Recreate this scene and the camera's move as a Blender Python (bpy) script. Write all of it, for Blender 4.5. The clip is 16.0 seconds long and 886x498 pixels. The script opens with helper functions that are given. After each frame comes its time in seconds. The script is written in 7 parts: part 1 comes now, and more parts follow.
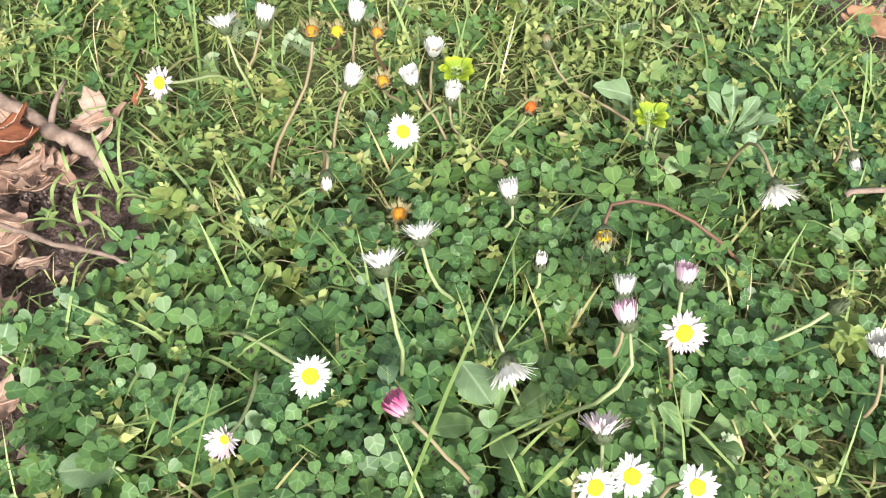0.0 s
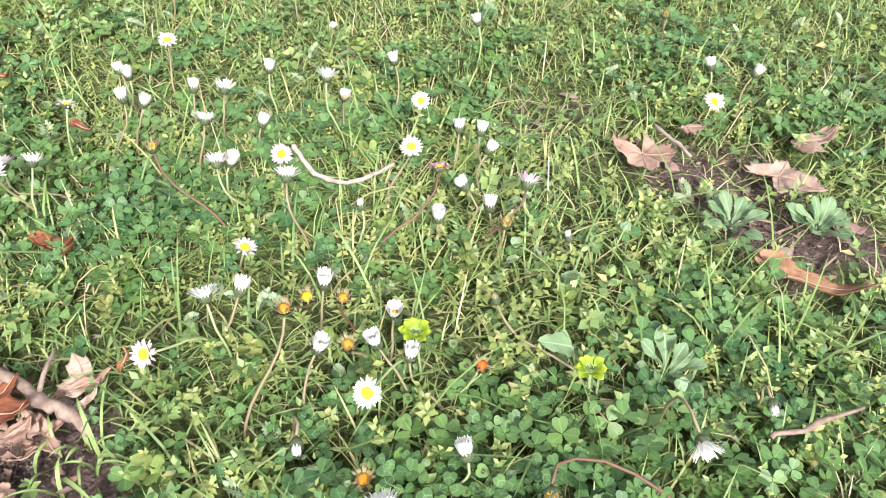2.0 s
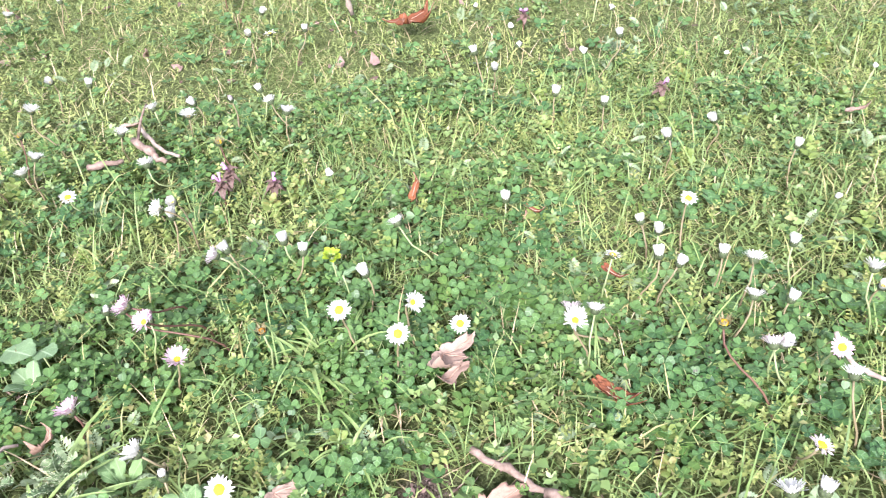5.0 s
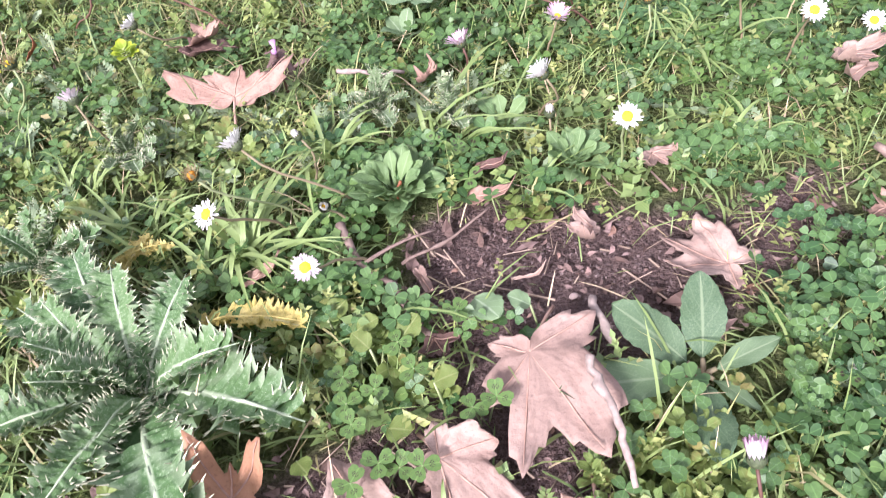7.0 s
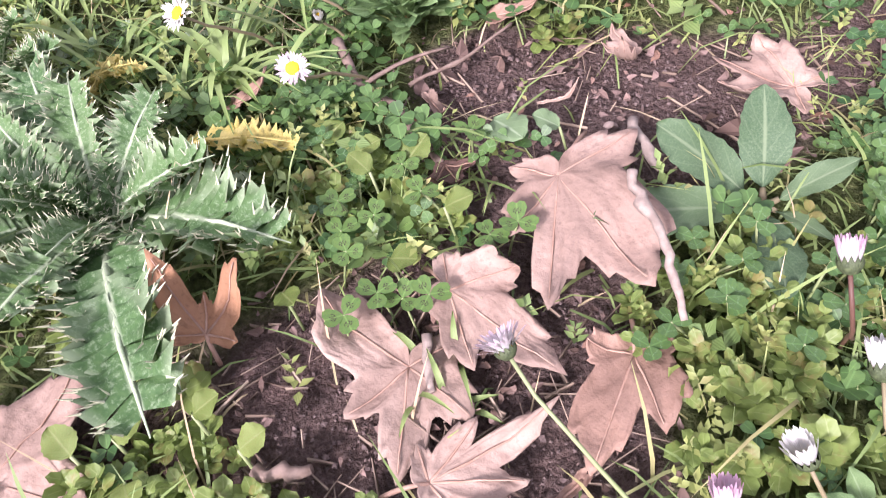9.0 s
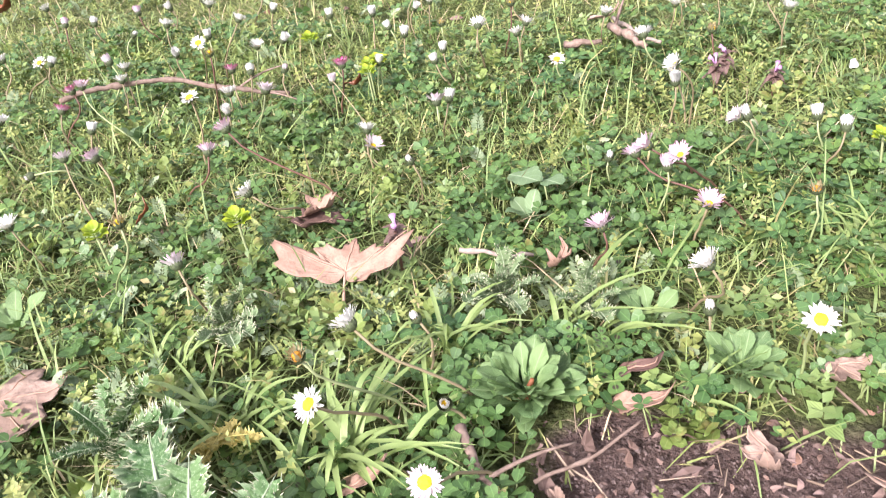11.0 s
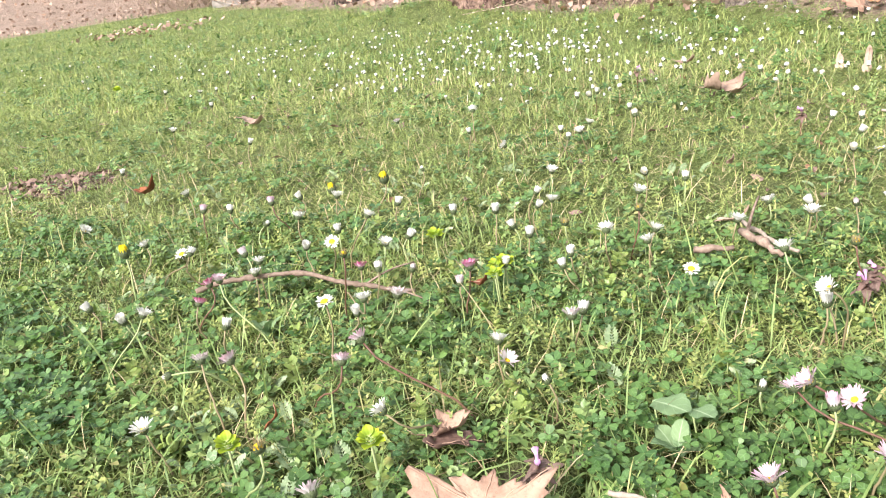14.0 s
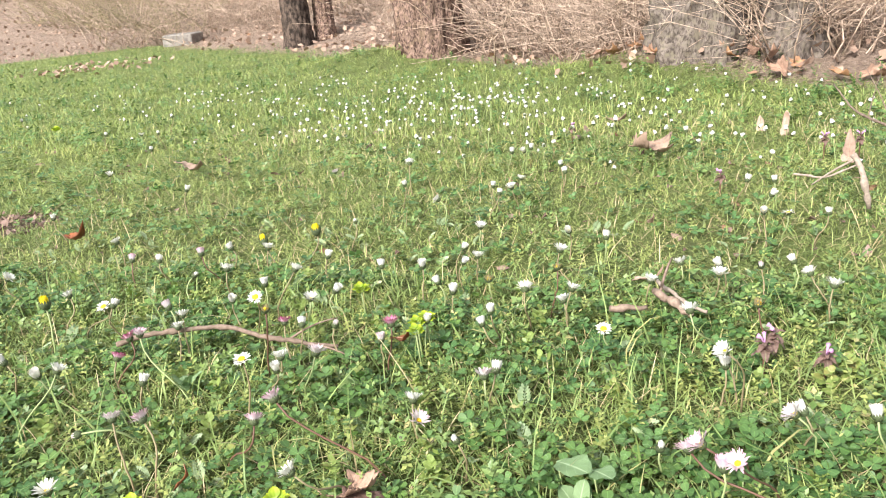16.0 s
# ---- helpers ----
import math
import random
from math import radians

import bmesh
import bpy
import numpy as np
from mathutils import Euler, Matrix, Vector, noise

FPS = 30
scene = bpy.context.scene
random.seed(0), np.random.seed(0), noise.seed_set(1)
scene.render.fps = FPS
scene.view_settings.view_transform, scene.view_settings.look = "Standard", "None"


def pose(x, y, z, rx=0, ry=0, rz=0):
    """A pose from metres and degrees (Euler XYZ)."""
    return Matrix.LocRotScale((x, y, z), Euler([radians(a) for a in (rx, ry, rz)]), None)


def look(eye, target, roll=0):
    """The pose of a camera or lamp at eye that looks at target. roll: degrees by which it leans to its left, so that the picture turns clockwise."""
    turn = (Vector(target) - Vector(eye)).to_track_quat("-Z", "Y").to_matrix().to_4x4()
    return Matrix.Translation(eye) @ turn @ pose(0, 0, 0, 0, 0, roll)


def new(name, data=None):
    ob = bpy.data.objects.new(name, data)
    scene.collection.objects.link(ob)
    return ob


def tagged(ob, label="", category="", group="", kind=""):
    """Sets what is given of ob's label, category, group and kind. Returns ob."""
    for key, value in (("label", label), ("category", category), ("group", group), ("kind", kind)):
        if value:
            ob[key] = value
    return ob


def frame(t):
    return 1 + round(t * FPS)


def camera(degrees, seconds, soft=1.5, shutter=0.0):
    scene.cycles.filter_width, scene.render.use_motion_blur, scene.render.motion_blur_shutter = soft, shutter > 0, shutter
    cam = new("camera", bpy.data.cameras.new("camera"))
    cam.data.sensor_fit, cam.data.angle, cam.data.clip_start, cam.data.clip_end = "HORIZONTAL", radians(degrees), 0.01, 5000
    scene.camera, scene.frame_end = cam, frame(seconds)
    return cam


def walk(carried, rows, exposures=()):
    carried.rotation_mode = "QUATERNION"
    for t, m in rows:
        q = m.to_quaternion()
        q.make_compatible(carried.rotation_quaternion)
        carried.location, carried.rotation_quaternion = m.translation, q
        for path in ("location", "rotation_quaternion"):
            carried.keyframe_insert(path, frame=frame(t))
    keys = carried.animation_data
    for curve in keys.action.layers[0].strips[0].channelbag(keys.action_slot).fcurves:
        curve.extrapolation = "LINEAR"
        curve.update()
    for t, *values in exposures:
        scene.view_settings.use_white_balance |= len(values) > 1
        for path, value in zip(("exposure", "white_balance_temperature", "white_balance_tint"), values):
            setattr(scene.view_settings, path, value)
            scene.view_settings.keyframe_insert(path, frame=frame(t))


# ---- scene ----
cam = camera(60.4, 16.0, soft=1.05, shutter=0.12)
PATH = [
    (0, (0.4497, -0.0146, 0.3648), (0.6057, 0.2183, -0.0492), 3.59),
    (0.5, (0.4515, -0.0105, 0.3807), (0.6099, 0.2466, -0.0178), 2.28),
    (1, (0.4485, -0.0102, 0.3919), (0.6166, 0.2593, 0.0058), 2.71),
    (1.5, (0.4642, -0.0060, 0.4175), (0.6521, 0.2818, 0.0543), 2.28),
    (2, (0.4624, -0.0049, 0.4363), (0.6745, 0.2887, 0.0916), 3.43),
    (2.5, (0.4521, 0.0147, 0.4505), (0.6708, 0.3240, 0.1242), 2.56),
    (3, (0.4271, 0.0278, 0.4638), (0.6188, 0.3643, 0.1476), 0.06),
    (3.2, (0.4140, 0.0386, 0.4739), (0.5940, 0.3809, 0.1569), -0.27),
    (3.72, (0.3823, 0.0592, 0.4897), (0.5390, 0.4130, 0.1730), -0.90),
    (4.25, (0.3317, 0.0837, 0.5060), (0.4553, 0.4524, 0.1917), -1.79),
    (4.78, (0.2731, 0.1035, 0.5198), (0.3580, 0.4858, 0.2089), -2.85),
    (5.3, (0.2171, 0.1102, 0.5280), (0.2636, 0.5017, 0.2205), -4.01),
    (5.5, (0.1817, 0.1084, 0.5311), (0.2029, 0.5036, 0.2256), -4.83),
    (6, (0.1388, 0.1065, 0.5181), (0.1316, 0.5027, 0.2132), -4.49),
    (6.5, (0.1236, 0.0756, 0.4620), (0.0833, 0.4364, 0.1182), -7.01),
    (7, (0.0908, 0.0390, 0.4218), (0.0288, 0.3583, 0.0421), -8.15),
    (7.5, (0.0871, 0.0192, 0.3971), (0.0133, 0.3124, -0.0012), -9.62),
    (8, (0.0937, 0.0081, 0.3590), (0.0224, 0.2722, -0.0595), -10.40),
    (8.2, (0.0933, 0.0099, 0.3436), (0.0227, 0.2695, -0.0779), -10.50),
    (8.72, (0.0882, 0.0221, 0.3291), (0.0181, 0.2914, -0.0863), -10.11),
    (9.25, (0.0766, 0.0461, 0.3273), (0.0063, 0.3462, -0.0664), -9.04),
    (9.78, (0.0619, 0.0701, 0.3336), (-0.0099, 0.4055, -0.0302), -7.92),
    (10.3, (0.0477, 0.0826, 0.3436), (-0.0318, 0.4430, 0.0063), -7.36),
    (10.5, (0.0390, 0.0846, 0.3508), (-0.0499, 0.4556, 0.0276), -7.31),
    (11, (0.0394, 0.0936, 0.3732), (-0.0721, 0.4890, 0.0882), -7.62),
    (11.5, (0.0342, 0.1061, 0.3814), (-0.0835, 0.5212, 0.1288), -7.01),
    (12, (0.0027, 0.1152, 0.3823), (-0.1266, 0.5369, 0.1468), -6.78),
    (12.5, (-0.0190, 0.1191, 0.3786), (-0.1534, 0.5427, 0.1494), -6.58),
    (13, (-0.0269, 0.1210, 0.3905), (-0.1741, 0.5432, 0.1667), -6.87),
    (13.5, (-0.0194, 0.1228, 0.4044), (-0.1778, 0.5475, 0.1933), -7.45),
    (14, (-0.0101, 0.1257, 0.4179), (-0.1767, 0.5567, 0.2268), -8.03),
    (14.5, (0.0133, 0.1308, 0.4226), (-0.1465, 0.5687, 0.2419), -7.46),
    (15, (0.0242, 0.1250, 0.4326), (-0.1242, 0.5683, 0.2553), -6.74),
    (15.5, (0.0304, 0.1227, 0.4367), (-0.1087, 0.5708, 0.2640), -6.00),
    (16, (0.0281, 0.1256, 0.4387), (-0.1083, 0.5758, 0.2693), -5.64),
]

walk(cam, [(t, look(eye, target, roll)) for t, eye, target, roll in PATH], [(0, 1.5, 6450, 8), (3, 1.8, 6050, 14), (5.5, 1.92, 5850, 20), (6.5, 1.76, 5850, 26), (8, 1.43, 5950, 33), (10.5, 1.70, 6200, 28), (11.5, 1.74, 6350, 16), (13, 1.74, 6500, 12), (16, 1.62, 6550, 7)])

# world, sun and exposure: bright overcast spring day
world = bpy.data.worlds.new("world")
scene.world = world
world.use_nodes = True
sky = world.node_tree.nodes.new("ShaderNodeTexSky")
sky.sky_type, sky.sun_disc = "NISHITA", False
sky.sun_elevation, sky.sun_rotation = radians(38), radians(201)
sky.air_density, sky.dust_density, sky.ozone_density = 1.0, 4.0, 1.0
hazed = world.node_tree.nodes.new("ShaderNodeMix")
hazed.data_type = "RGBA"
hazed.inputs[0].default_value = 0.55
hazed.inputs[7].default_value = (8.0, 7.9, 7.8, 1)
world.node_tree.links.new(sky.outputs[0], hazed.inputs[6])
world.node_tree.links.new(hazed.outputs[2], world.node_tree.nodes["Background"].inputs[0])
world.node_tree.nodes["Background"].inputs[1].default_value = 0.078
sun = new("sun", bpy.data.lights.new("sun", "SUN"))
sun.data.energy, sun.data.angle, sun.data.color = 2.9, radians(11), (1.0, 0.96, 0.9)
sun.matrix_basis = look((-0.38, -1.0, 0.84), (0, 0, 0))

rng = np.random.default_rng(7)


# ---- small tools ----
def tidy(name, verts, tris, uv=None, smooth=True):
    """A mesh of triangles from arrays."""
    verts, tris = np.asarray(verts, np.float32), np.asarray(tris, np.int32)
    me = bpy.data.meshes.new(name)
    me.vertices.add(len(verts))
    me.vertices.foreach_set("co", verts.ravel())
    me.loops.add(tris.size)
    me.loops.foreach_set("vertex_index", tris.ravel())
    me.polygons.add(len(tris))
    me.polygons.foreach_set("loop_start", np.arange(0, tris.size, 3, dtype=np.int32))
    me.polygons.foreach_set("loop_total", np.full(len(tris), 3, np.int32))
    me.polygons.foreach_set("use_smooth", np.full(len(tris), smooth))
    me.update(calc_edges=True)
    if uv is not None:
        layer = me.uv_layers.new(name="UVMap")
        layer.data.foreach_set("uv", np.asarray(uv, np.float32)[tris.ravel()].ravel())
    return me


class Pile:
    """Triangles gathered into one mesh."""

    def __init__(self):
        self.v, self.t, self.uv, self.count = [], [], [], 0

    def add(self, verts, tris, uv):
        self.v.append(np.asarray(verts, np.float32))
        self.t.append(np.asarray(tris, np.int64) + self.count)
        self.uv.append(np.asarray(uv, np.float32))
        self.count += len(verts)
        return self

    def many(self, verts, tris, uv, turns, places):
        """Copies of one small shape, by 3x3 turns and places."""
        n, k = len(places), len(verts)
        if n == 0:
            return self
        all_v = (np.einsum("nij,kj->nki", turns, verts) + places[:, None, :]).reshape(-1, 3)
        all_t = (np.asarray(tris)[None] + (np.arange(n) * k)[:, None, None]).reshape(-1, 3)
        return self.add(all_v, all_t, np.tile(uv, (n, 1)))

    def mesh(self, name, mat, smooth=True):
        me = tidy(name, np.concatenate(self.v), np.concatenate(self.t), np.concatenate(self.uv), smooth)
        me.materials.append(mat)
        return me


def part(name, me, parent, label="", m=None):
    ob = new(name, me)
    ob.parent = parent
    if m is not None:
        ob.matrix_basis = m
    return tagged(ob, label)


def thing(name, x, y, z, label, category, group="", kind="", heading=0.0):
    ob = new(name)
    ob.empty_display_size = 0.01
    ob.matrix_basis = pose(x, y, z, 0, 0, heading)
    return tagged(ob, label, category, group, kind)


def tube(pile, points, radii, sides=6, v0=0.0, v1=1.0):
    """A round bar along a line of points, closed at both ends."""
    p = np.asarray(points, float)
    r = np.broadcast_to(np.asarray(radii, float), (len(p),))
    way = np.gradient(p, axis=0)
    way /= np.linalg.norm(way, axis=1, keepdims=True) + 1e-9
    ref = np.array([0.31, 0.22, 0.93]) if abs(way[0, 2]) < 0.9 else np.array([1.0, 0.1, 0.0])
    a = np.cross(way, ref)
    a /= np.linalg.norm(a, axis=1, keepdims=True) + 1e-9
    b = np.cross(way, a)
    ang = np.arange(sides) * 2 * math.pi / sides
    ring = p[:, None] + r[:, None, None] * (np.cos(ang)[None, :, None] * a[:, None] + np.sin(ang)[None, :, None] * b[:, None])
    n = len(p)
    verts = np.concatenate([ring.reshape(-1, 3), p[:1], p[-1:]])
    v = np.repeat(np.linspace(v0, v1, n), sides)
    uv = np.concatenate([np.stack([np.tile(ang / 6.283, n), v], 1), [[0.5, v0]], [[0.5, v1]]])
    tris = []
    for i in range(n - 1):
        for j in range(sides):
            q, w = i * sides + j, i * sides + (j + 1) % sides
            tris += [(q, w, w + sides), (q, w + sides, q + sides)]
    for j in range(sides):
        tris += [(j, n * sides, (j + 1) % sides), ((n - 1) * sides + j, (n - 1) * sides + (j + 1) % sides, n * sides + 1)]
    return pile.add(verts, tris, uv)


def bow(a, b, lift, n=7, sag=0.0):
    """A bent line from a to b that rises early (lift 0 to 1) or sags."""
    a, b = np.asarray(a, float), np.asarray(b, float)
    s = np.linspace(0, 1, n)[:, None]
    out = a + (b - a) * s
    out[:, 2] = a[2] + (b[2] - a[2]) * s[:, 0] ** (1 - 0.6 * lift) + sag * np.sin(s[:, 0] * math.pi)
    return out


def waves(x, y, scale, seed=0):
    """Smooth values of about 0 to 1 over the plan."""
    r = np.random.default_rng(seed)
    out = 0 * x
    for k in range(7):
        ang, f, ph = r.uniform(0, 6.28), r.uniform(0.6, 1.9) / scale, r.uniform(0, 6.28, 2)
        out = out + np.sin((x * math.cos(ang) + y * math.sin(ang)) * f * 6.28 + ph[0] + 1.3 * np.sin((y * math.cos(ang) - x * math.sin(ang)) * f * 4 + ph[1]))
    return 0.5 + out / 7.5


def oval(x, y, cx, cy, rx, ry, turn=0.0):
    """1 at the middle of an oval, 0.5 on its rim, falling to 0 outside."""
    c, s = math.cos(radians(turn)), math.sin(radians(turn))
    u, v = ((x - cx) * c + (y - cy) * s) / rx, ((y - cy) * c - (x - cx) * s) / ry
    return 1 / (1 + np.exp(np.minimum(5 * (u * u + v * v - 1), 60)))


def bare(x, y):
    """How bare of plants the ground is: soil and leaf litter patches, and the wood's edge."""
    x, y = np.asarray(x, float), np.asarray(y, float)
    b = 1.15 * oval(x, y, 0.105, 0.372, 0.125, 0.060, -6)
    b = np.maximum(b, 1.05 * oval(x, y, 0.028, 0.170, 0.125, 0.078, 0))
    b = np.maximum(b, 0.9 * oval(x, y, -0.046, 0.181, 0.05, 0.035, 0))
    b = np.maximum(b, 0.8 * oval(x, y, 0.077, 0.265, 0.045, 0.05, 0))
    b = np.maximum(b, 0.75 * oval(x, y, -0.13, 0.16, 0.06, 0.05))
    b = np.maximum(b, 0.80 * oval(x, y, 0.185, 0.405, 0.09, 0.055, -6))
    b = np.maximum(b, 0.60 * oval(x, y, 0.262, 0.432, 0.07, 0.04, 0))
    b = np.maximum(b, 1.1 * oval(x, y, 0.385, 0.335, 0.06, 0.085, 10))
    b = np.maximum(b, 0.9 * oval(x, y, 0.335, 0.22, 0.03, 0.06))
    b = np.maximum(b, 1.1 * oval(x, y, 1.005, 0.205, 0.095, 0.040, -48))
    b = np.maximum(b, 0.72 * oval(x, y, 1.000, 0.330, 0.11, 0.055, -38))
    b = np.maximum(b, 0.56 * oval(x, y, 0.925, 0.485, 0.07, 0.055, -30))
    b = np.maximum(b, 0.8 * oval(x, y, 0.31, 0.45, 0.05, 0.03, 0))
    b = np.maximum(b, 0.7 * oval(x, y, -0.155, 0.60, 0.035, 0.03))
    b = np.maximum(b, 0.6 * oval(x, y, -0.06, 0.64, 0.035, 0.02))
    b = np.maximum(b, 0.7 * oval(x, y, -1.42, 1.42, 0.16, 0.10))
    return np.clip(b + (waves(x, y, 0.05, 3) - 0.5) * 0.35 * (b > 0.08), 0, 1)


def edge(x, y):
    """Metres beyond the line where the lawn ends and the wood's litter begins."""
    x, y = np.asarray(x, float), np.asarray(y, float)
    ahead = (y - (3.02 - 0.80 * (x - 0.3))) * 0.78
    bank = (np.hypot(x, y) - 9.0) * 0.6 - 6 * np.clip(1 - (y - 2) / 3, 0, 1)
    return np.maximum(ahead, bank) + 0.22 * (waves(x, y, 1.1, 21) - 0.5)


def lie(x, y):
    """Height of the ground."""
    x, y = np.asarray(x, float), np.asarray(y, float)
    z = 0.010 * (waves(x, y, 0.55, 11) - 0.5) + 0.004 * (waves(x, y, 0.12, 12) - 0.5)
    e = edge(x, y)
    z = z + 0.05 * np.clip(e, 0, 1) * waves(x, y, 0.8, 14) + 0.20 * np.clip(e - 0.3, 0, 14)
    z = z + 0.08 * np.exp(-(((x + 1.50) / 0.35) ** 2 + ((y - 4.25) / 0.3) ** 2))
    z = z + 0.12 * np.exp(-(((x - 0.35) / 0.6) ** 2 + ((y - 3.35) / 0.3) ** 2))
    return z


def height(x, y):
    return float(lie(np.array([x]), np.array([y]))[0])


# ---- materials ----
class Mat:
    """A short way to write node materials."""

    def __init__(self, name):
        self.m = bpy.data.materials.new(name)
        self.m.use_nodes = True
        self.nt = self.m.node_tree
        self.nt.nodes.clear()

    def node(self, kind, **sockets):
        n = self.nt.nodes.new(kind)
        for key, value in sockets.items():
            self.put(n.inputs[key.replace("_", " ")], value)
        return n

    def put(self, socket, value):
        if isinstance(value, bpy.types.NodeSocket):
            self.nt.links.new(value, socket)
        else:
            socket.default_value = value

    def coords(self):
        return self.node("ShaderNodeTexCoord").outputs["Object"]

    def uv(self):
        s = self.node("ShaderNodeSeparateXYZ", Vector=self.node("ShaderNodeTexCoord").outputs["UV"])
        return s.outputs[0], s.outputs[1]

    def island(self):
        return self.node("ShaderNodeNewGeometry").outputs["Random Per Island"]

    def own(self):
        return self.node("ShaderNodeObjectInfo").outputs["Random"]

    def noise(self, scale, detail=3.0, vector=None, rough=0.55):
        return self.node("ShaderNodeTexNoise", Vector=vector or self.coords(), Scale=scale, Detail=detail, Roughness=rough).outputs["Fac"]

    def cells(self, scale, vector=None):
        n = self.node("ShaderNodeTexVoronoi", Vector=vector or self.coords(), Scale=scale)
        return n.outputs["Distance"]

    def math(self, how, a, b=0.0, c=0.0):
        n = self.nt.nodes.new("ShaderNodeMath")
        n.operation = how
        for socket, value in zip(n.inputs, (a, b, c)):
            self.put(socket, value)
        return n.outputs[0]

    def span(self, value, a, b, c=0.0, d=1.0):
        n = self.nt.nodes.new("ShaderNodeMapRange")
        for socket, v in zip(n.inputs, (value, a, b, c, d)):
            self.put(socket, v)
        return n.outputs[0]

    def mix(self, fac, a, b, how="MIX"):
        n = self.nt.nodes.new("ShaderNodeMix")
        n.data_type, n.blend_type = "RGBA", how
        for socket, v in ((n.inputs[0], fac), (n.inputs[6], a), (n.inputs[7], b)):
            self.put(socket, (*v, 1) if isinstance(v, tuple) and len(v) == 3 else v)
        return n.outputs[2]

    def ramp(self, fac, *stops):
        n = self.nt.nodes.new("ShaderNodeValToRGB")
        while len(n.color_ramp.elements) < len(stops):
            n.color_ramp.elements.new(0.5)
        for e, (at, colour) in zip(n.color_ramp.elements, stops):
            e.position, e.color = at, (*colour, 1)
        self.put(n.inputs[0], fac)
        return n.outputs[0]

    def bump(self, value, strength=0.3, distance=0.002):
        return self.node("ShaderNodeBump", Height=value, Strength=strength, Distance=distance).outputs[0]

    def done(self, colour, rough=0.6, normal=None, thin=0.0, shine=0.3, metal=0.0):
        """Closes the material: a surface, with light passing through thin leaves."""
        p = self.node("ShaderNodeBsdfPrincipled", Base_Color=colour if not isinstance(colour, tuple) else (*colour, 1), Roughness=rough)
        p.inputs["Specular IOR Level"].default_value = shine
        p.inputs["Metallic"].default_value = metal
        if normal is not None:
            self.nt.links.new(normal, p.inputs["Normal"])
        last = p.outputs[0]
        if thin > 0:
            t = self.node("ShaderNodeBsdfTranslucent", Color=self.mix(0.55, colour, (0.52, 0.66, 0.20), "SOFT_LIGHT") if not isinstance(colour, tuple) else (*colour, 1))
            s = self.nt.nodes.new("ShaderNodeMixShader")
            s.inputs[0].default_value = thin
            self.nt.links.new(last, s.inputs[1])
            self.nt.links.new(t.outputs[0], s.inputs[2])
            last = s.outputs[0]
        out = self.nt.nodes.new("ShaderNodeOutputMaterial")
        self.nt.links.new(last, out.inputs[0])
        return self.m


def mat_clover(name, dark, light, mark):
    m = Mat(name)
    u, v = m.uv()
    c = m.mix(m.island(), dark, light)
    c = m.mix(m.span(m.noise(9.0, 2), 0.35, 0.65, 0, 0.45), c, tuple(k * s for k, s in zip(light, (1.3, 1.1, 0.75))))
    c = m.mix(m.span(m.noise(330.0, 3), 0.4, 0.7, 0, 0.35), c, dark)
    across = m.math("ABSOLUTE", m.math("SUBTRACT", u, 0.5))
    if mark == "chevron":
        band = m.math("SUBTRACT", m.math("ADD", v, m.math("MULTIPLY", across, 0.7)), 0.62)
        pale = m.span(m.math("ABSOLUTE", band), 0.075, 0.02, 0, 0.34)
        c = m.mix(m.math("MULTIPLY", pale, m.span(m.noise(23.0, 1), 0.48, 0.60)), c, (0.28, 0.40, 0.25))
    else:
        spot = m.math("ADD", m.math("POWER", m.math("MULTIPLY", across, 4.2), 2.0), m.math("POWER", m.math("MULTIPLY", m.math("SUBTRACT", v, 0.52), 5.0), 2.0))
        c = m.mix(m.math("MULTIPLY", m.span(spot, 0.9, 0.35), m.span(m.noise(13.0, 1), 0.45, 0.5)), c, (0.035, 0.022, 0.018))
    vein = m.span(m.math("SINE", m.math("MULTIPLY", m.math("SUBTRACT", v, m.math("MULTIPLY", across, 0.9)), 55.0)), -1, 1, 0, 1)
    rib = m.span(across, 0.0, 0.06, 0.35, 0.0)
    c = m.mix(rib, c, tuple(min(1, k * 1.9) for k in light))
    return m.done(c, 0.46, m.bump(m.math("ADD", vein, m.math("MULTIPLY", m.noise(700.0, 2), 3.0)), 0.14, 0.0002), thin=0.16, shine=0.45)


def mat_blade(name, dark, light, dry=0.12, thin=0.3, rough=0.5):
    m = Mat(name)
    u, v = m.uv()
    c = m.mix(m.island(), dark, light)
    c = m.mix(m.span(m.island(), 1 - dry, 1 - dry + 0.02), c, (0.42, 0.36, 0.17))
    c = m.mix(m.span(m.noise(3.0, 3), 0.38, 0.66, 0, 0.45), c, (light[0] * 1.15, light[1] * 1.1, light[2] * 1.0))
    c = m.mix(m.span(m.noise(26.0, 2), 0.5, 0.72, 0, 0.5), c, dark)
    c = m.mix(m.span(m.noise(4.5, 3), 0.52, 0.68, 0, 0.45), c, dark)
    c = m.mix(m.span(v, 0.0, 0.35, 0.4, 0.0), c, (0.24, 0.30, 0.13))
    rib = m.math("SINE", m.math("MULTIPLY", u, 40.0))
    return m.done(c, rough, m.bump(rib, 0.2, 0.0004), thin=thin, shine=0.55)


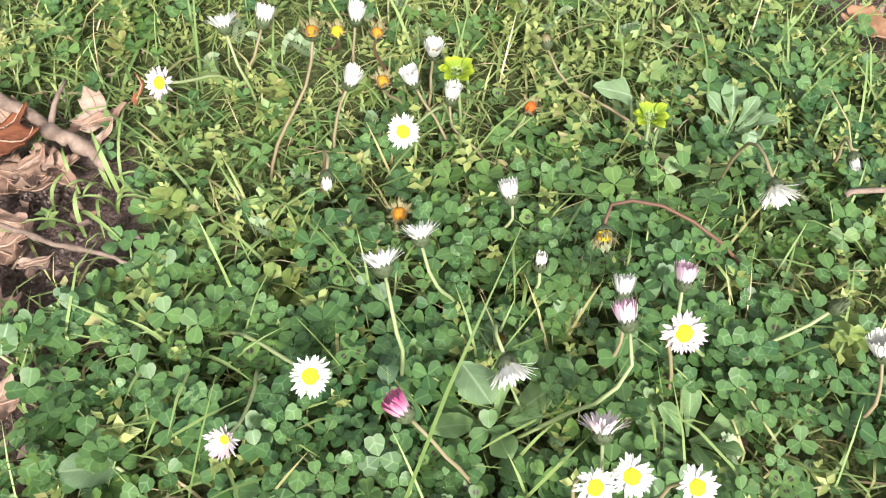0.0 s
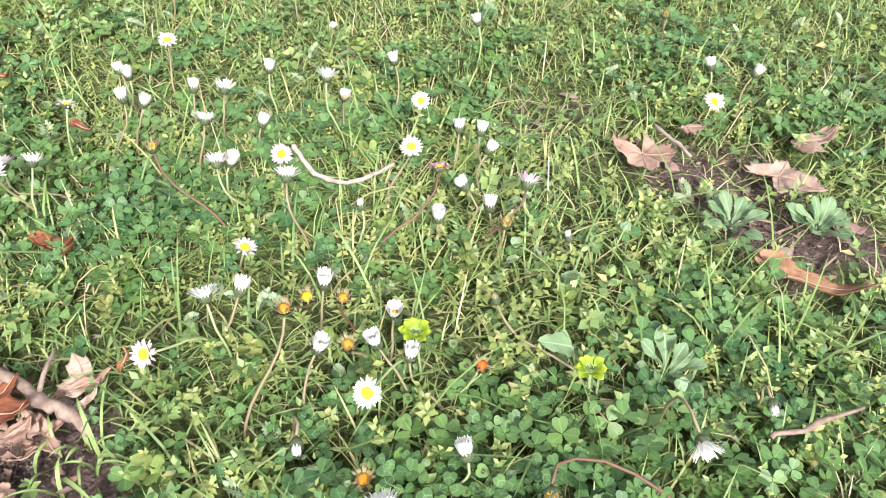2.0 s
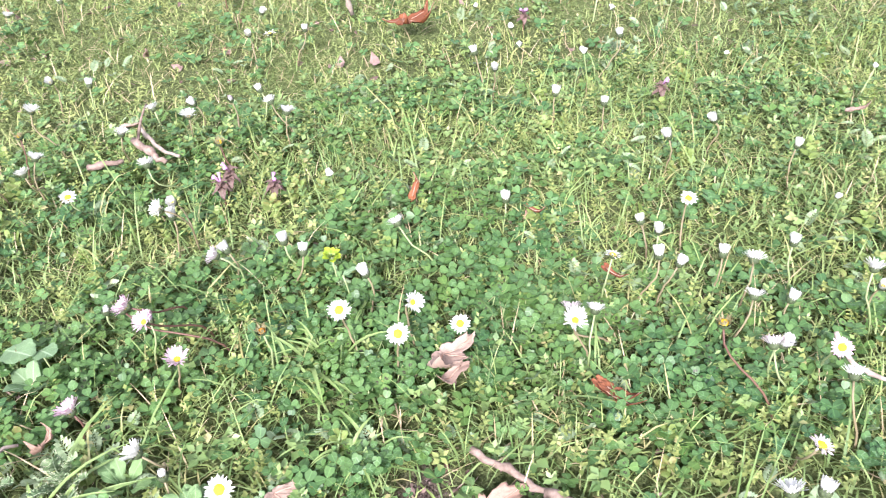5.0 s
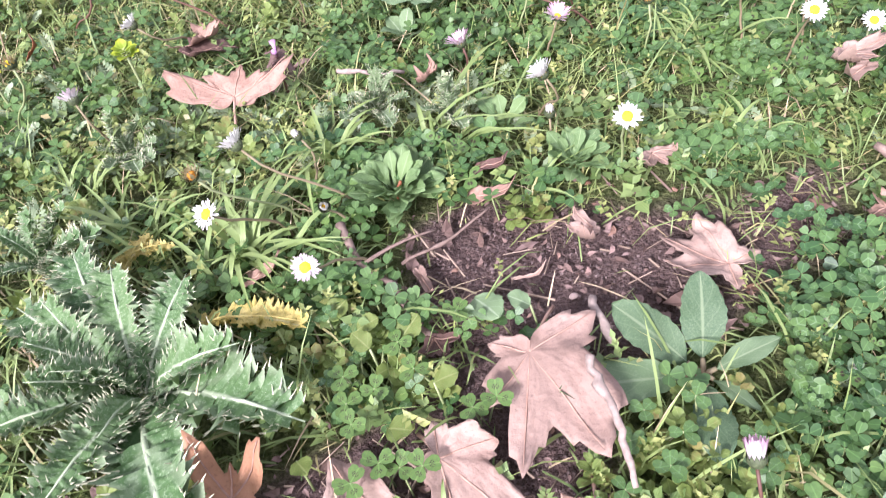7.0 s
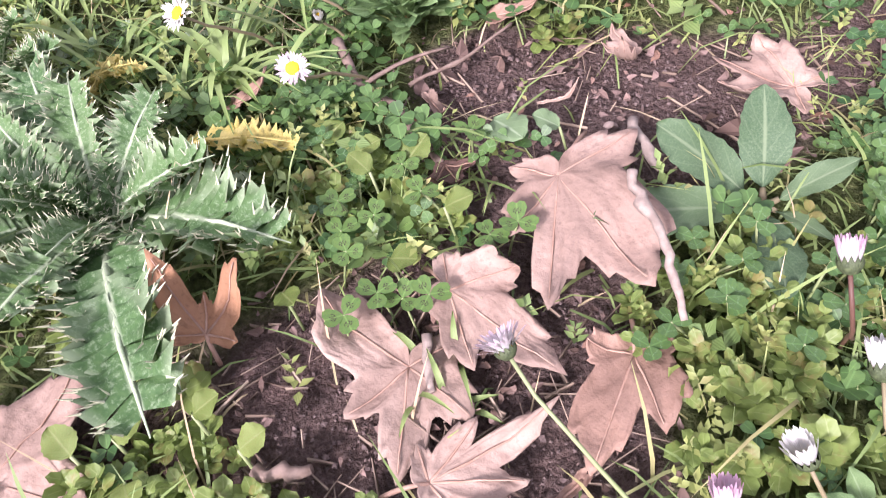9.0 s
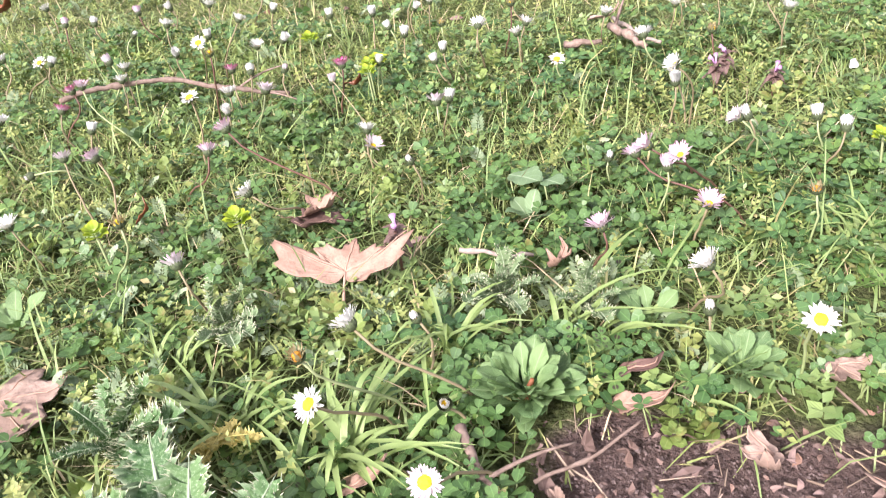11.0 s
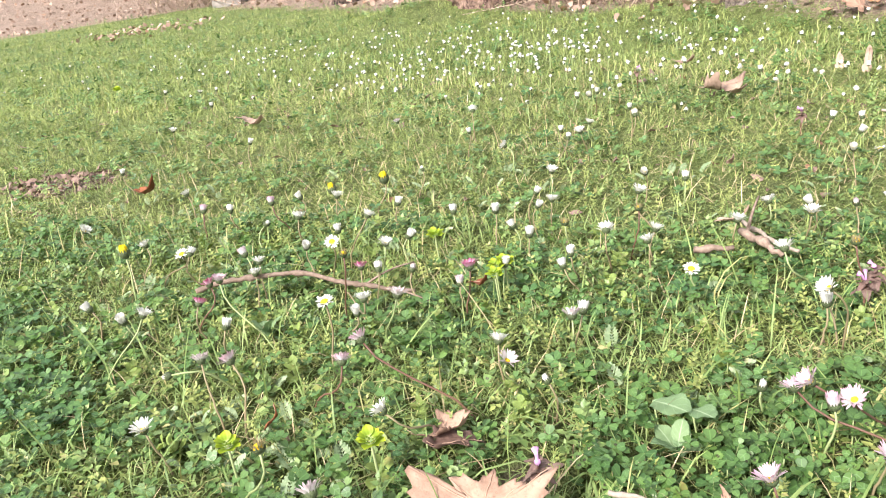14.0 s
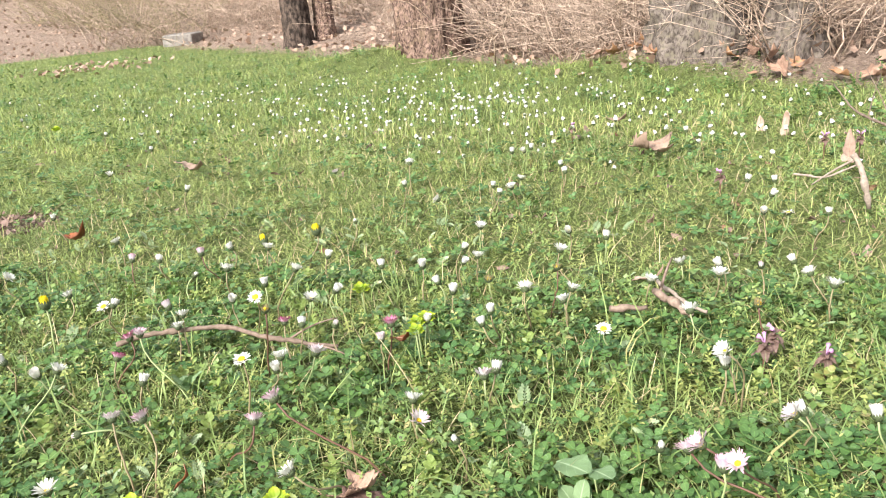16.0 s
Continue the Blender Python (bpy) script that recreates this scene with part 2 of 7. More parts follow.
def mat_leaf(name, dark, light, rib, thin=0.25, rough=0.5, blotch=None, veins=26.0, hem=0.0):
    """A broad green leaf with a rib and side veins."""
    m = Mat(name)
    u, v = m.uv()
    across = m.math("ABSOLUTE", m.math("SUBTRACT", u, 0.5))
    c = m.mix(m.own(), dark, light)
    c = m.mix(m.span(m.noise(60.0, 3), 0.35, 0.7, 0, 0.6), c, light)
    side = m.math("SINE", m.math("MULTIPLY", m.math("SUBTRACT", v, m.math("MULTIPLY", across, 0.8)), veins))
    c = m.mix(m.span(side, 0.9, 1.0, 0.0, 0.22), c, rib)
    c = m.mix(m.span(across, 0.015, 0.05, 0.8, 0.0), c, rib)
    if blotch:
        c = m.mix(m.span(m.noise(48.0, 5, rough=0.75), 0.52, 0.64, 0, 0.75), c, blotch)
    if hem:
        c = m.mix(m.span(across, 0.36, 0.49, 0.0, hem), c, rib)
    return m.done(c, rough, m.bump(m.math("ADD", m.math("MULTIPLY", side, 0.5), m.math("MULTIPLY", m.noise(260.0, 3), 3.0)), 0.3, 0.0004), thin=thin, shine=0.4)


def mat_dead(name, pale, dark, red):
    """A dry fallen leaf."""
    m = Mat(name)
    c = m.mix(m.own(), pale, red)
    c = m.mix(m.span(m.noise(38.0, 4), 0.4, 0.72, 0, 0.75), c, dark)
    c = m.mix(m.span(m.noise(420.0, 3), 0.55, 0.75, 0, 0.4), c, tuple(k * 0.45 for k in dark))
    c = m.mix(m.span(m.noise(14.0, 3), 0.45, 0.62, 0, 0.45), c, tuple(k * 0.62 for k in dark))
    wrinkle = m.math("ADD", m.noise(160.0, 4), m.math("MULTIPLY", m.cells(140.0), 0.5))
    return m.done(c, 0.62, m.bump(wrinkle, 0.5, 0.0024), thin=0.08, shine=0.3)


def mat_bark(name, pale, dark, moss_or_far_light=None, scale=18.0):
    m = Mat(name)
    co = m.coords()
    stretched = m.node("ShaderNodeMapping", Vector=co)
    stretched.inputs["Scale"].default_value = (1, 1, 0.55)
    n = m.noise(scale, 6, stretched.outputs[0], 0.65)
    c = m.ramp(n, (0.42, tuple(k * 0.6 for k in dark)), (0.5, tuple(a * 0.4 + b * 0.6 for a, b in zip(pale, dark))), (0.6, pale))
    c = m.mix(m.span(m.noise(scale * 0.25, 3, co), 0.45, 0.7, 0, 0.6), c, tuple(k * 0.55 for k in dark))
    if moss_or_far_light:
        c = m.mix(m.span(m.noise(scale * 0.4, 4, co), 0.5, 0.66, 0, 0.8), c, moss_or_far_light)
    return m.done(c, 0.85, m.bump(n, 0.9, 0.02 * 18 / scale), shine=0.2)


def mat_petal(name, base, tip):
    m = Mat(name)
    u, v = m.uv()
    c = m.mix(m.span(v, 0.35, 0.95), base, tip)
    c = m.mix(m.span(m.island(), 0.55, 1.0, 0, 0.55), c, base)
    c = m.mix(m.span(v, 0.0, 0.18, 0.4, 0.0), c, (0.75, 0.78, 0.55))
    rib = m.math("SINE", m.math("MULTIPLY", u, 19.0))
    return m.done(c, 0.55, m.bump(rib, 0.25, 0.0003), thin=0.3, shine=0.25)


def mat_plain(name, a, b, scale, rough=0.7, thin=0.0, depth=0.001, shine=0.3):
    m = Mat(name)
    c = m.mix(m.span(m.noise(scale, 4), 0.35, 0.65), a, b)
    c = m.mix(m.span(m.own(), 0.0, 1.0, 0.0, 0.35), c, tuple(k * 0.6 for k in a))
    return m.done(c, rough, m.bump(m.noise(scale * 3, 3), 0.4, depth), thin=thin, shine=shine)


def mat_stem(name, foot, top):
    m = Mat(name)
    u, v = m.uv()
    c = m.mix(m.math("ADD", m.math("MULTIPLY", v, 0.7), m.span(m.noise(90.0, 2), 0.3, 0.7, 0, 0.3)), foot, top)
    return m.done(c, 0.55, m.bump(m.noise(900.0, 2), 0.3, 0.0004), shine=0.35)


def mat_ground():
    m = Mat("ground")
    co = m.coords()
    fine, mid, big = m.noise(420.0, 5, co, 0.7), m.noise(70.0, 5, co), m.noise(6.0, 3, co)
    soil = m.ramp(fine, (0.3, (0.050, 0.031, 0.028)), (0.5, (0.178, 0.118, 0.104)), (0.66, (0.31, 0.22, 0.195)))
    soil = m.mix(m.span(mid, 0.35, 0.7, 0, 0.6), soil, (0.17, 0.122, 0.112))
    crumbs = m.span(m.cells(230.0, co), 0.0, 0.32, 0.55, 0.0)
    soil = m.mix(crumbs, soil, (0.29, 0.225, 0.21))
    thatch = m.ramp(m.noise(160.0, 5, co, 0.7), (0.3, (0.036, 0.050, 0.016)), (0.52, (0.125, 0.162, 0.048)), (0.72, (0.27, 0.295, 0.12)))
    litter = m.ramp(m.noise(60.0, 6, co, 0.75), (0.3, (0.15, 0.10, 0.08)), (0.5, (0.36, 0.265, 0.215)), (0.7, (0.58, 0.46, 0.385)))
    kinds = m.node("ShaderNodeSeparateColor", Color=m.zone())
    # paler thatch: the far lawn's brighter, grazing light put into the ground colour
    moss_or_far_light = m.ramp(m.noise(120.0, 5, co, 0.7), (0.3, (0.07, 0.10, 0.028)), (0.5, (0.19, 0.25, 0.075)), (0.7, (0.32, 0.37, 0.15)))
    thatch = m.mix(m.math("MULTIPLY", kinds.outputs[2], m.span(m.noise(9.0, 3, co), 0.35, 0.6, 0.45, 1.0)), thatch, moss_or_far_light)
    c = m.mix(m.span(kinds.outputs[0], 0.35, 0.62), thatch, soil)
    c = m.mix(m.span(m.math("ADD", kinds.outputs[1], m.span(mid, 0.3, 0.7, -0.15, 0.15)), 0.4, 0.6), c, litter)
    c = m.mix(m.span(big, 0.35, 0.7, 0, 0.25), c, (0.11, 0.085, 0.068))
    lumps = m.math("ADD", m.math("MULTIPLY", mid, 1.5), m.math("SUBTRACT", fine, m.math("MULTIPLY", m.cells(230.0, co), 0.6)))
    return m.done(c, 0.9, m.bump(lumps, 1.0, 0.012), shine=0.2)


def ground_zone(self):
    n = self.nt.nodes.new("ShaderNodeVertexColor")
    n.layer_name = "zone"
    return n.outputs[0]


Mat.zone = ground_zone

GROUND = mat_ground()
CLOVER = mat_clover("clover", (0.026, 0.079, 0.025), (0.097, 0.187, 0.058), "chevron")
MEDICK = mat_clover("medick", (0.034, 0.093, 0.024), (0.116, 0.208, 0.056), "spot")
GRASS = mat_blade("grass", (0.085, 0.155, 0.038), (0.310, 0.405, 0.145), dry=0.13, thin=0.22)
TURF = mat_blade("turf", (0.150, 0.225, 0.058), (0.405, 0.465, 0.165), dry=0.13, thin=0.22)
HERB_DARK = mat_blade("dark herb leaves", (0.035, 0.095, 0.024), (0.150, 0.250, 0.070), dry=0.03, thin=0.12, rough=0.42)
HERB = mat_blade("herb leaves", (0.055, 0.118, 0.030), (0.245, 0.335, 0.112), dry=0.05, thin=0.15, rough=0.42)
WEED = mat_blade("weed", (0.13, 0.18, 0.045), (0.37, 0.41, 0.135), dry=0.05, thin=0.22)
FEATHER = mat_blade("feather", (0.13, 0.20, 0.10), (0.30, 0.37, 0.22), dry=0.05, thin=0.15)
STRAW = mat_blade("straw", (0.30, 0.22, 0.12), (0.60, 0.50, 0.33), dry=0.0, thin=0.1, rough=0.7)
WHITE = mat_petal("white petals", (0.68, 0.67, 0.655), (0.71, 0.695, 0.695))
BLUSH = mat_petal("blush petals", (0.62, 0.59, 0.60), (0.59, 0.45, 0.54))
PINK = mat_petal("pink petals", (0.64, 0.56, 0.61), (0.62, 0.38, 0.52))
MAGENTA = mat_petal("magenta petals", (0.60, 0.38, 0.49), (0.42, 0.05, 0.20))
BROWN = mat_petal("withered petals", (0.34, 0.31, 0.17), (0.20, 0.145, 0.085))
LEMON = mat_petal("lemon petals", (0.72, 0.60, 0.03), (0.86, 0.68, 0.02))
LIME = mat_petal("lime bracts", (0.24, 0.34, 0.035), (0.42, 0.50, 0.04))
YOLK = mat_plain("yolk florets", (0.72, 0.44, 0.01), (0.80, 0.58, 0.03), 900.0, 0.7, depth=0.002)
AMBER = mat_plain("amber florets", (0.46, 0.17, 0.015), (0.58, 0.30, 0.03), 900.0, 0.8, depth=0.002)
RUST = mat_plain("rust florets", (0.50, 0.06, 0.015), (0.66, 0.16, 0.02), 900.0, 0.8, depth=0.002)
CALYX = mat_plain("calyx", (0.045, 0.06, 0.03), (0.10, 0.13, 0.06), 500.0, 0.6)
STEM_GREEN = mat_stem("green stem", (0.16, 0.22, 0.07), (0.30, 0.34, 0.18))
STEM_RED = mat_stem("red stem", (0.15, 0.085, 0.05), (0.11, 0.055, 0.045))
STEM_PALE = mat_stem("pale stem", (0.22, 0.17, 0.10), (0.22, 0.19, 0.11))

# ---- ground: one sheet to the horizon, finest where the camera passes ----
def build_ground():
    n = 270
    s = np.linspace(-1, 1, n)
    far = np.sinh(s * 7.2) / np.sinh(7.2) * 600
    gx, gy = np.meshgrid(far + s * 2.2 + 0.2, far + s * 2.2 + 0.7)
    gz = lie(gx, gy)
    gz = gz - 0.006 * bare(gx, gy) + 0.004 * (waves(gx, gy, 0.03, 15) - 0.5) * (bare(gx, gy) > 0.2)
    gz = np.where(np.hypot(gx, gy) > 60, 1.0, gz)
    i = np.arange(n - 1)
    q = (i[:, None] * n + i[None, :]).ravel()
    tris = np.concatenate([np.stack([q, q + 1, q + n + 1], 1), np.stack([q, q + n + 1, q + n], 1)])
    me = tidy("ground", np.stack([gx, gy, gz], -1).reshape(-1, 3), tris)
    zone = np.zeros((n * n, 4), np.float32)
    zone[:, 0], zone[:, 1], zone[:, 3] = bare(gx, gy).ravel(), np.clip(edge(gx, gy) * 1.2 + 0.5, 0, 1).ravel(), 1
    # blue grows with distance: how much painted brightness the far thatch gets
    zone[:, 2] = np.clip((gy - 0.8) * 1.0, 0, 1).ravel()
    layer = me.color_attributes.new("zone", "FLOAT_COLOR", "POINT")
    layer.data.foreach_set("color", zone.ravel())
    me.materials.append(GROUND)
    tagged(new("ground", me), "dark crumbly soil and thatch under the lawn, brown litter beyond", "ground", kind="structure")


build_ground()


# ---- the living carpet ----
def turns(yaw, lean, side, scale):
    """Turns about z, then a lean towards the heading, then a size: arrays of 3x3."""
    cy, sy, cl, sl = np.cos(yaw), np.sin(yaw), np.cos(lean), np.sin(lean)
    cr, sr = np.cos(side), np.sin(side)
    zero, one = 0 * yaw, 0 * yaw + 1
    rz = np.stack([np.stack([cy, -sy, zero], -1), np.stack([sy, cy, zero], -1), np.stack([zero, zero, one], -1)], 1)
    rx = np.stack([np.stack([one, zero, zero], -1), np.stack([zero, cl, -sl], -1), np.stack([zero, sl, cl], -1)], 1)
    ry = np.stack([np.stack([cr, zero, sr], -1), np.stack([zero, one, zero], -1), np.stack([-sr, zero, cr], -1)], 1)
    return np.einsum("nij,njk,nkl->nil", rz, rx, ry) * np.asarray(scale)[:, None, None]


def sow(x0, x1, y0, y1, per_m2, keep):
    """Random places in a stretch of the plan, thinned by keep(x, y)."""
    n = int((x1 - x0) * (y1 - y0) * per_m2)
    x, y = rng.uniform(x0, x1, n), rng.uniform(y0, y1, n)
    k = rng.uniform(0, 1, n) < keep(x, y)
    return x[k], y[k]


def in_sight(x, y, margin=0.12):
    """The wedge of the plan that the walk looks over."""
    left = np.minimum(-0.26 - 1.30 * (y - 0.15), -0.26) - margin
    right = np.where(y < 1.9, 1.85, 0.95 + 0.30 * (y - 0.95)) + margin
    return (x > left) & (x < right) & ~((y < 0.12) & (x < 0.2) & (x < -0.25))


CLEARED = []


def kept_clear(x, y):
    """0 where a low broad thing lies or spreads, 1 elsewhere."""
    out = np.ones(len(x))
    for cx, cy, r in CLEARED:
        out *= np.where((x - cx) ** 2 + (y - cy) ** 2 < r * r, 0.06, 1.0)
    return out


def clover_share(x, y):
    c = np.clip((waves(x, y, 0.30, 31) - 0.26) * 1.9, 0.10, 0.95)
    c = c * (1 - 0.50 * np.clip((y - 0.42) * 2.5, 0, 1)) * (1 - 0.45 * np.clip((x - 0.55) * 5, 0, 1) * np.clip((y - 0.3) * 6, 0, 1))
    c = np.maximum(c * (1 - 0.5 * oval(x, y, 0.66, 0.34, 0.30, 0.16)), oval(x, y, 0.57, 0.10, 0.17, 0.13))
    c = np.maximum(c, 0.9 * oval(x, y, 0.33, 0.62, 0.17, 0.09))
    c = np.maximum(c, oval(x, y, -0.02, 0.63, 0.09, 0.06))
    c = np.maximum(c, oval(x, y, 0.24, 0.24, 0.06, 0.10))
    c = np.maximum(c, oval(x, y, 0.0, 0.27, 0.05, 0.06))
    c = c * (1 - 0.85 * oval(x, y, -0.038, 0.169, 0.15, 0.13)) * (1 - 0.8 * oval(x, y, 0.153, 0.169, 0.11, 0.10)) * (1 - 0.6 * oval(x, y, -0.210, 0.448, 0.14, 0.13)) * (1 - 0.55 * oval(x, y, -0.36, 0.58, 0.15, 0.12)) * (1 - 0.55 * np.clip((x - 0.68) * 6, 0, 1) * np.clip(4 - 8 * y, 0, 1))
    return c * np.clip(1 - 1.2 * bare(x, y), 0, 1) * (edge(x, y) < -0.3) * kept_clear(x, y)


def leaflet(bend):
    """One heart-shaped leaflet along +y, 1 long, folded on its rib."""
    rim = [(0.30, 0.24), (0.48, 0.60), (0.40, 0.90), (0.17, 0.99)]
    verts = [(0, 0, 0), (0, 0.52, -0.02), (0, 0.90, -0.02)]
    verts += [(x, y, 0.05 * x + bend * x * x * y) for x, y in rim] + [(-x, y, 0.05 * x + bend * x * x * y) for x, y in rim]
    tris = []
    for q, flip in ((3, 1), (7, -1)):
        tris += [t[::flip] for t in ((0, q, 1), (q, q + 1, 1), (q + 1, q + 2, 1), (q + 2, q + 3, 2), (q + 2, 2, 1))]
    v = np.array(verts)
    return v, np.array(tris), np.stack([v[:, 0] + 0.5, v[:, 1]], 1)


def trefoil(bend, lift):
    """Three leaflets round a stalk's top."""
    v, t, uv = leaflet(bend)
    out = Pile()
    for k in range(3):
        m = np.array(pose(0, 0, 0, 0, 0, 120 * k + 7 * (k == 1)).to_3x3() @ pose(0, 0, 0, lift, 0, 0).to_3x3())
        out.add(v @ m.T + 0.02 * np.array(m[:, 1]), t, uv)
    return np.concatenate(out.v), np.concatenate(out.t), np.concatenate(out.uv)


def stalks(pile, foot, top, width):
    """Thin upright strips from foot to top."""
    n = len(foot)
    ang = rng.uniform(0, 3.14, n)
    side = np.stack([np.cos(ang), np.sin(ang), 0 * ang], 1) * width
    v = np.stack([foot - side, foot + side, top + side * 0.7, top - side * 0.7], 1).reshape(-1, 3)
    t = (np.array([[0, 1, 2], [0, 2, 3]])[None] + (np.arange(n) * 4)[:, None, None]).reshape(-1, 3)
    pile.add(v, t, np.tile([[0, 0], [1, 0], [1, 0.6], [0, 0.6]], (n, 1)))


def build_clover(name, mat, label, per_m2, keep, size, tall, box):
    leaves, petioles = Pile(), Pile()
    x, y = sow(*box, per_m2, lambda a, b: keep(a, b) * in_sight(a, b))
    shapes = [trefoil(0.10, 12), trefoil(-0.15, 4), trefoil(0.3, 22)]
    which = rng.integers(0, 3, len(x))
    for k, (v, t, uv) in enumerate(shapes):
        xs, ys = x[which == k], y[which == k]
        n = len(xs)
        s = size * np.clip(rng.lognormal(-0.05, 0.28, n), 0.45, 1.35)
        h = tall * rng.uniform(0.25, 1.0, n) * (0.6 + 0.4 * clover_share(xs, ys))
        z = lie(xs, ys)
        top = np.stack([xs, ys, z + h], 1)
        leaves.many(v, t, uv, turns(rng.uniform(0, 6.28, n), rng.normal(0.0, 0.25, n), rng.normal(0.0, 0.25, n), s), top)
        foot = np.stack([xs + rng.normal(0, 0.008, n), ys + rng.normal(0, 0.008, n), z - 0.002], 1)
        stalks(petioles, foot, top, 0.0006)
    tagged(new(name, leaves.mesh(name, mat)), label, "clover", kind="stuff")
    ob = new(name + "_stalks", petioles.mesh(name + "_stalks", STEM_GREEN))
    tagged(ob, "thin pale green clover stalks under the leaves", "stalks", kind="stuff")


def build_blades(name, mat, label, category, per_m2, keep, long, wide, box, droop=1.0, steps=3, flat=0.5, where=None):
    """Bent tapering blades."""
    x, y = sow(*box, per_m2, lambda a, b: keep(a, b) * (where or in_sight)(a, b))
    n = len(x)
    yaw, length = rng.uniform(0, 6.28, n), long * rng.lognormal(-0.15, 0.38, n)
    lean, bend, width = np.abs(rng.normal(flat, 0.4, n)), rng.uniform(0.1, 1.3, n) * droop, wide * rng.uniform(0.6, 1.3, n)
    ahead, side = np.stack([np.cos(yaw), np.sin(yaw)], 1), np.stack([-np.sin(yaw), np.cos(yaw)], 1)
    px, py, pz, tilt = x.copy(), y.copy(), lie(x, y) - 0.003, lean.copy()
    rows = []
    for k in range(steps + 1):
        w = width * (0.8, 1.0, 0.72, 0.0)[min(3, round(k * 3 / steps))] / 2
        if k < steps:
            rows += [np.stack([px - side[:, 0] * w, py - side[:, 1] * w, pz], 1), np.stack([px + side[:, 0] * w, py + side[:, 1] * w, pz], 1)]
        else:
            rows.append(np.stack([px, py, pz], 1))
        px, py, pz = px + ahead[:, 0] * np.sin(tilt) * length / steps, py + ahead[:, 1] * np.sin(tilt) * length / steps, pz + np.cos(tilt) * length / steps
        tilt = tilt + bend / steps * 1.6
    k = 2 * steps + 1
    v = np.stack(rows, 1).reshape(-1, 3)
    one = []
    for i in range(steps - 1):
        one += [(2 * i, 2 * i + 1, 2 * i + 3), (2 * i, 2 * i + 3, 2 * i + 2)]
    one.append((2 * steps - 2, 2 * steps - 1, 2 * steps))
    t = (np.array(one)[None] + (np.arange(n) * k)[:, None, None]).reshape(-1, 3)
    uv = np.array([(j % 2, (j // 2) / steps) for j in range(2 * steps)] + [(0.5, 1.0)])
    pile = Pile().add(v, t, np.tile(uv, (n, 1)))
    tagged(new(name, pile.mesh(name, mat)), label, category, kind="stuff")


def sprig(leaves, length, width, rise, turn):
    """A small leafy shoot: pairs of little leaves up a short stalk, about 1 high."""
    pile = Pile()
    for k in range(leaves):
        h = 0.35 + 0.65 * k / leaves
        ang = k * turn + 0.4
        size = length * (1.0 - 0.45 * k / leaves)
        v = np.array([(0, 0, 0), (width, 0.45, 0.08), (0, 0.5, -0.02), (-width, 0.45, 0.08), (0, 1.0, -0.06)]) * size
        m = np.array(pose(0, 0, 0, 0, 0, math.degrees(ang)).to_3x3() @ pose(0, 0, 0, rise + 35 * k / leaves, 0, 0).to_3x3())
        pile.add(v @ m.T + np.array([0, 0, h]), [(0, 1, 2), (0, 2, 3), (1, 4, 2), (2, 4, 3)], np.array([(0.5, 0), (1, 0.45), (0.5, 0.5), (0, 0.45), (0.5, 1)]))
    return np.concatenate(pile.v), np.concatenate(pile.t), np.concatenate(pile.uv)


def build_sprigs(name, mat, label, category, shapes, per_m2, keep, size, box):
    pile = Pile()
    for v, t, uv in shapes:
        x, y = sow(*box, per_m2 / len(shapes), lambda a, b: keep(a, b) * in_sight(a, b))
        n = len(x)
        pile.many(v, t, uv, turns(rng.uniform(0, 6.28, n), rng.normal(0, 0.3, n), rng.normal(0, 0.3, n), size * rng.uniform(0.6, 1.25, n)), np.stack([x, y, lie(x, y)], 1))
    tagged(new(name, pile.mesh(name, mat)), label, category, kind="stuff")


def feather(pairs):
    """A low, finely divided leaf along +y, 1 long."""
    pile = Pile()
    for k in range(pairs):
        at = 0.2 + 0.75 * k / pairs
        for s in (-1, 1):
            reach = 0.30 * math.sin(math.pi * (0.25 + 0.7 * k / pairs))
            a = np.array([0, at, 0.10 * math.sin(3 * at)])
            b = a + np.array([s * reach, 0.16, 0.07])
            c = a + np.array([s * reach * 0.75, 0.02, 0.10])
            d = a + np.array([s * reach * 0.5, 0.17, 0.02])
            pile.add([a, c, b, d], [(0, 1, 2), (0, 2, 3)], [(0.5, at), (0.8, at), (1, at), (0.7, at)])
    pile.add([(-0.018, 0, 0), (0.018, 0, 0), (0.01, 0.55, 0.11), (-0.01, 0.55, 0.11), (0, 1, 0.02)], [(0, 1, 2), (0, 2, 3), (3, 2, 4)], [(0.5, 0), (0.5, 0), (0.5, 0.5), (0.5, 0.5), (0.5, 1)])
    return np.concatenate(pile.v), np.concatenate(pile.t), np.concatenate(pile.uv)


def build_feathers(per_m2, keep, size, box):
    pile = Pile()
    v, t, uv = feather(7)
    x, y = sow(*box, per_m2, lambda a, b: keep(a, b) * in_sight(a, b))
    n = len(x)
    pile.many(v, t, uv, turns(rng.uniform(0, 6.28, n), rng.uniform(0.15, 0.9, n), rng.normal(0, 0.35, n), size * rng.uniform(0.5, 1.2, n)), np.stack([x, y, lie(x, y) + 0.004], 1))
    tagged(new("feathery_weeds", pile.mesh("feathery_weeds", FEATHER)), "grey-green finely cut weed leaves among the clover", "weeds", kind="stuff")


NEAR, MIDDLE, FAR = (-1.7, 2.0, -0.12, 1.15), (-3.0, 2.1, 1.15, 2.1), (-13.0, 1.9, 2.1, 13.0)
lawn = lambda x, y: np.clip(1 - 1.1 * bare(x, y), 0.02, 1) * (0.4 + 0.6 * kept_clear(x, y)) * (edge(x, y) < 0.05 * rng.uniform(-4, 5, len(x)))
grassy = lambda x, y: lawn(x, y) * (1 - 0.72 * clover_share(x, y))
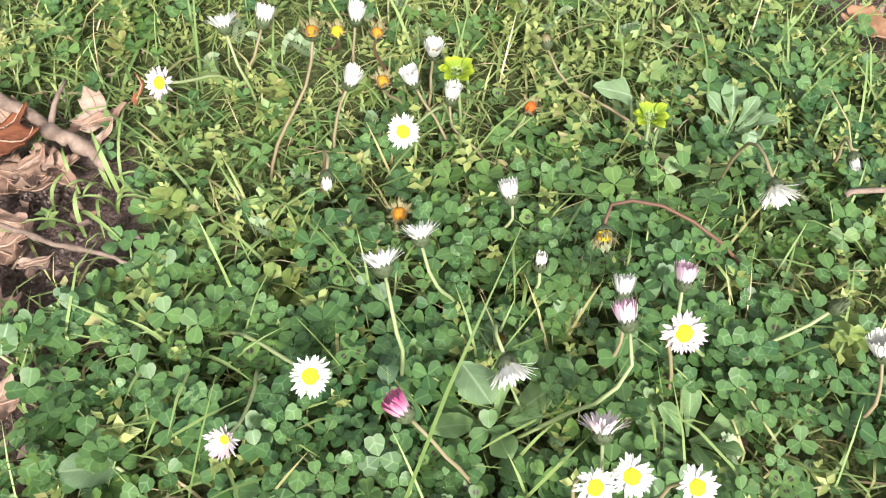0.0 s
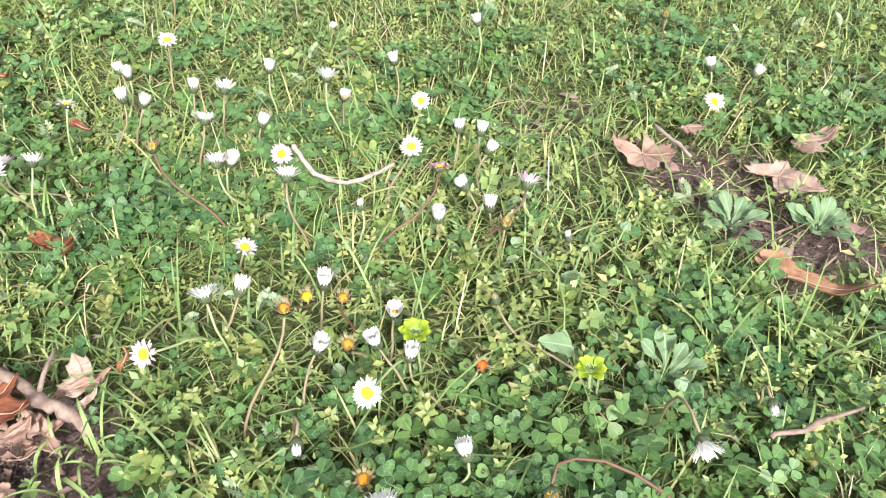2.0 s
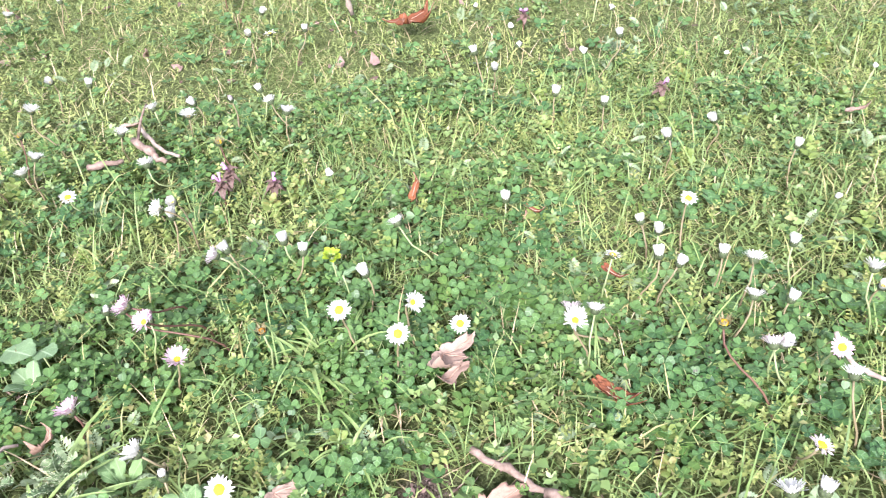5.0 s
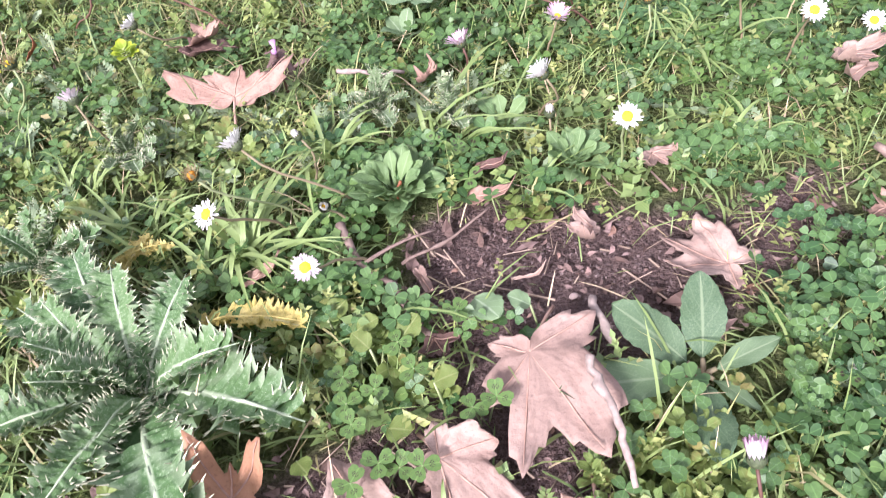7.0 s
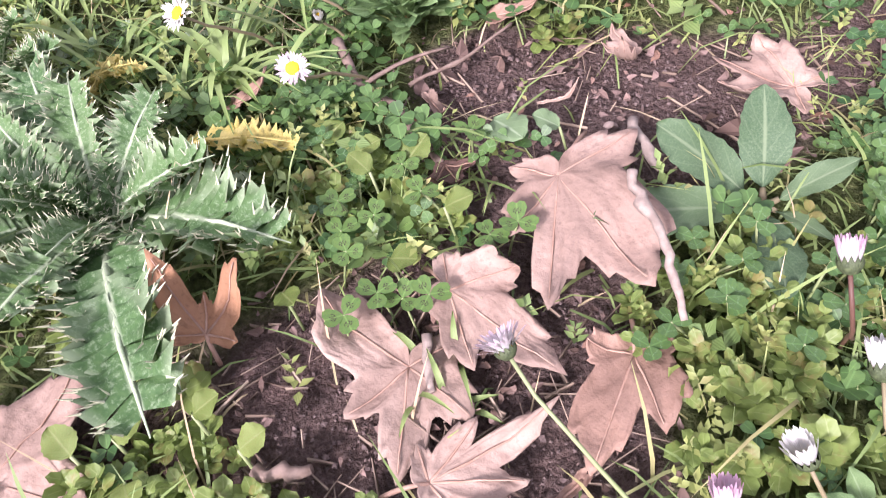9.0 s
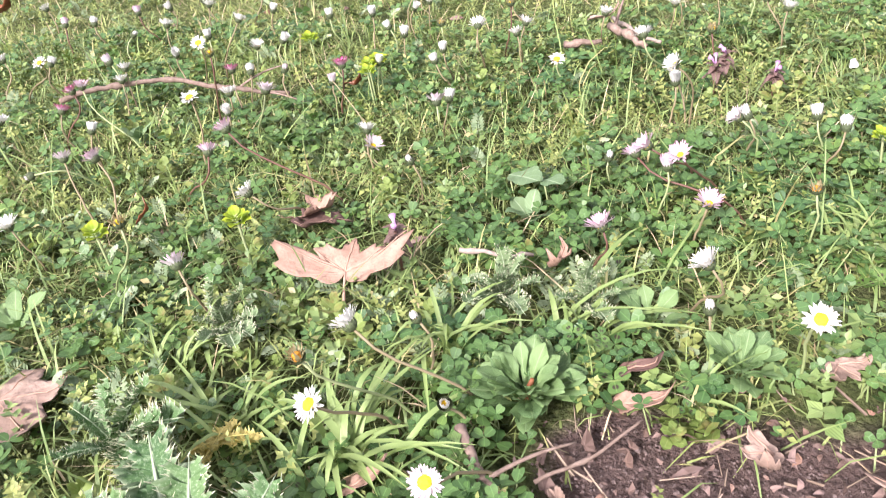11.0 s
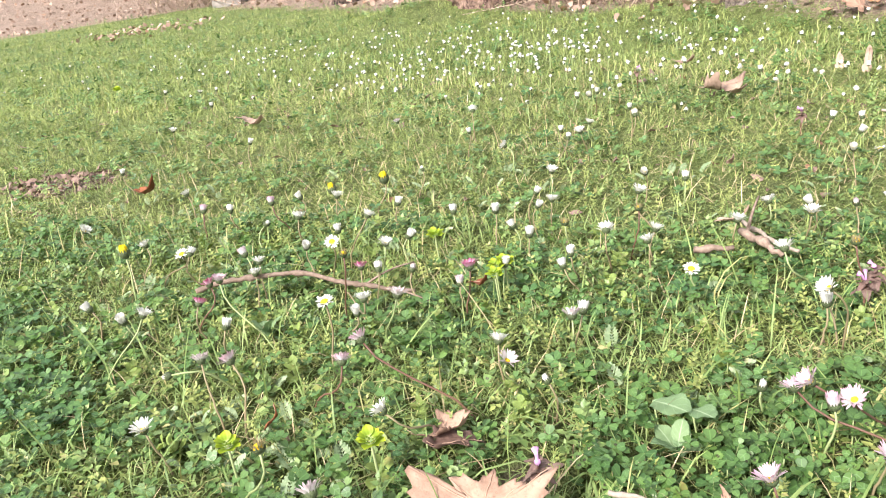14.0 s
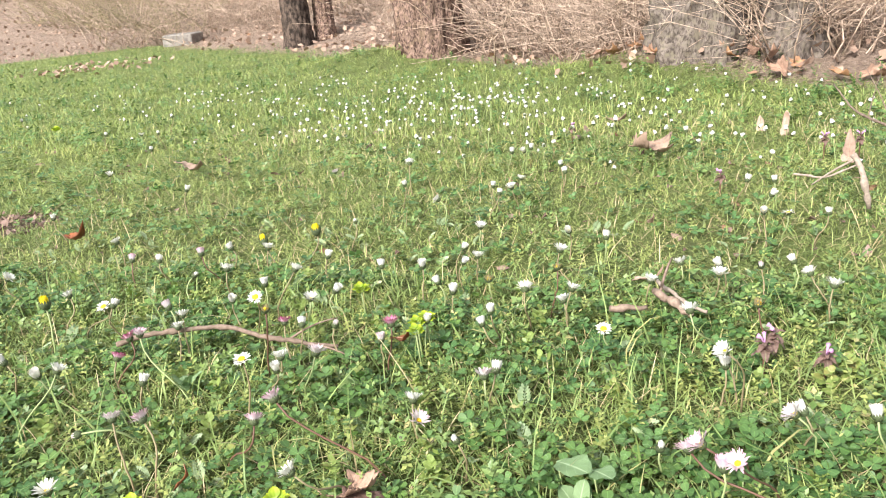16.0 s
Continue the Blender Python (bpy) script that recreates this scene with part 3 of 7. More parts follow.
yellowish = lambda x, y: lawn(x, y) * kept_clear(x, y) * np.maximum(np.clip((waves(x, y, 0.21, 41) - 0.38) * 3.0, 0.22, 1), 1.6 * oval(x, y, 0.153, 0.169, 0.11, 0.10))
greyish = lambda x, y: lawn(x, y) * 0.35 * np.clip((waves(x, y, 0.26, 51) - 0.5) * 4, 0.02, 1) + oval(x, y, -0.02, 0.505, 0.13, 0.05) + 0.6 * oval(x, y, -0.30, 0.50, 0.16, 0.12)


# ---- daisies ----
def ray_petals(count, length, width, rise, spread, curl, ragged, inner=0.0036):
    """The ring of ray florets round a head whose axis is +z."""
    pile, r = Pile(), np.random.default_rng(count * 7 + int(rise))
    for k in range(count):
        ang = 6.283 * k / count + r.normal(0, 0.05)
        up = radians(rise + r.normal(0, spread))
        size = length * r.uniform(1 - ragged, 1 + 0.4 * ragged)
        w = width * r.uniform(0.85, 1.15)
        out, lift, rows = inner * (1.0 - 0.16 * (k % 2)) * r.uniform(0.92, 1.05), 0.0006 + 0.0008 * (k % 2), []
        for s, ww in ((0, 0.6), (0.4, 0.95), (0.75, 1.0), (1.0, 0.42)):
            rows.append((out, lift, ww * w / 2))
            step = size * 0.36
            out, lift = out + math.cos(up) * step, lift + math.sin(up) * step
            up += radians(curl) / 3
        side, ahead = np.array([-math.sin(ang), math.cos(ang), 0]), np.array([math.cos(ang), math.sin(ang), 0])
        verts, uv = [], []
        for j, (o, l, ww) in enumerate(rows):
            for q in (-1, 0, 1):
                dip = -0.10 * ww * (q == 0)
                tip = 0.0007 * (j == 3) * (q == 0)
                verts.append(ahead * (o + tip * math.cos(up)) + side * ww * q + np.array([0, 0, l + dip + tip * math.sin(up)]))
                uv.append((0.5 + q / 2, j / 3))
        tris = []
        for j in range(3):
            for q in range(2):
                a = j * 3 + q
                tris += [(a, a + 1, a + 4), (a, a + 4, a + 3)]
        pile.add(verts, tris, uv)
    return pile


def dome(radius, tall, rings=5, spokes=14, base=0.0, rough=0.0):
    pile, r = Pile(), np.random.default_rng(5)
    verts, uv = [(0, 0, base + tall)], [(0.5, 1)]
    for i in range(1, rings + 1):
        a = i / rings * math.pi / 2
        for j in range(spokes):
            b = 6.283 * (j + 0.5 * (i % 2)) / spokes
            k = 1 + rough * r.uniform(-1, 1)
            verts.append((radius * math.sin(a) * math.cos(b) * k, radius * math.sin(a) * math.sin(b) * k, base + tall * math.cos(a) * k))
            uv.append((j / spokes, 1 - i / rings))
    tris = [(0, 1 + j, 1 + (j + 1) % spokes) for j in range(spokes)]
    for i in range(rings - 1):
        for j in range(spokes):
            a, b = 1 + i * spokes + j, 1 + i * spokes + (j + 1) % spokes
            tris += [(a, a + spokes, b + spokes), (a, b + spokes, b)]
    return pile.add(verts, tris, uv)


def calyx(radius, tall, flare):
    """A cup of narrow pointed bracts under the head."""
    n, verts, uv = 26, [(0, 0, -tall * 0.8)], [(0.5, 0)]
    for level, (reach, z) in enumerate(((0.55, -0.66), (0.92, -0.25), (1.04, 0.12), (0.0, 0.0))):
        for j in range(n):
            ang, point = 6.283 * j / n, j % 2 == 0
            if level == 3:
                reach, z = (1.05 + flare, 0.72) if point else (1.02, 0.16)
            out = radius * reach * (1.03 if point and level == 2 else 1.0)
            verts.append((out * math.cos(ang), out * math.sin(ang), tall * z))
            uv.append((j / n, 0.25 * (level + 1)))
    tris = [(0, 1 + (j + 1) % n, 1 + j) for j in range(n)]
    for level in range(3):
        for j in range(n):
            a, b = 1 + level * n + j, 1 + level * n + (j + 1) % n
            tris += [(a, b, b + n), (a, b + n, a + n)]
    return Pile().add(verts, tris, uv)


TONES = {"white": WHITE, "blush": BLUSH, "pink": PINK, "magenta": MAGENTA, "brown": BROWN, "orange": BROWN, "yellow": BROWN, "lemon": LEMON, "green": CALYX}
CENTRES = {"orange": AMBER, "yellow": YOLK, "brown": RUST}
SHAPES = {
    "open": (ray_petals(40, 0.0056, 0.0019, 20, 15, -10, 0.24, 0.0036), (0.0043, 0.0028), (0.0048, 0.0042, 0.1)),
    "cup": (ray_petals(46, 0.0086, 0.0018, 50, 10, -14, 0.16, 0.0030), (0.0032, 0.0020), (0.0044, 0.0044, 0.03)),
    "closed": (ray_petals(44, 0.0086, 0.0019, 73, 4, 10, 0.10, 0.0031), (0.0026, 0.0014), (0.0044, 0.0050, -0.02)),
    "bud": (ray_petals(22, 0.0048, 0.0016, 80, 4, 34, 0.1, 0.0023), (0.0022, 0.0012), (0.0040, 0.0052, -0.05)),
    "seed": (ray_petals(26, 0.0056, 0.0015, 42, 26, 40, 0.5, 0.0036), (0.0036, 0.0038), (0.0050, 0.0042, 0.30)),
}
HEADS = {}
WORDS = {"open": "wide open", "cup": "half-closed", "closed": "closed", "bud": "budding", "seed": "fading"}
COLOURS = {"white": "white", "blush": "white daisy flushed with pink", "pink": "pink-tipped", "magenta": "deep pink", "brown": "dried brown", "orange": "orange-centred withered", "yellow": "yellow-centred withered", "lemon": "bright yellow", "green": "dark green"}


def head_meshes(kind, tone):
    if (kind, tone) not in HEADS:
        petals, (dr, dh), (cr, ch, fl) = SHAPES[kind]
        centre = CENTRES.get(tone, YOLK) if kind == "seed" else YOLK
        if (kind, tone) == ("seed", "orange"):
            centre = AMBER
        HEADS[kind, tone] = (petals.mesh("petal_ring", TONES[tone]), dome(dr, dh, 5, 14, 0.0006, 0.07).mesh("disc", centre), calyx(cr, ch, fl).mesh("calyx", CALYX))
    return HEADS[kind, tone]


def daisy(kind, tone, x, y, z, fx, fy, bx=None, by=None, size=1.0):
    """A daisy whose head sits at x, y, z and faces towards fx, fy; its stem rises at bx, by."""
    r = np.random.default_rng(int(abs(x * 7919 + y * 104729) * 100) % 99991)
    if bx is None:
        bx, by = x - 0.012 * fx + r.normal(0, 0.012), y - 0.012 * fy + r.normal(0, 0.012)
    g = height(bx, by)
    z = max(z, height(x, y) + 0.022)
    label = f"{WORDS[kind]} {COLOURS[tone]} daisy on a thin stem in the grass" if tone != "blush" else f"{WORDS[kind]} white daisy flushed with pink in the grass"
    if tone == "lemon":
        size = 1.9
        label = "bright yellow closed buttercup bud on a thin stem"
    root = thing("daisy" if tone != "lemon" else "buttercup", bx, by, g, label, "flower", "daisies in the lawn" if tone != "lemon" else "buttercups in the lawn")
    if kind in ("closed", "cup", "bud") and math.hypot(fx, fy) < 0.6:
        toss, way = abs(r.normal(0.0, 0.55)), r.uniform(0, 6.28)
        fx, fy = fx + toss * math.cos(way), fy + toss * math.sin(way)
    axis = Vector((fx, fy, 1.0)).normalized() if fy > -1.5 and abs(fx) < 1.4 else Vector((fx, fy, -0.35)).normalized()
    size = size * r.uniform(0.92, 1.1) * (0.96 if kind == 'open' else 1.0)
    spin = pose(0, 0, 0, 0, 0, r.uniform(0, 360))
    m = Matrix.Translation((x - bx, y - by, z - g)) @ axis.to_track_quat("Z", "Y").to_matrix().to_4x4() @ spin @ Matrix.Scale(size, 4)
    petals, disc, cup = head_meshes(kind, tone)
    part("petal_ring", petals, root, m=m)
    part("disc", disc, root, m=m)
    part("calyx", cup, root, m=m)
    neck = np.array((x - bx, y - by, z - g)) - np.array(axis) * 0.0032 * size
    foot = np.array((0, 0, -0.004))
    s = np.linspace(0, 1, 8)[:, None]
    dist = np.linalg.norm(neck - foot)
    arch = min(0.6 * dist, 0.05)
    c1 = foot + np.array([0.15 * neck[0], 0.15 * neck[1], arch])
    c2 = neck - np.array(axis) * arch * 0.8
    line = (1 - s) ** 3 * foot + 3 * (1 - s) ** 2 * s * c1 + 3 * (1 - s) * s * s * c2 + s**3 * neck
    line[1:-1] += r.normal(0, 0.0004, (6, 3))
    stems = (STEM_GREEN, STEM_PALE, STEM_PALE)
    stem = tube(Pile(), line, np.linspace(0.0010, 0.0008, 8) * (0.8 + 0.3 * size), 6).mesh("stem", STEM_RED if tone in ('orange', 'yellow', 'magenta', 'pink') and r.uniform() < 0.6 else stems[r.integers(0, 3)])
    part("stem", stem, root)
    return root


daisy("open", "blush", 0.486, 0.339, 0.052, -1.03, -0.55, 0.535, 0.360)
daisy("cup", "white", 0.534, 0.361, 0.055, 0.11, 0.77)
daisy("closed", "white", 0.556, 0.356, 0.055, 0.00, 0.00)
daisy("seed", "orange", 0.565, 0.298, 0.086, 0.05, 0.09, 0.520, 0.285)
daisy("seed", "yellow", 0.594, 0.332, 0.050, -0.15, -0.26)
daisy("closed", "white", 0.609, 0.337, 0.050, 0.02, -0.36)
daisy("seed", "orange", 0.612, 0.314, 0.055, 0.07, -0.27)
daisy("closed", "white", 0.578, 0.284, 0.055, 0.33, 0.36)
daisy("seed", "orange", 0.598, 0.281, 0.050, -0.21, -0.34, 0.620, 0.291)
daisy("closed", "white", 0.616, 0.276, 0.045, 0.12, 0.21)
daisy("closed", "white", 0.639, 0.292, 0.045, 0.07, 0.51)
daisy("closed", "white", 0.631, 0.258, 0.040, -0.26, 0.15)
daisy("open", "white", 0.592, 0.245, 0.045, -0.77, -0.70, 0.644, 0.275)
daisy("seed", "brown", 0.662, 0.222, 0.050, -0.26, -0.43)
daisy("bud", "white", 0.538, 0.232, 0.050, -0.85, -1.82)
daisy("closed", "white", 0.621, 0.178, 0.040, 0.11, 0.77)
daisy("seed", "orange", 0.560, 0.192, 0.050, -0.26, -0.43)
daisy("cup", "white", 0.557, 0.165, 0.062, 0.36, 1.18, 0.574, 0.148)
daisy("cup", "white", 0.527, 0.146, 0.085, 0.31, 1.49, 0.521, 0.119)
daisy("cup", "white", 0.727, 0.102, 0.070, -0.85, -1.82, 0.753, 0.145)
daisy("bud", "white", 0.799, 0.102, 0.050, -1.03, -1.72)
daisy("seed", "yellow", 0.639, 0.126, 0.060, -1.62, -2.52, 0.727, 0.085)
daisy("closed", "pink", 0.647, 0.080, 0.070, 0.45, 0.57)
daisy("closed", "white", 0.625, 0.092, 0.060, 0.41, 0.88)
daisy("closed", "pink", 0.606, 0.073, 0.080, 0.27, 1.24, 0.553, 0.073)
daisy("open", "blush", 0.621, 0.057, 0.085, -0.41, -0.69, 0.637, 0.051)
daisy("bud", "green", 0.717, 0.039, 0.050, 0.84, -0.15, 0.675, 0.051)
daisy("cup", "white", 0.560, 0.093, 0.055, -0.35, -1.60, 0.572, 0.108)
daisy("open", "white", 0.481, 0.131, 0.055, 0.07, -0.86, 0.452, 0.200)
daisy("cup", "blush", 0.439, 0.118, 0.065, -0.64, -0.63, 0.468, 0.170, 0.75)
daisy("closed", "magenta", 0.506, 0.089, 0.070, -0.49, 1.13, 0.526, 0.058)
daisy("cup", "blush", 0.568, 0.040, 0.075, 0.74, 1.24)
daisy("open", "white", 0.553, 0.026, 0.075, -0.19, -0.70)
daisy("open", "white", 0.568, 0.022, 0.075, -0.31, -0.52)
daisy("open", "white", 0.587, 0.006, 0.075, -0.17, -0.48)
daisy("closed", "white", 0.712, 0.010, 0.055, 0.25, 0.41)
daisy("bud", "white", 0.608, 0.133, 0.045, 0.26, 0.43)
daisy("bud", "brown", 0.706, 0.266, 0.045, 0.05, 0.67, 0.734, 0.186)
daisy("bud", "brown", 0.572, 0.113, 0.030, -0.15, -0.26)
daisy("open", "white", 0.514, 0.632, 0.060, 0.29, 0.29)
daisy("closed", "white", 0.572, 0.609, 0.055, 0.00, 0.00)
daisy("cup", "white", 0.602, 0.534, 0.071, 0.42, 0.30)
daisy("closed", "white", 0.618, 0.611, 0.055, 0.38, 0.61)
daisy("cup", "white", 0.641, 0.595, 0.055, 0.63, 1.02)
daisy("closed", "white", 0.691, 0.609, 0.055, 0.00, 0.00)
daisy("cup", "white", 0.713, 0.531, 0.080, 0.25, 0.41)
daisy("closed", "white", 0.730, 0.532, 0.055, 0.26, -0.16)
daisy("closed", "white", 0.656, 0.551, 0.040, 0.00, 0.00)
daisy("open", "white", 0.777, 0.477, 0.067, -0.45, -0.54)
daisy("open", "white", 0.737, 0.429, 0.062, -0.12, -0.39)
daisy("closed", "white", 0.802, 0.564, 0.055, 0.00, 0.00)
daisy("closed", "white", 0.792, 0.438, 0.055, 0.38, 0.61)
daisy("closed", "white", 0.806, 0.425, 0.055, 0.13, 0.20)
daisy("closed", "white", 0.796, 0.400, 0.055, 0.51, 0.25)
daisy("open", "pink", 0.638, 0.463, 0.070, -0.42, -0.68)
daisy("open", "magenta", 0.736, 0.386, 0.069, 0.26, 0.43, 0.664, 0.378)
daisy("closed", "white", 0.752, 0.370, 0.055, -0.05, 0.31)
daisy("cup", "pink", 0.796, 0.347, 0.055, 0.76, 0.66, 0.755, 0.348)
daisy("closed", "white", 0.765, 0.353, 0.040, 0.13, 0.20)
daisy("seed", "yellow", 0.760, 0.326, 0.045, 0.19, 0.12)
daisy("cup", "blush", 0.591, 0.482, 0.065, 0.46, 1.13, 0.610, 0.471)
daisy("closed", "white", 0.603, 0.486, 0.060, 0.42, 0.30)
daisy("cup", "white", 0.628, 0.433, 0.070, 0.63, 1.02, 0.632, 0.410)
daisy("seed", "yellow", 0.550, 0.496, 0.087, 0.02, 0.22, 0.587, 0.452)
daisy("cup", "white", 0.471, 0.567, 0.056, 0.50, 0.82)
daisy("cup", "blush", 0.451, 0.574, 0.056, 0.33, 0.92, 0.495, 0.570)
daisy("open", "blush", 0.574, 0.389, 0.059, 0.31, -0.07)
daisy("bud", "blush", 0.672, 0.397, 0.050, 0.16, 0.26)
daisy("closed", "white", 0.722, 0.363, 0.040, 0.13, 0.20)
daisy("open", "white", 1.040, 0.365, 0.045, -0.23, -0.56)
daisy("bud", "white", 0.801, 0.296, 0.035, 0.10, 0.17)
daisy("closed", "white", 1.072, 0.401, 0.055, 0.25, 0.41)
daisy("closed", "white", 0.575, 0.661, 0.055, 0.25, 0.41)
daisy("closed", "white", 1.101, 0.370, 0.055, 0.25, 0.41)
daisy("closed", "white", 0.920, 0.590, 0.055, 0.11, 0.21)
daisy("closed", "white", 0.666, 0.830, 0.055, 0.11, 0.21)
daisy("closed", "white", 0.737, 0.851, 0.055, 0.38, 0.07)
daisy("closed", "white", 0.625, 0.930, 0.055, 0.11, 0.21)
daisy("closed", "white", 0.575, 0.975, 0.055, 0.11, 0.21)
daisy("closed", "white", 1.077, 0.617, 0.055, 0.11, 0.21)
daisy("seed", "yellow", 1.112, 0.504, 0.055, 0.05, 0.09)
daisy("closed", "white", 1.211, 0.617, 0.055, 0.11, 0.21)
daisy("closed", "white", 0.796, 0.769, 0.055, 0.11, 0.21)
daisy("open", "white", 0.294, 0.560, 0.080, -0.06, -0.60)
daisy("open", "white", 0.353, 0.589, 0.050, -0.06, -0.60)
daisy("open", "white", 0.250, 0.596, 0.085, -0.05, -0.50)
daisy("cup", "white", 0.315, 0.612, 0.065, -0.02, -0.20)
daisy("closed", "white", 0.280, 0.668, 0.060, 0.25, 0.46)
daisy("closed", "white", 0.224, 0.724, 0.055, 0.35, 0.45)
daisy("closed", "white", 0.206, 0.747, 0.055, 0.05, 0.48)
daisy("closed", "white", 0.149, 0.748, 0.055, 0.05, 0.48)
daisy("cup", "white", 0.324, 0.746, 0.055, -0.40, 1.01, 0.362, 0.715)
daisy("open", "white", 0.625, 0.699, 0.060, -0.03, -0.30)
daisy("closed", "white", 0.559, 0.625, 0.055, 0.05, 0.48)
daisy("closed", "white", 0.575, 0.699, 0.040, 0.05, 0.48)
daisy("closed", "white", 0.450, 0.778, 0.040, 0.05, 0.48)
daisy("closed", "white", 0.519, 1.071, 0.055, 0.35, 0.45)
daisy("closed", "white", 0.505, 1.133, 0.055, 0.05, 0.48)
daisy("closed", "white", 0.729, 1.126, 0.055, 0.05, 0.48)
daisy("cup", "white", 0.444, 0.547, 0.070, -0.02, -0.20)
daisy("closed", "white", 0.091, 0.852, 0.055, 0.25, 0.46)
daisy("closed", "white", 0.091, 0.825, 0.055, 0.05, 0.48)
daisy("cup", "pink", 0.053, 0.688, 0.050, -0.72, 0.80, 0.146, 0.657)
daisy("closed", "pink", 0.078, 0.666, 0.050, -0.27, 0.27)
daisy("cup", "pink", 0.106, 0.609, 0.050, -0.42, -0.16)
daisy("seed", "orange", 0.181, 0.614, 0.060, -0.19, 0.12)
daisy("closed", "white", -0.129, 0.785, 0.060, 0.08, 0.72, -0.141, 0.788)
daisy("bud", "white", 0.099, 0.496, 0.040, 0.02, 0.20)
daisy("open", "blush", -0.047, 0.314, 0.077, 0.15, -0.59, -0.019, 0.372)
daisy("open", "white", -0.119, 0.354, 0.080, -0.46, -0.54, -0.090, 0.403)
daisy("seed", "orange", -0.133, 0.379, 0.090, -0.18, -0.22, -0.079, 0.414)
daisy("open", "white", 0.150, 0.445, 0.078, 0.05, -0.60)
daisy("cup", "white", 0.094, 0.484, 0.085, -0.72, 0.18, 0.089, 0.530)
daisy("cup", "pink", 0.028, 0.563, 0.058, -0.42, 0.21)
daisy("cup", "white", -0.112, 0.410, 0.088, -0.94, 0.40, -0.037, 0.423)
daisy("bud", "white", -0.055, 0.389, 0.050, -0.32, 0.17)
daisy("cup", "blush", -0.277, 0.492, 0.064, -0.66, 0.67, -0.271, 0.503)
daisy("seed", "yellow", -0.311, 0.492, 0.100, -0.22, 0.18, -0.375, 0.527)
daisy("bud", "white", -0.085, 0.451, 0.060, -0.61, 0.05)
daisy("closed", "pink", 0.186, 0.192, 0.097, -0.10, 1.20, 0.215, 0.211)
daisy("closed", "white", 0.194, 0.158, 0.085, -0.13, 1.19, 0.230, 0.128)
daisy("closed", "white", 0.173, 0.135, 0.060, -0.55, 0.42, 0.197, 0.111)
daisy("closed", "pink", 0.142, 0.113, 0.070, -0.11, 0.95, 0.155, 0.098)
daisy("cup", "blush", 0.068, 0.166, 0.070, -0.80, 0.88, 0.145, 0.097)
daisy("cup", "white", -0.262, 0.592, 0.066, -0.82, 0.04, -0.232, 0.644)
daisy("cup", "white", -0.949, 1.003, 0.055, -0.08, 0.29)
daisy("bud", "lemon", -0.742, 0.861, 0.082, -0.03, 0.10)
daisy("cup", "white", -0.784, 0.946, 0.055, -0.08, 0.29)
daisy("open", "white", -0.640, 0.849, 0.087, -0.06, -0.53, -0.755, 0.926)
daisy("closed", "white", -0.661, 0.888, 0.070, 0.14, 0.24)
daisy("closed", "pink", -0.781, 1.086, 0.055, -0.10, 0.39)
daisy("closed", "white", -0.730, 1.085, 0.055, -0.05, 0.19)
daisy("closed", "pink", -0.647, 1.079, 0.070, -0.10, 0.39)
daisy("cup", "white", -0.567, 1.017, 0.070, -0.13, 0.48, -0.566, 1.024)
daisy("closed", "blush", -0.576, 0.888, 0.070, -0.10, 0.39)
daisy("cup", "white", -0.541, 0.865, 0.070, -0.10, 0.39)
daisy("cup", "white", -0.541, 0.852, 0.060, -0.08, 0.29)
daisy("cup", "pink", -0.556, 0.801, 0.075, 0.12, 0.34, -0.464, 0.755)
daisy("cup", "magenta", -0.570, 0.800, 0.070, -0.56, 0.16)
daisy("cup", "magenta", -0.568, 0.770, 0.060, -0.44, 0.09)
daisy("closed", "white", -0.507, 0.731, 0.055, -0.05, 0.19)
daisy("cup", "white", -0.588, 0.704, 0.080, 0.14, 0.24, -0.631, 0.661)
daisy("closed", "white", -0.637, 0.723, 0.060, -0.34, 0.12)
daisy("open", "white", -0.373, 0.721, 0.095, -0.05, -0.22)
daisy("open", "white", -0.431, 0.860, 0.100, 0.15, -0.58, -0.486, 0.938)
daisy("seed", "yellow", -0.400, 0.825, 0.100, -0.03, 0.10, -0.427, 0.851)
daisy("cup", "white", -0.448, 0.996, 0.080, -0.10, 0.39, -0.485, 0.990)
daisy("closed", "white", -0.480, 0.967, 0.070, -0.05, 0.19)
daisy("cup", "magenta", -0.408, 0.875, 0.060, -0.08, 0.29)
daisy("closed", "white", -0.388, 0.881, 0.055, 0.05, 0.22)
daisy("cup", "white", -0.394, 0.924, 0.070, 0.19, 0.46)
daisy("closed", "white", -0.388, 0.985, 0.055, 0.26, 0.17)
daisy("bud", "blush", -0.341, 0.874, 0.060, 0.31, 0.39)
daisy("cup", "blush", -0.316, 0.768, 0.080, 0.12, 0.34, -0.346, 0.783)
daisy("cup", "white", -0.334, 0.729, 0.095, -0.10, 0.39, -0.463, 0.923)
daisy("closed", "white", -0.373, 0.781, 0.050, 0.00, 0.00)
daisy("cup", "pink", -0.308, 0.662, 0.090, -0.71, 0.33, -0.202, 0.665)
daisy("cup", "pink", -0.323, 0.646, 0.075, 0.19, 0.46, -0.376, 0.665)
daisy("cup", "blush", -0.465, 0.633, 0.075, -0.32, 0.43, -0.442, 0.613)
daisy("cup", "pink", -0.440, 0.643, 0.070, -0.27, 0.24)
daisy("bud", "blush", -0.496, 0.620, 0.065, -1.50, -0.19, -0.450, 0.665)
daisy("cup", "white", -0.203, 0.737, 0.050, 0.05, 0.22)
daisy("cup", "blush", -0.184, 0.695, 0.055, 0.12, 0.34)
daisy("closed", "blush", -0.279, 0.859, 0.050, -0.05, 0.19)
daisy("cup", "magenta", -0.273, 0.881, 0.060, -0.05, 0.19)
daisy("closed", "white", -0.239, 0.912, 0.050, 0.29, 0.08)
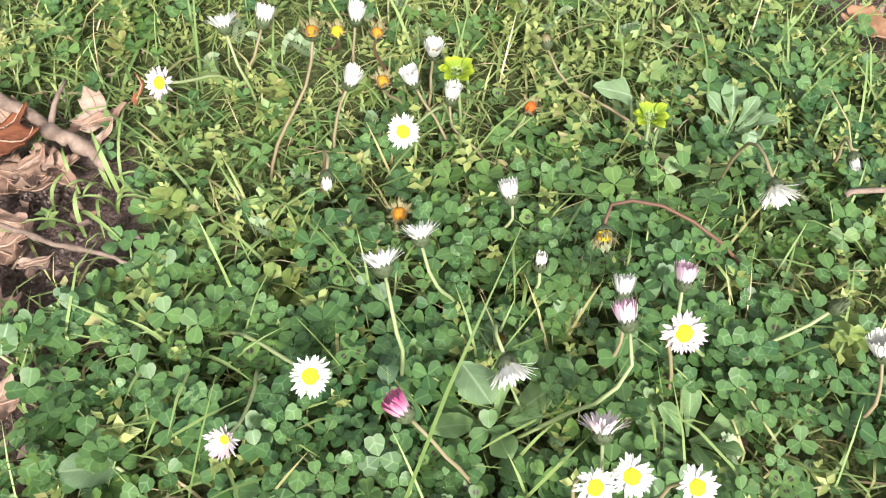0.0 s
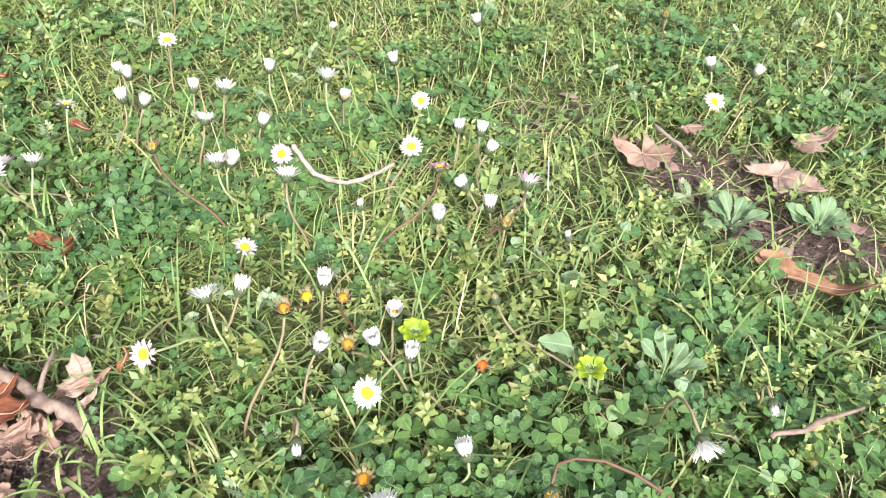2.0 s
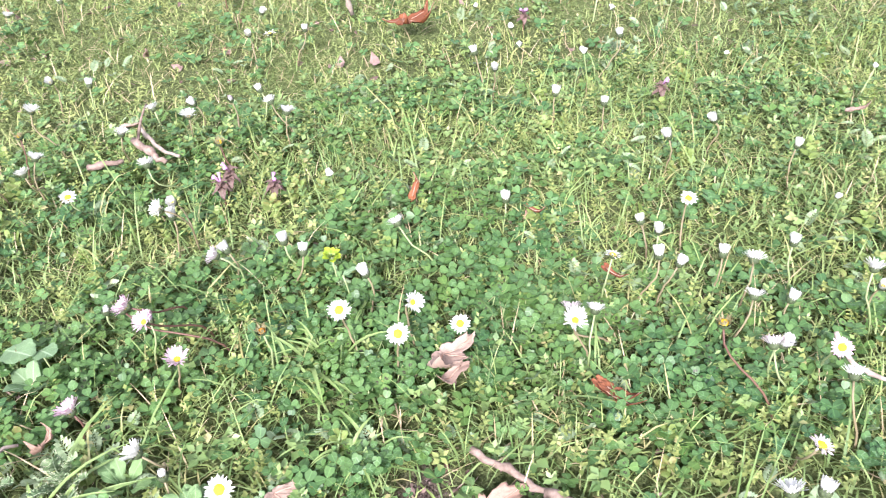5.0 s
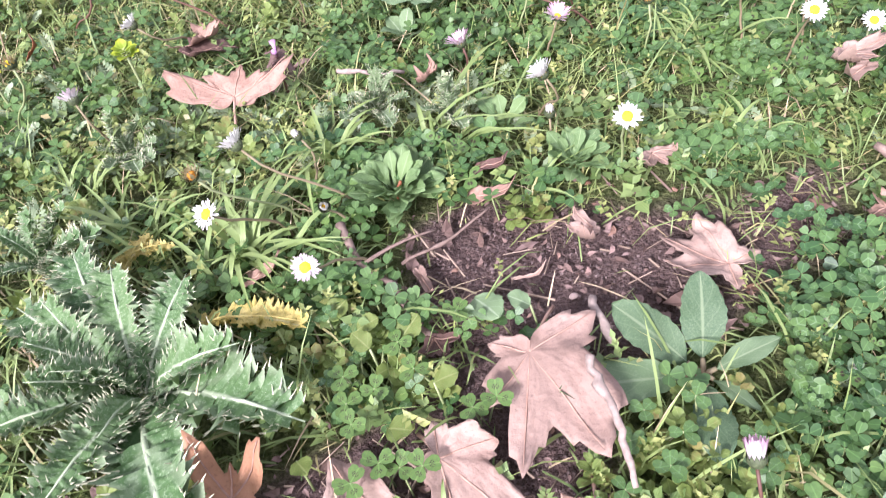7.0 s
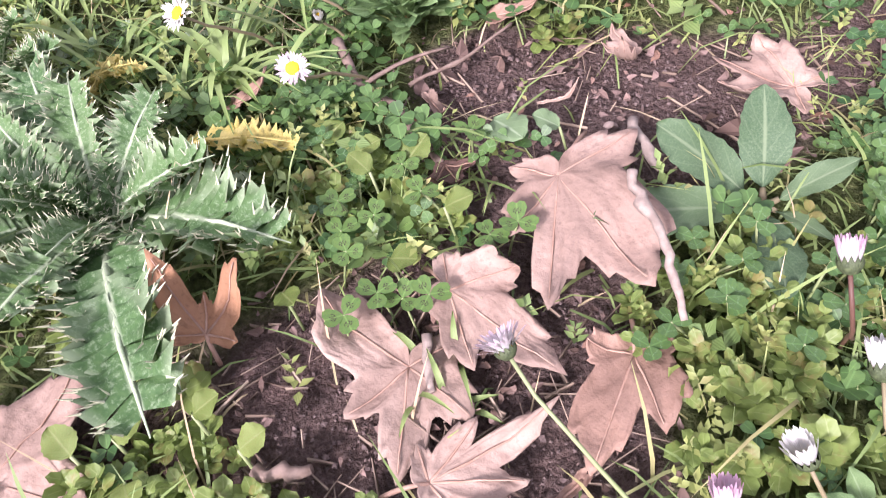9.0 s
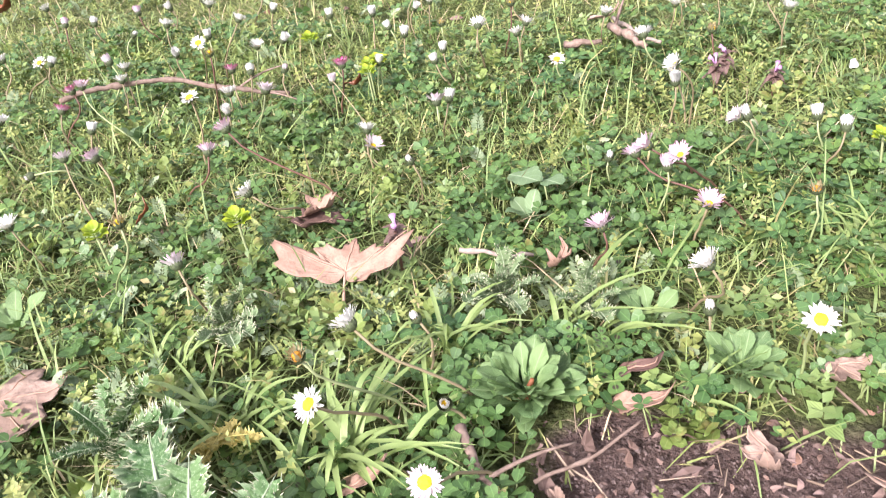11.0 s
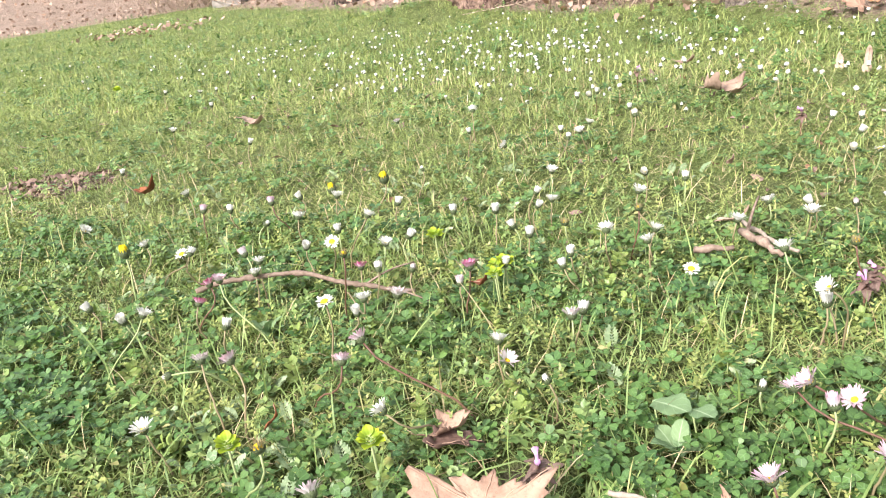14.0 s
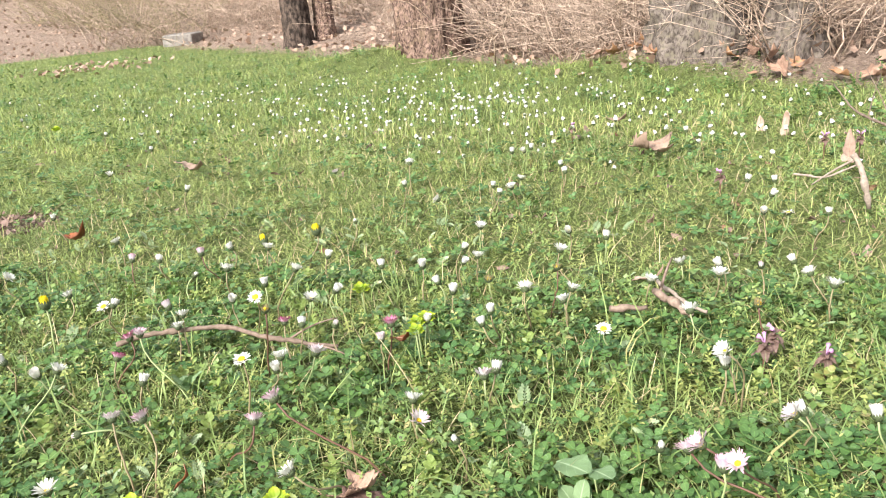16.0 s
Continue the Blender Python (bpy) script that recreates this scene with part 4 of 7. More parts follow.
daisy("closed", "white", -0.520, 0.945, 0.055, -0.05, 0.19)
daisy("cup", "white", -0.480, 0.557, 0.050, -0.29, -0.08)
daisy("closed", "white", -0.717, 0.756, 0.055, -0.05, 0.19)
daisy("closed", "white", -0.452, 1.110, 0.055, 0.24, 0.27)
daisy("closed", "white", -0.353, 1.073, 0.055, -0.05, 0.19)
daisy("closed", "white", -0.292, 1.075, 0.055, -0.05, 0.19)
daisy("closed", "white", -0.254, 1.019, 0.055, 0.14, 0.24)
daisy("bud", "white", -0.632, 1.030, 0.055, -0.05, 0.19)
daisy("closed", "white", -0.237, 1.091, 0.055, -0.05, 0.19)
daisy("cup", "white", -0.221, 1.114, 0.055, 0.14, 0.24)
daisy("seed", "yellow", -0.193, 1.053, 0.045, -0.05, 0.19)
daisy("cup", "white", -0.128, 0.966, 0.070, -0.13, 0.48, -0.126, 0.981)
daisy("closed", "white", -0.226, 0.989, 0.055, -0.05, 0.19)
daisy("closed", "white", -0.165, 0.933, 0.055, -0.24, 0.14)
daisy("closed", "white", -0.168, 0.899, 0.055, -0.05, 0.19)
daisy("seed", "yellow", -0.094, 1.012, 0.080, -0.08, 0.29, -0.106, 1.015)
daisy("cup", "white", -0.102, 1.101, 0.070, -0.10, 0.39)
daisy("cup", "white", -0.072, 0.970, 0.070, -0.03, 0.51)
daisy("cup", "white", -0.078, 0.936, 0.070, -0.05, 0.19, -0.081, 0.992)
daisy("open", "white", -0.031, 0.905, 0.050, 0.08, -0.29)
daisy("cup", "white", 0.018, 1.022, 0.060, -0.46, 0.19)
daisy("cup", "white", 0.055, 1.071, 0.065, -0.10, 0.39, 0.042, 1.113)
daisy("cup", "white", 0.100, 1.045, 0.060, -0.08, 0.29, 0.095, 1.061)
daisy("closed", "white", 0.104, 1.091, 0.055, -0.08, 0.29)
daisy("cup", "white", 0.061, 0.916, 0.070, -0.42, 0.41, 0.099, 0.950)
daisy("cup", "white", 0.088, 0.796, 0.085, -0.10, 0.39, 0.108, 0.830)
daisy("seed", "yellow", 0.138, 0.981, 0.050, -0.05, 0.19)
daisy("bud", "blush", 0.153, 1.089, 0.055, -0.05, 0.19)
daisy("closed", "white", 0.193, 1.105, 0.055, -0.08, 0.29)
daisy("cup", "white", 0.206, 1.064, 0.055, 0.02, 0.32)
daisy("cup", "white", 0.225, 1.028, 0.055, 0.12, 0.34)
daisy("cup", "blush", -0.134, 0.755, 0.070, -0.10, 0.39, -0.143, 0.792)
daisy("bud", "white", -0.144, 0.676, 0.050, -0.53, 0.06, -0.139, 0.680)
daisy("cup", "pink", 0.062, 0.674, 0.065, -1.02, -0.06, 0.106, 0.721)
daisy("cup", "pink", 0.085, 0.631, 0.080, -0.38, -0.52, 0.128, 0.685)
daisy("cup", "blush", 0.140, 0.735, 0.060, -1.02, -0.06)
daisy("bud", "white", 0.030, 0.709, 0.035, -0.03, 0.10)
daisy("cup", "white", -0.873, 1.170, 0.055, -0.08, 0.29)
daisy("cup", "white", -0.562, 1.131, 0.060, 0.12, 0.34)
daisy("bud", "lemon", -0.587, 1.165, 0.060, -0.03, 0.10)
daisy("bud", "lemon", -0.515, 1.212, 0.060, -0.03, 0.10)
daisy("closed", "white", -0.635, 1.144, 0.055, -0.03, 0.10)
daisy("cup", "white", -0.245, 1.243, 0.055, -0.08, 0.29)
daisy("closed", "white", -0.103, 1.223, 0.055, -0.05, 0.19)
daisy("closed", "white", -0.046, 1.195, 0.055, 0.14, 0.24)
daisy("closed", "white", -0.251, 1.148, 0.055, -0.05, 0.19)
daisy("cup", "white", -0.357, 1.398, 0.055, -0.05, 0.19)
daisy("closed", "white", -0.454, 1.502, 0.055, -0.05, 0.19)
daisy("cup", "white", -0.235, 1.468, 0.055, -0.08, 0.29)
daisy("closed", "white", -0.251, 1.432, 0.055, -0.05, 0.19)
daisy("closed", "white", -0.273, 1.482, 0.055, -0.05, 0.19)
daisy("cup", "white", -0.228, 1.530, 0.055, 0.14, 0.24)
daisy("closed", "white", -0.148, 1.572, 0.055, -0.05, 0.19)
daisy("closed", "white", -0.163, 1.631, 0.055, -0.05, 0.19)
daisy("open", "white", 0.214, 1.302, 0.055, -0.05, 0.19)
daisy("closed", "white", 0.269, 1.301, 0.055, -0.05, 0.19)
daisy("closed", "white", 0.181, 1.309, 0.055, -0.05, 0.19)
daisy("closed", "white", 0.203, 1.400, 0.055, -0.05, 0.19)
daisy("closed", "white", 0.175, 1.490, 0.055, -0.05, 0.19)
daisy("closed", "white", 0.218, 1.483, 0.055, -0.05, 0.19)
daisy("cup", "white", -0.478, 1.615, 0.070, -0.05, 0.19)
daisy("cup", "blush", -0.648, 1.613, 0.055, -0.05, 0.19)
daisy("cup", "white", -1.253, 1.642, 0.055, -0.05, 0.19)
daisy("closed", "white", -0.946, 1.497, 0.055, -0.05, 0.19)
daisy("bud", "white", -0.471, 1.275, 0.055, -0.05, 0.19)
daisy("closed", "white", -1.125, 1.305, 0.055, -0.05, 0.19)
daisy("closed", "white", -0.247, 1.785, 0.055, -0.05, 0.19)
daisy("closed", "white", -0.258, 1.760, 0.055, -0.05, 0.19)
daisy("closed", "white", -0.285, 1.753, 0.055, -0.05, 0.19)
daisy("closed", "white", -2.339, 2.527, 0.055, -0.05, 0.19)
daisy("cup", "white", -1.518, 2.136, 0.055, -0.05, 0.19)
daisy("closed", "white", -1.468, 2.151, 0.055, -0.05, 0.19)
daisy("closed", "white", -1.327, 1.915, 0.055, -0.05, 0.19)
daisy("closed", "white", -1.620, 2.456, 0.055, -0.05, 0.19)
daisy("closed", "white", 0.087, 1.909, 0.055, -0.05, 0.19)
daisy("closed", "white", -1.670, 2.161, 0.055, -0.05, 0.19)



def build_drift():
    """The far drift of daisies, too many and too small to tell apart."""
    petals, discs, stems = Pile(), Pile(), Pile()
    r = np.random.default_rng(77)
    spots = [(-0.85, 2.62, 0.34, 0.22, 95), (-0.45, 2.40, 0.25, 0.14, 60), (-1.75, 2.95, 0.28, 0.2, 40), (-0.1, 2.65, 0.25, 0.2, 35), (-0.9, 3.2, 0.5, 0.2, 35), (-1.1, 2.3, 0.5, 0.25, 25), (-2.9, 2.9, 0.5, 0.4, 20), (0.35, 2.3, 0.2, 0.2, 15), (-0.3, 2.12, 0.35, 0.18, 75), (-0.78, 2.22, 0.3, 0.14, 40), (0.15, 1.98, 0.28, 0.15, 30), (1.0, 1.2, 0.25, 0.25, 18), (0.6, 1.5, 0.3, 0.3, 18)]
    simple = dome(0.0050, 0.0092, 4, 8, -0.002, 0.2)
    under = dome(0.0042, -0.0045, 2, 8, -0.0018)
    for cx, cy, sx, sy, n in spots:
        x, y = r.normal(cx, sx, n), r.normal(cy, sy, n)
        k = edge(x, y) < -0.15
        x, y = x[k], y[k]
        h = r.uniform(0.035, 0.075, len(x))
        z = lie(x, y)
        places = np.stack([x, y, z + h], 1)
        tt = turns(r.uniform(0, 6.28, len(x)), r.normal(0.2, 0.75, len(x)), r.normal(0, 0.6, len(x)), r.uniform(0.6, 1.0, len(x)))
        petals.many(simple.v[0], simple.t[0], simple.uv[0], tt, places)
        discs.many(under.v[0], under.t[0], under.uv[0], tt, places)
        stalks(stems, np.stack([x + r.normal(0, 0.012, len(x)), y + r.normal(0, 0.012, len(x)), z], 1), places, 0.0010)
    root = tagged(new("daisy_drift", petals.mesh("daisy_drift", WHITE)), "distant drift of small white daisies in the lawn", "flowers", kind="stuff")
    part("calyx_mass", discs.mesh("calyx_mass", CALYX), root)
    part("stem_mass", stems.mesh("stem_mass", STEM_GREEN), root)


build_drift()

# ---- fallen leaves ----
DEAD = mat_dead("pale fallen leaf", (0.37, 0.262, 0.210), (0.225, 0.148, 0.113), (0.43, 0.318, 0.257))
DEAD_RED = mat_dead("red-brown fallen leaf", (0.24, 0.075, 0.03), (0.14, 0.045, 0.022), (0.28, 0.11, 0.05))
DEAD_TAN = mat_dead("tan fallen leaf", (0.34, 0.215, 0.16), (0.21, 0.125, 0.09), (0.38, 0.255, 0.195))
DEAD_ORANGE = mat_dead("orange-brown fallen leaf", (0.36, 0.19, 0.105), (0.24, 0.125, 0.07), (0.42, 0.24, 0.14))
DEAD_DARK = mat_dead("dark fallen leaf", (0.14, 0.082, 0.066), (0.075, 0.045, 0.037), (0.17, 0.105, 0.088))
VEIN = mat_plain("leaf veins", (0.36, 0.22, 0.16), (0.44, 0.30, 0.23), 200.0)
TWIG = mat_plain("twig bark", (0.15, 0.105, 0.082), (0.29, 0.215, 0.175), 160.0, 0.8)
TWIG_GREY = mat_plain("grey twig bark", (0.24, 0.19, 0.16), (0.40, 0.33, 0.28), 180.0, 0.8)
TWIG_DARK = mat_plain("wet root bark", (0.07, 0.052, 0.048), (0.14, 0.105, 0.10), 200.0, 0.75)


def lobe_rim(dirs):
    """The outline of a toothed, lobed leaf: angles and reaches to interpolate between."""
    dirs = sorted(dirs)
    out = [(-180, 0.06), (180, 0.06)]
    for k, (d, l) in enumerate(dirs):
        l = l - 0.16
        out.append((d, l))
        for way, other in ((-1, dirs[k - 1] if k else None), (1, dirs[k + 1] if k + 1 < len(dirs) else None)):
            gap = abs(other[0] - d) / 2 if other else min(30.0, 176 - abs(d))
            for at, reach in ((0.16, 0.90), (0.40, 0.74), (0.48, 0.84), (0.74, 0.64)):
                out.append((d + way * gap * at, l * reach))
            if way > 0 or not other:
                low = 0.5 * (l + (other[1] - 0.16 if other else 0.2)) * 0.58
                out.append((d + way * gap, max(low, 0.12)))
    return np.array(sorted(out)).T


def lobed(spokes, rings, seed, lobes, dirs=None):
    """A lobed leaf: tip towards +y, stalk at the origin, about 1 long; verts, tris, uv, and the lobes' directions."""
    r = np.random.default_rng(seed)
    if dirs is None:
        dirs = {5: [(0, 1.0), (54, 0.92), (-54, 0.92), (112, 0.60), (-112, 0.60)], 3: [(0, 0.85), (58, 1.0), (-58, 1.0)], 2: [(0, 0.50), (60, 1.0), (-60, 1.0)], 1: [(0, 1.0)]}[lobes]
        dirs = [(a + r.normal(0, 5), l * r.uniform(0.84, 1.1)) for a, l in dirs]
    centre = np.array([0, 0.16])
    rim_a, rim_l = lobe_rim(dirs)
    verts, uv = [(*centre, 0)], [(0.5, 0.15)]
    for i in range(1, rings + 1):
        for j in range(spokes):
            a = -180 + 360 * j / spokes
            if lobes == 1:
                gap = (a - dirs[0][0] + 180) % 360 - 180
                reach = max(0.20, 0.84 * math.exp(-abs(gap / 30) ** 1.22)) * (1 + 0.25 * (abs((j * 17 / spokes) % 1 - 0.5) - 0.25))
                if abs(a) > 150:
                    reach *= 0.45 + 0.5 * (180 - abs(a)) / 30
            else:
                reach = float(np.interp(a, rim_a, rim_l)) * (1 + r.normal(0, 0.012))
            q = reach * (i / rings) ** 0.9
            x, y = centre + q * np.array([math.sin(radians(a)), math.cos(radians(a))])
            ridge = min(abs((a - d + 180) % 360 - 180) for d, _ in dirs)
            z = -0.030 * math.cos(radians(min(ridge, 45) * 4)) * (i / rings)
            verts.append((x, y, z))
            uv.append((0.5 + x / 1.6, y))
    tris = [(0, 1 + (j + 1) % spokes, 1 + j) for j in range(spokes)]
    for i in range(rings - 1):
        for j in range(spokes):
            a, b = 1 + i * spokes + j, 1 + i * spokes + (j + 1) % spokes
            tris += [(a, b, b + spokes), (a, b + spokes, a + spokes)]
    return np.array(verts), np.array(tris), np.array(uv), centre, dirs


def fallen_leaf(words, bx, by, bz, tx, ty, tz, broad=0.9, curl=0.5, mat=DEAD, lobes=5, seed=1, stalk=0.5, side=0.0, dirs=None, roll=None, crease=0.0):
    """A dry leaf with its stalk end at b and its tip at t. curl: how far its rims roll up; side: its tilt to one side, in degrees; roll: where and how tightly one side rolls over; crease: the fold along its rib."""
    spokes = 96 if lobes > 1 else 72
    v, tris, uv, centre, dirs = lobed(spokes, 7, seed, lobes, dirs)
    r = np.random.default_rng(seed + 50)
    b, t = np.array((bx, by, bz)), np.array((tx, ty, tz))
    long = np.linalg.norm(t - b)
    ph = r.uniform(0, 6.28, 4)

    def bent(p):
        p = np.array(p, float)
        x, y = p[:, 0].copy(), p[:, 1].copy()
        far = np.hypot(x, y - 0.16)
        p[:, 2] += curl * (0.55 * x * x + 0.30 * (y - 0.2) ** 2 * np.sign(r_sign)) + 0.035 * np.sin(7 * x + ph[0]) * np.sin(6 * y + ph[1]) + 0.018 * np.sin(17 * x + ph[2]) * np.cos(15 * y + ph[3]) * far
        lift = np.clip(far - 0.55, 0, 1) * curl * 1.6
        p[:, 0] -= np.sign(x) * lift * np.abs(x) * 0.8
        p[:, 2] += lift * 0.7 + crease * np.abs(x)
        p[:, 2] += 0.030 * np.sin(11 * x + 5 * y + ph[1]) * np.sin(9 * y - 4 * x + ph[2]) * np.clip(far * 2, 0, 1) + 0.012 * np.sin(31 * x + ph[3]) * np.sin(27 * y + ph[0])
        if roll:
            at, wide = abs(roll[0]), roll[1]
            way = 1 if roll[0] > 0 else -1
            over = np.clip(p[:, 0] * way - at, 0, None)
            turn = over / wide
            p[:, 0] = np.where(over > 0, way * (at + wide * np.sin(turn)), p[:, 0])
            p[:, 2] += np.where(over > 0, wide * (1 - np.cos(turn)), 0)
        return p

    r_sign = 1 if r.uniform() < 0.7 else -1
    root = thing("fallen_leaf", bx, by, bz, words, "leaf", "fallen leaves")
    if lobes > 1 or mat is not DEAD_RED:
        CLEARED.append(((bx + tx) / 2, (by + ty) / 2, 0.42 * long * max(broad, 0.8)))
    ahead = (t - b) / long
    right = np.cross(ahead, (0, 0, 1.0))
    right /= np.linalg.norm(right)
    up = np.cross(right, ahead)
    c, s = math.cos(radians(side)), math.sin(radians(side))
    right, up = right * c + up * s, up * c - right * s
    frame_of = np.stack([right * broad, ahead, up], 1) * long
    # the blade, with a top and an underside joined round its rim
    top = bent(v) @ frame_of.T
    low = top - up * 0.0006
    n = len(v)
    rim = np.arange(n - spokes, n)
    skirt = []
    for j in range(spokes):
        a, d = rim[j], rim[(j + 1) % spokes]
        skirt += [(a, d, d + n), (a, d + n, a + n)]
    pile = Pile().add(np.concatenate([top, low]), np.concatenate([tris, tris[:, ::-1] + n, skirt]), np.concatenate([uv, uv]))
    part("blade", pile.mesh("blade", mat), root)
    # veins along the lobes
    for a, l in dirs:
        s0 = np.linspace(0.0, 0.9, 7)[:, None] * (l - 0.16)
        way = np.array([math.sin(radians(a)), math.cos(radians(a))])
        p = np.concatenate([centre + s0 * way, np.full((7, 1), -0.012)], 1)
        vein = tube(Pile(), bent(p) @ frame_of.T + up * 0.0004, np.linspace(0.0008, 0.0003, 7), 4)
        part("vein", vein.mesh("vein", VEIN if mat is not DEAD_DARK else DEAD_TAN), root)
    if stalk > 0:
        p0 = (bent([(0, 0.16, 0)]) @ frame_of.T)[0]
        back = p0 - (ahead * np.array([1, 1, 0.2]) + right * r.normal(0, 0.25)) * stalk * long
        back[2] = height(bx + back[0], by + back[1]) - bz + 0.006
        part("stalk", tube(Pile(), bow(p0, back, 0.0, 7, 0.004), np.linspace(0.0010, 0.0014, 7), 5).mesh("stalk", VEIN), root)
    return root


def plane_leaf(words, cx, cy, cz, tips, rise, curl, mat, seed, stalk=0.4, side=0.0, roll=None, crease=0.0):
    """A plane leaf whose lobes spread from its centre c towards the tips, places of the plan; the first tip is its axis and ends at height rise."""
    ax, ay = tips[0][0] - cx, tips[0][1] - cy
    run = math.hypot(ax, ay)
    dirs = []
    for tx, ty in tips:
        u, w = ((tx - cx) * ay - (ty - cy) * ax) / run, ((tx - cx) * ax + (ty - cy) * ay) / run
        dirs.append((math.degrees(math.atan2(u, w)), 0.16 + 0.84 * math.hypot(u, w) / run))
    k = 0.16 / 0.84
    return fallen_leaf(words, cx - k * ax, cy - k * ay, cz, tips[0][0], tips[0][1], rise, 1.0, curl, mat, 5, seed, stalk, side, dirs, roll, crease)


PALE = "large pale tan dry plane leaf lying on the ground"
CURLED = "curled pinkish-brown dry leaf lying on the soil"
fallen_leaf("pinkish dry leaf under a stick in the litter", 0.321, 0.428, 0.012, 0.379, 0.405, 0.018, 0.8, 0.5, DEAD_TAN, 5, 70, 0.0)
fallen_leaf("brown dry leaf under a stick in the litter", 0.382, 0.393, 0.012, 0.423, 0.378, 0.020, 0.7, 0.7, DEAD_TAN, 3, 71, 0.0)
fallen_leaf("curled red-brown leaf at the litter's edge", 0.427, 0.370, 0.012, 0.466, 0.359, 0.025, 0.6, 0.9, DEAD_TAN, 1, 72, 0.0)
fallen_leaf("pale torn leaf in the litter", 0.394, 0.354, 0.014, 0.416, 0.325, 0.016, 0.7, 0.6, DEAD, 3, 73, 0.0)
fallen_leaf("pinkish leaf in the litter", 0.385, 0.358, 0.014, 0.412, 0.326, 0.016, 0.8, 0.5, DEAD_TAN, 5, 74, 0.0)
for k, (x, y, a, long) in enumerate([(0.352, 0.372, 0.4, 0.045), (0.340, 0.340, 2.2, 0.040), (0.366, 0.310, 5.2, 0.038), (0.392, 0.318, 3.6, 0.034), (0.330, 0.300, 1.0, 0.040), (0.404, 0.350, 4.4, 0.030), (0.350, 0.262, 0.2, 0.034), (0.322, 0.250, 2.8, 0.036), (0.342, 0.215, 5.8, 0.030)]):
    fallen_leaf("torn pinkish-brown dry leaf in the litter", x, y, 0.010, x + long * math.cos(a), y + long * math.sin(a), 0.014 + 0.004 * (k % 3), 0.8, 0.6, (DEAD_TAN, DEAD, DEAD_TAN)[k % 3], (3, 1, 5)[k % 3], 240 + k, 0.0)
REDDISH = "small red-brown dry leaf caught in the clover"
plane_leaf("large pinkish-tan plane leaf propped up in the weeds", -0.167, 0.538, 0.026, [(-0.163, 0.564), (-0.236, 0.562), (-0.110, 0.566), (-0.196, 0.556), (-0.138, 0.556)], 0.044, 0.12, DEAD_TAN, 11, 1.1, 0, None, -0.06)
plane_leaf(PALE, 0.086, 0.290, 0.030, [(0.083, 0.210), (0.134, 0.222), (0.126, 0.318), (0.062, 0.252), (0.060, 0.296)], 0.018, 0.2, DEAD, 13, 0.5)
plane_leaf("curled pale dry leaf with one edge rolled over", 0.036, 0.222, 0.022, [(0.092, 0.182), (0.074, 0.236), (0.052, 0.180), (0.030, 0.246)], 0.018, 0.3, DEAD, 14, 0.3, 0, (-0.20, 0.11), 0.1)
plane_leaf("broad pale tan dry plane leaf lying on the soil", 0.020, 0.186, 0.012, [(0.022, 0.130), (-0.036, 0.218), (-0.006, 0.158), (0.054, 0.160), (0.050, 0.205)], 0.012, 0.35, DEAD, 15, 0.0)
plane_leaf("orange-brown dry leaf with two upright lobes beside the thistle", -0.079, 0.194, 0.016, [(-0.081, 0.212), (-0.110, 0.226), (-0.053, 0.228), (-0.062, 0.192), (-0.097, 0.192)], 0.028, 0.25, DEAD_ORANGE, 16, 0.4, 0, None, 0.12)
plane_leaf("big pale dry plane leaf lying flat beside the thistle", -0.160, 0.118, 0.013, [(-0.132, 0.176), (-0.104, 0.108), (-0.196, 0.160), (-0.150, 0.070), (-0.212, 0.110)], 0.018, 0.15, DEAD, 17, 0.0)
plane_leaf(CURLED, 0.036, 0.132, 0.012, [(0.090, 0.166), (0.052, 0.116), (0.080, 0.136), (0.056, 0.162), (0.028, 0.150)], 0.016, 0.5, DEAD, 19, 0.3)
plane_leaf("brown dry leaf curling at the edge of the weeds", 0.122, 0.196, 0.016, [(0.102, 0.138), (0.094, 0.198), (0.134, 0.160), (0.140, 0.212)], 0.016, 0.7, DEAD_TAN, 20, 0.3, 0, (0.14, 0.14))
plane_leaf("dull brown crumpled dry leaf behind a pale plane leaf", -0.226, 0.630, 0.022, [(-0.200, 0.636), (-0.258, 0.622), (-0.238, 0.650), (-0.216, 0.608)], 0.034, 0.5, DEAD_TAN, 12, 0.0, 10, None, 0.2)
plane_leaf("dull brown curled dry leaf behind a pale plane leaf", -0.208, 0.618, 0.022, [(-0.236, 0.600), (-0.190, 0.632), (-0.196, 0.600)], 0.030, 0.7, DEAD_DARK, 88, 0.0, -15)
fallen_leaf("crumpled dry leaf under a flower stem", 0.102, 0.142, 0.012, 0.085, 0.121, 0.015, 0.6, 1.2, DEAD_TAN, 1, 21, 0.0)
fallen_leaf("pale weathered leaf lying on bare soil", 0.229, 0.371, 0.008, 0.168, 0.403, 0.012, 0.7, 0.35, DEAD, 5, 22, 0.0)
fallen_leaf("small torn pale leaf on bare soil", 0.134, 0.407, 0.010, 0.104, 0.399, 0.014, 0.9, 0.9, DEAD, 3, 23, 0.0)
fallen_leaf("folded brown leaf at the edge of bare soil", 0.039, 0.430, 0.014, 0.081, 0.431, 0.030, 0.9, 0.7, DEAD_TAN, 1, 24, 0.0)
fallen_leaf("dark folded leaf at the edge of bare soil", 0.042, 0.452, 0.020, 0.072, 0.450, 0.045, 0.8, 0.9, DEAD_DARK, 1, 25, 0.0)
fallen_leaf("crumpled pinkish leaf in the clover", 0.328, 0.578, 0.035, 0.358, 0.545, 0.038, 1.0, 0.8, DEAD, 3, 26, 0.0)
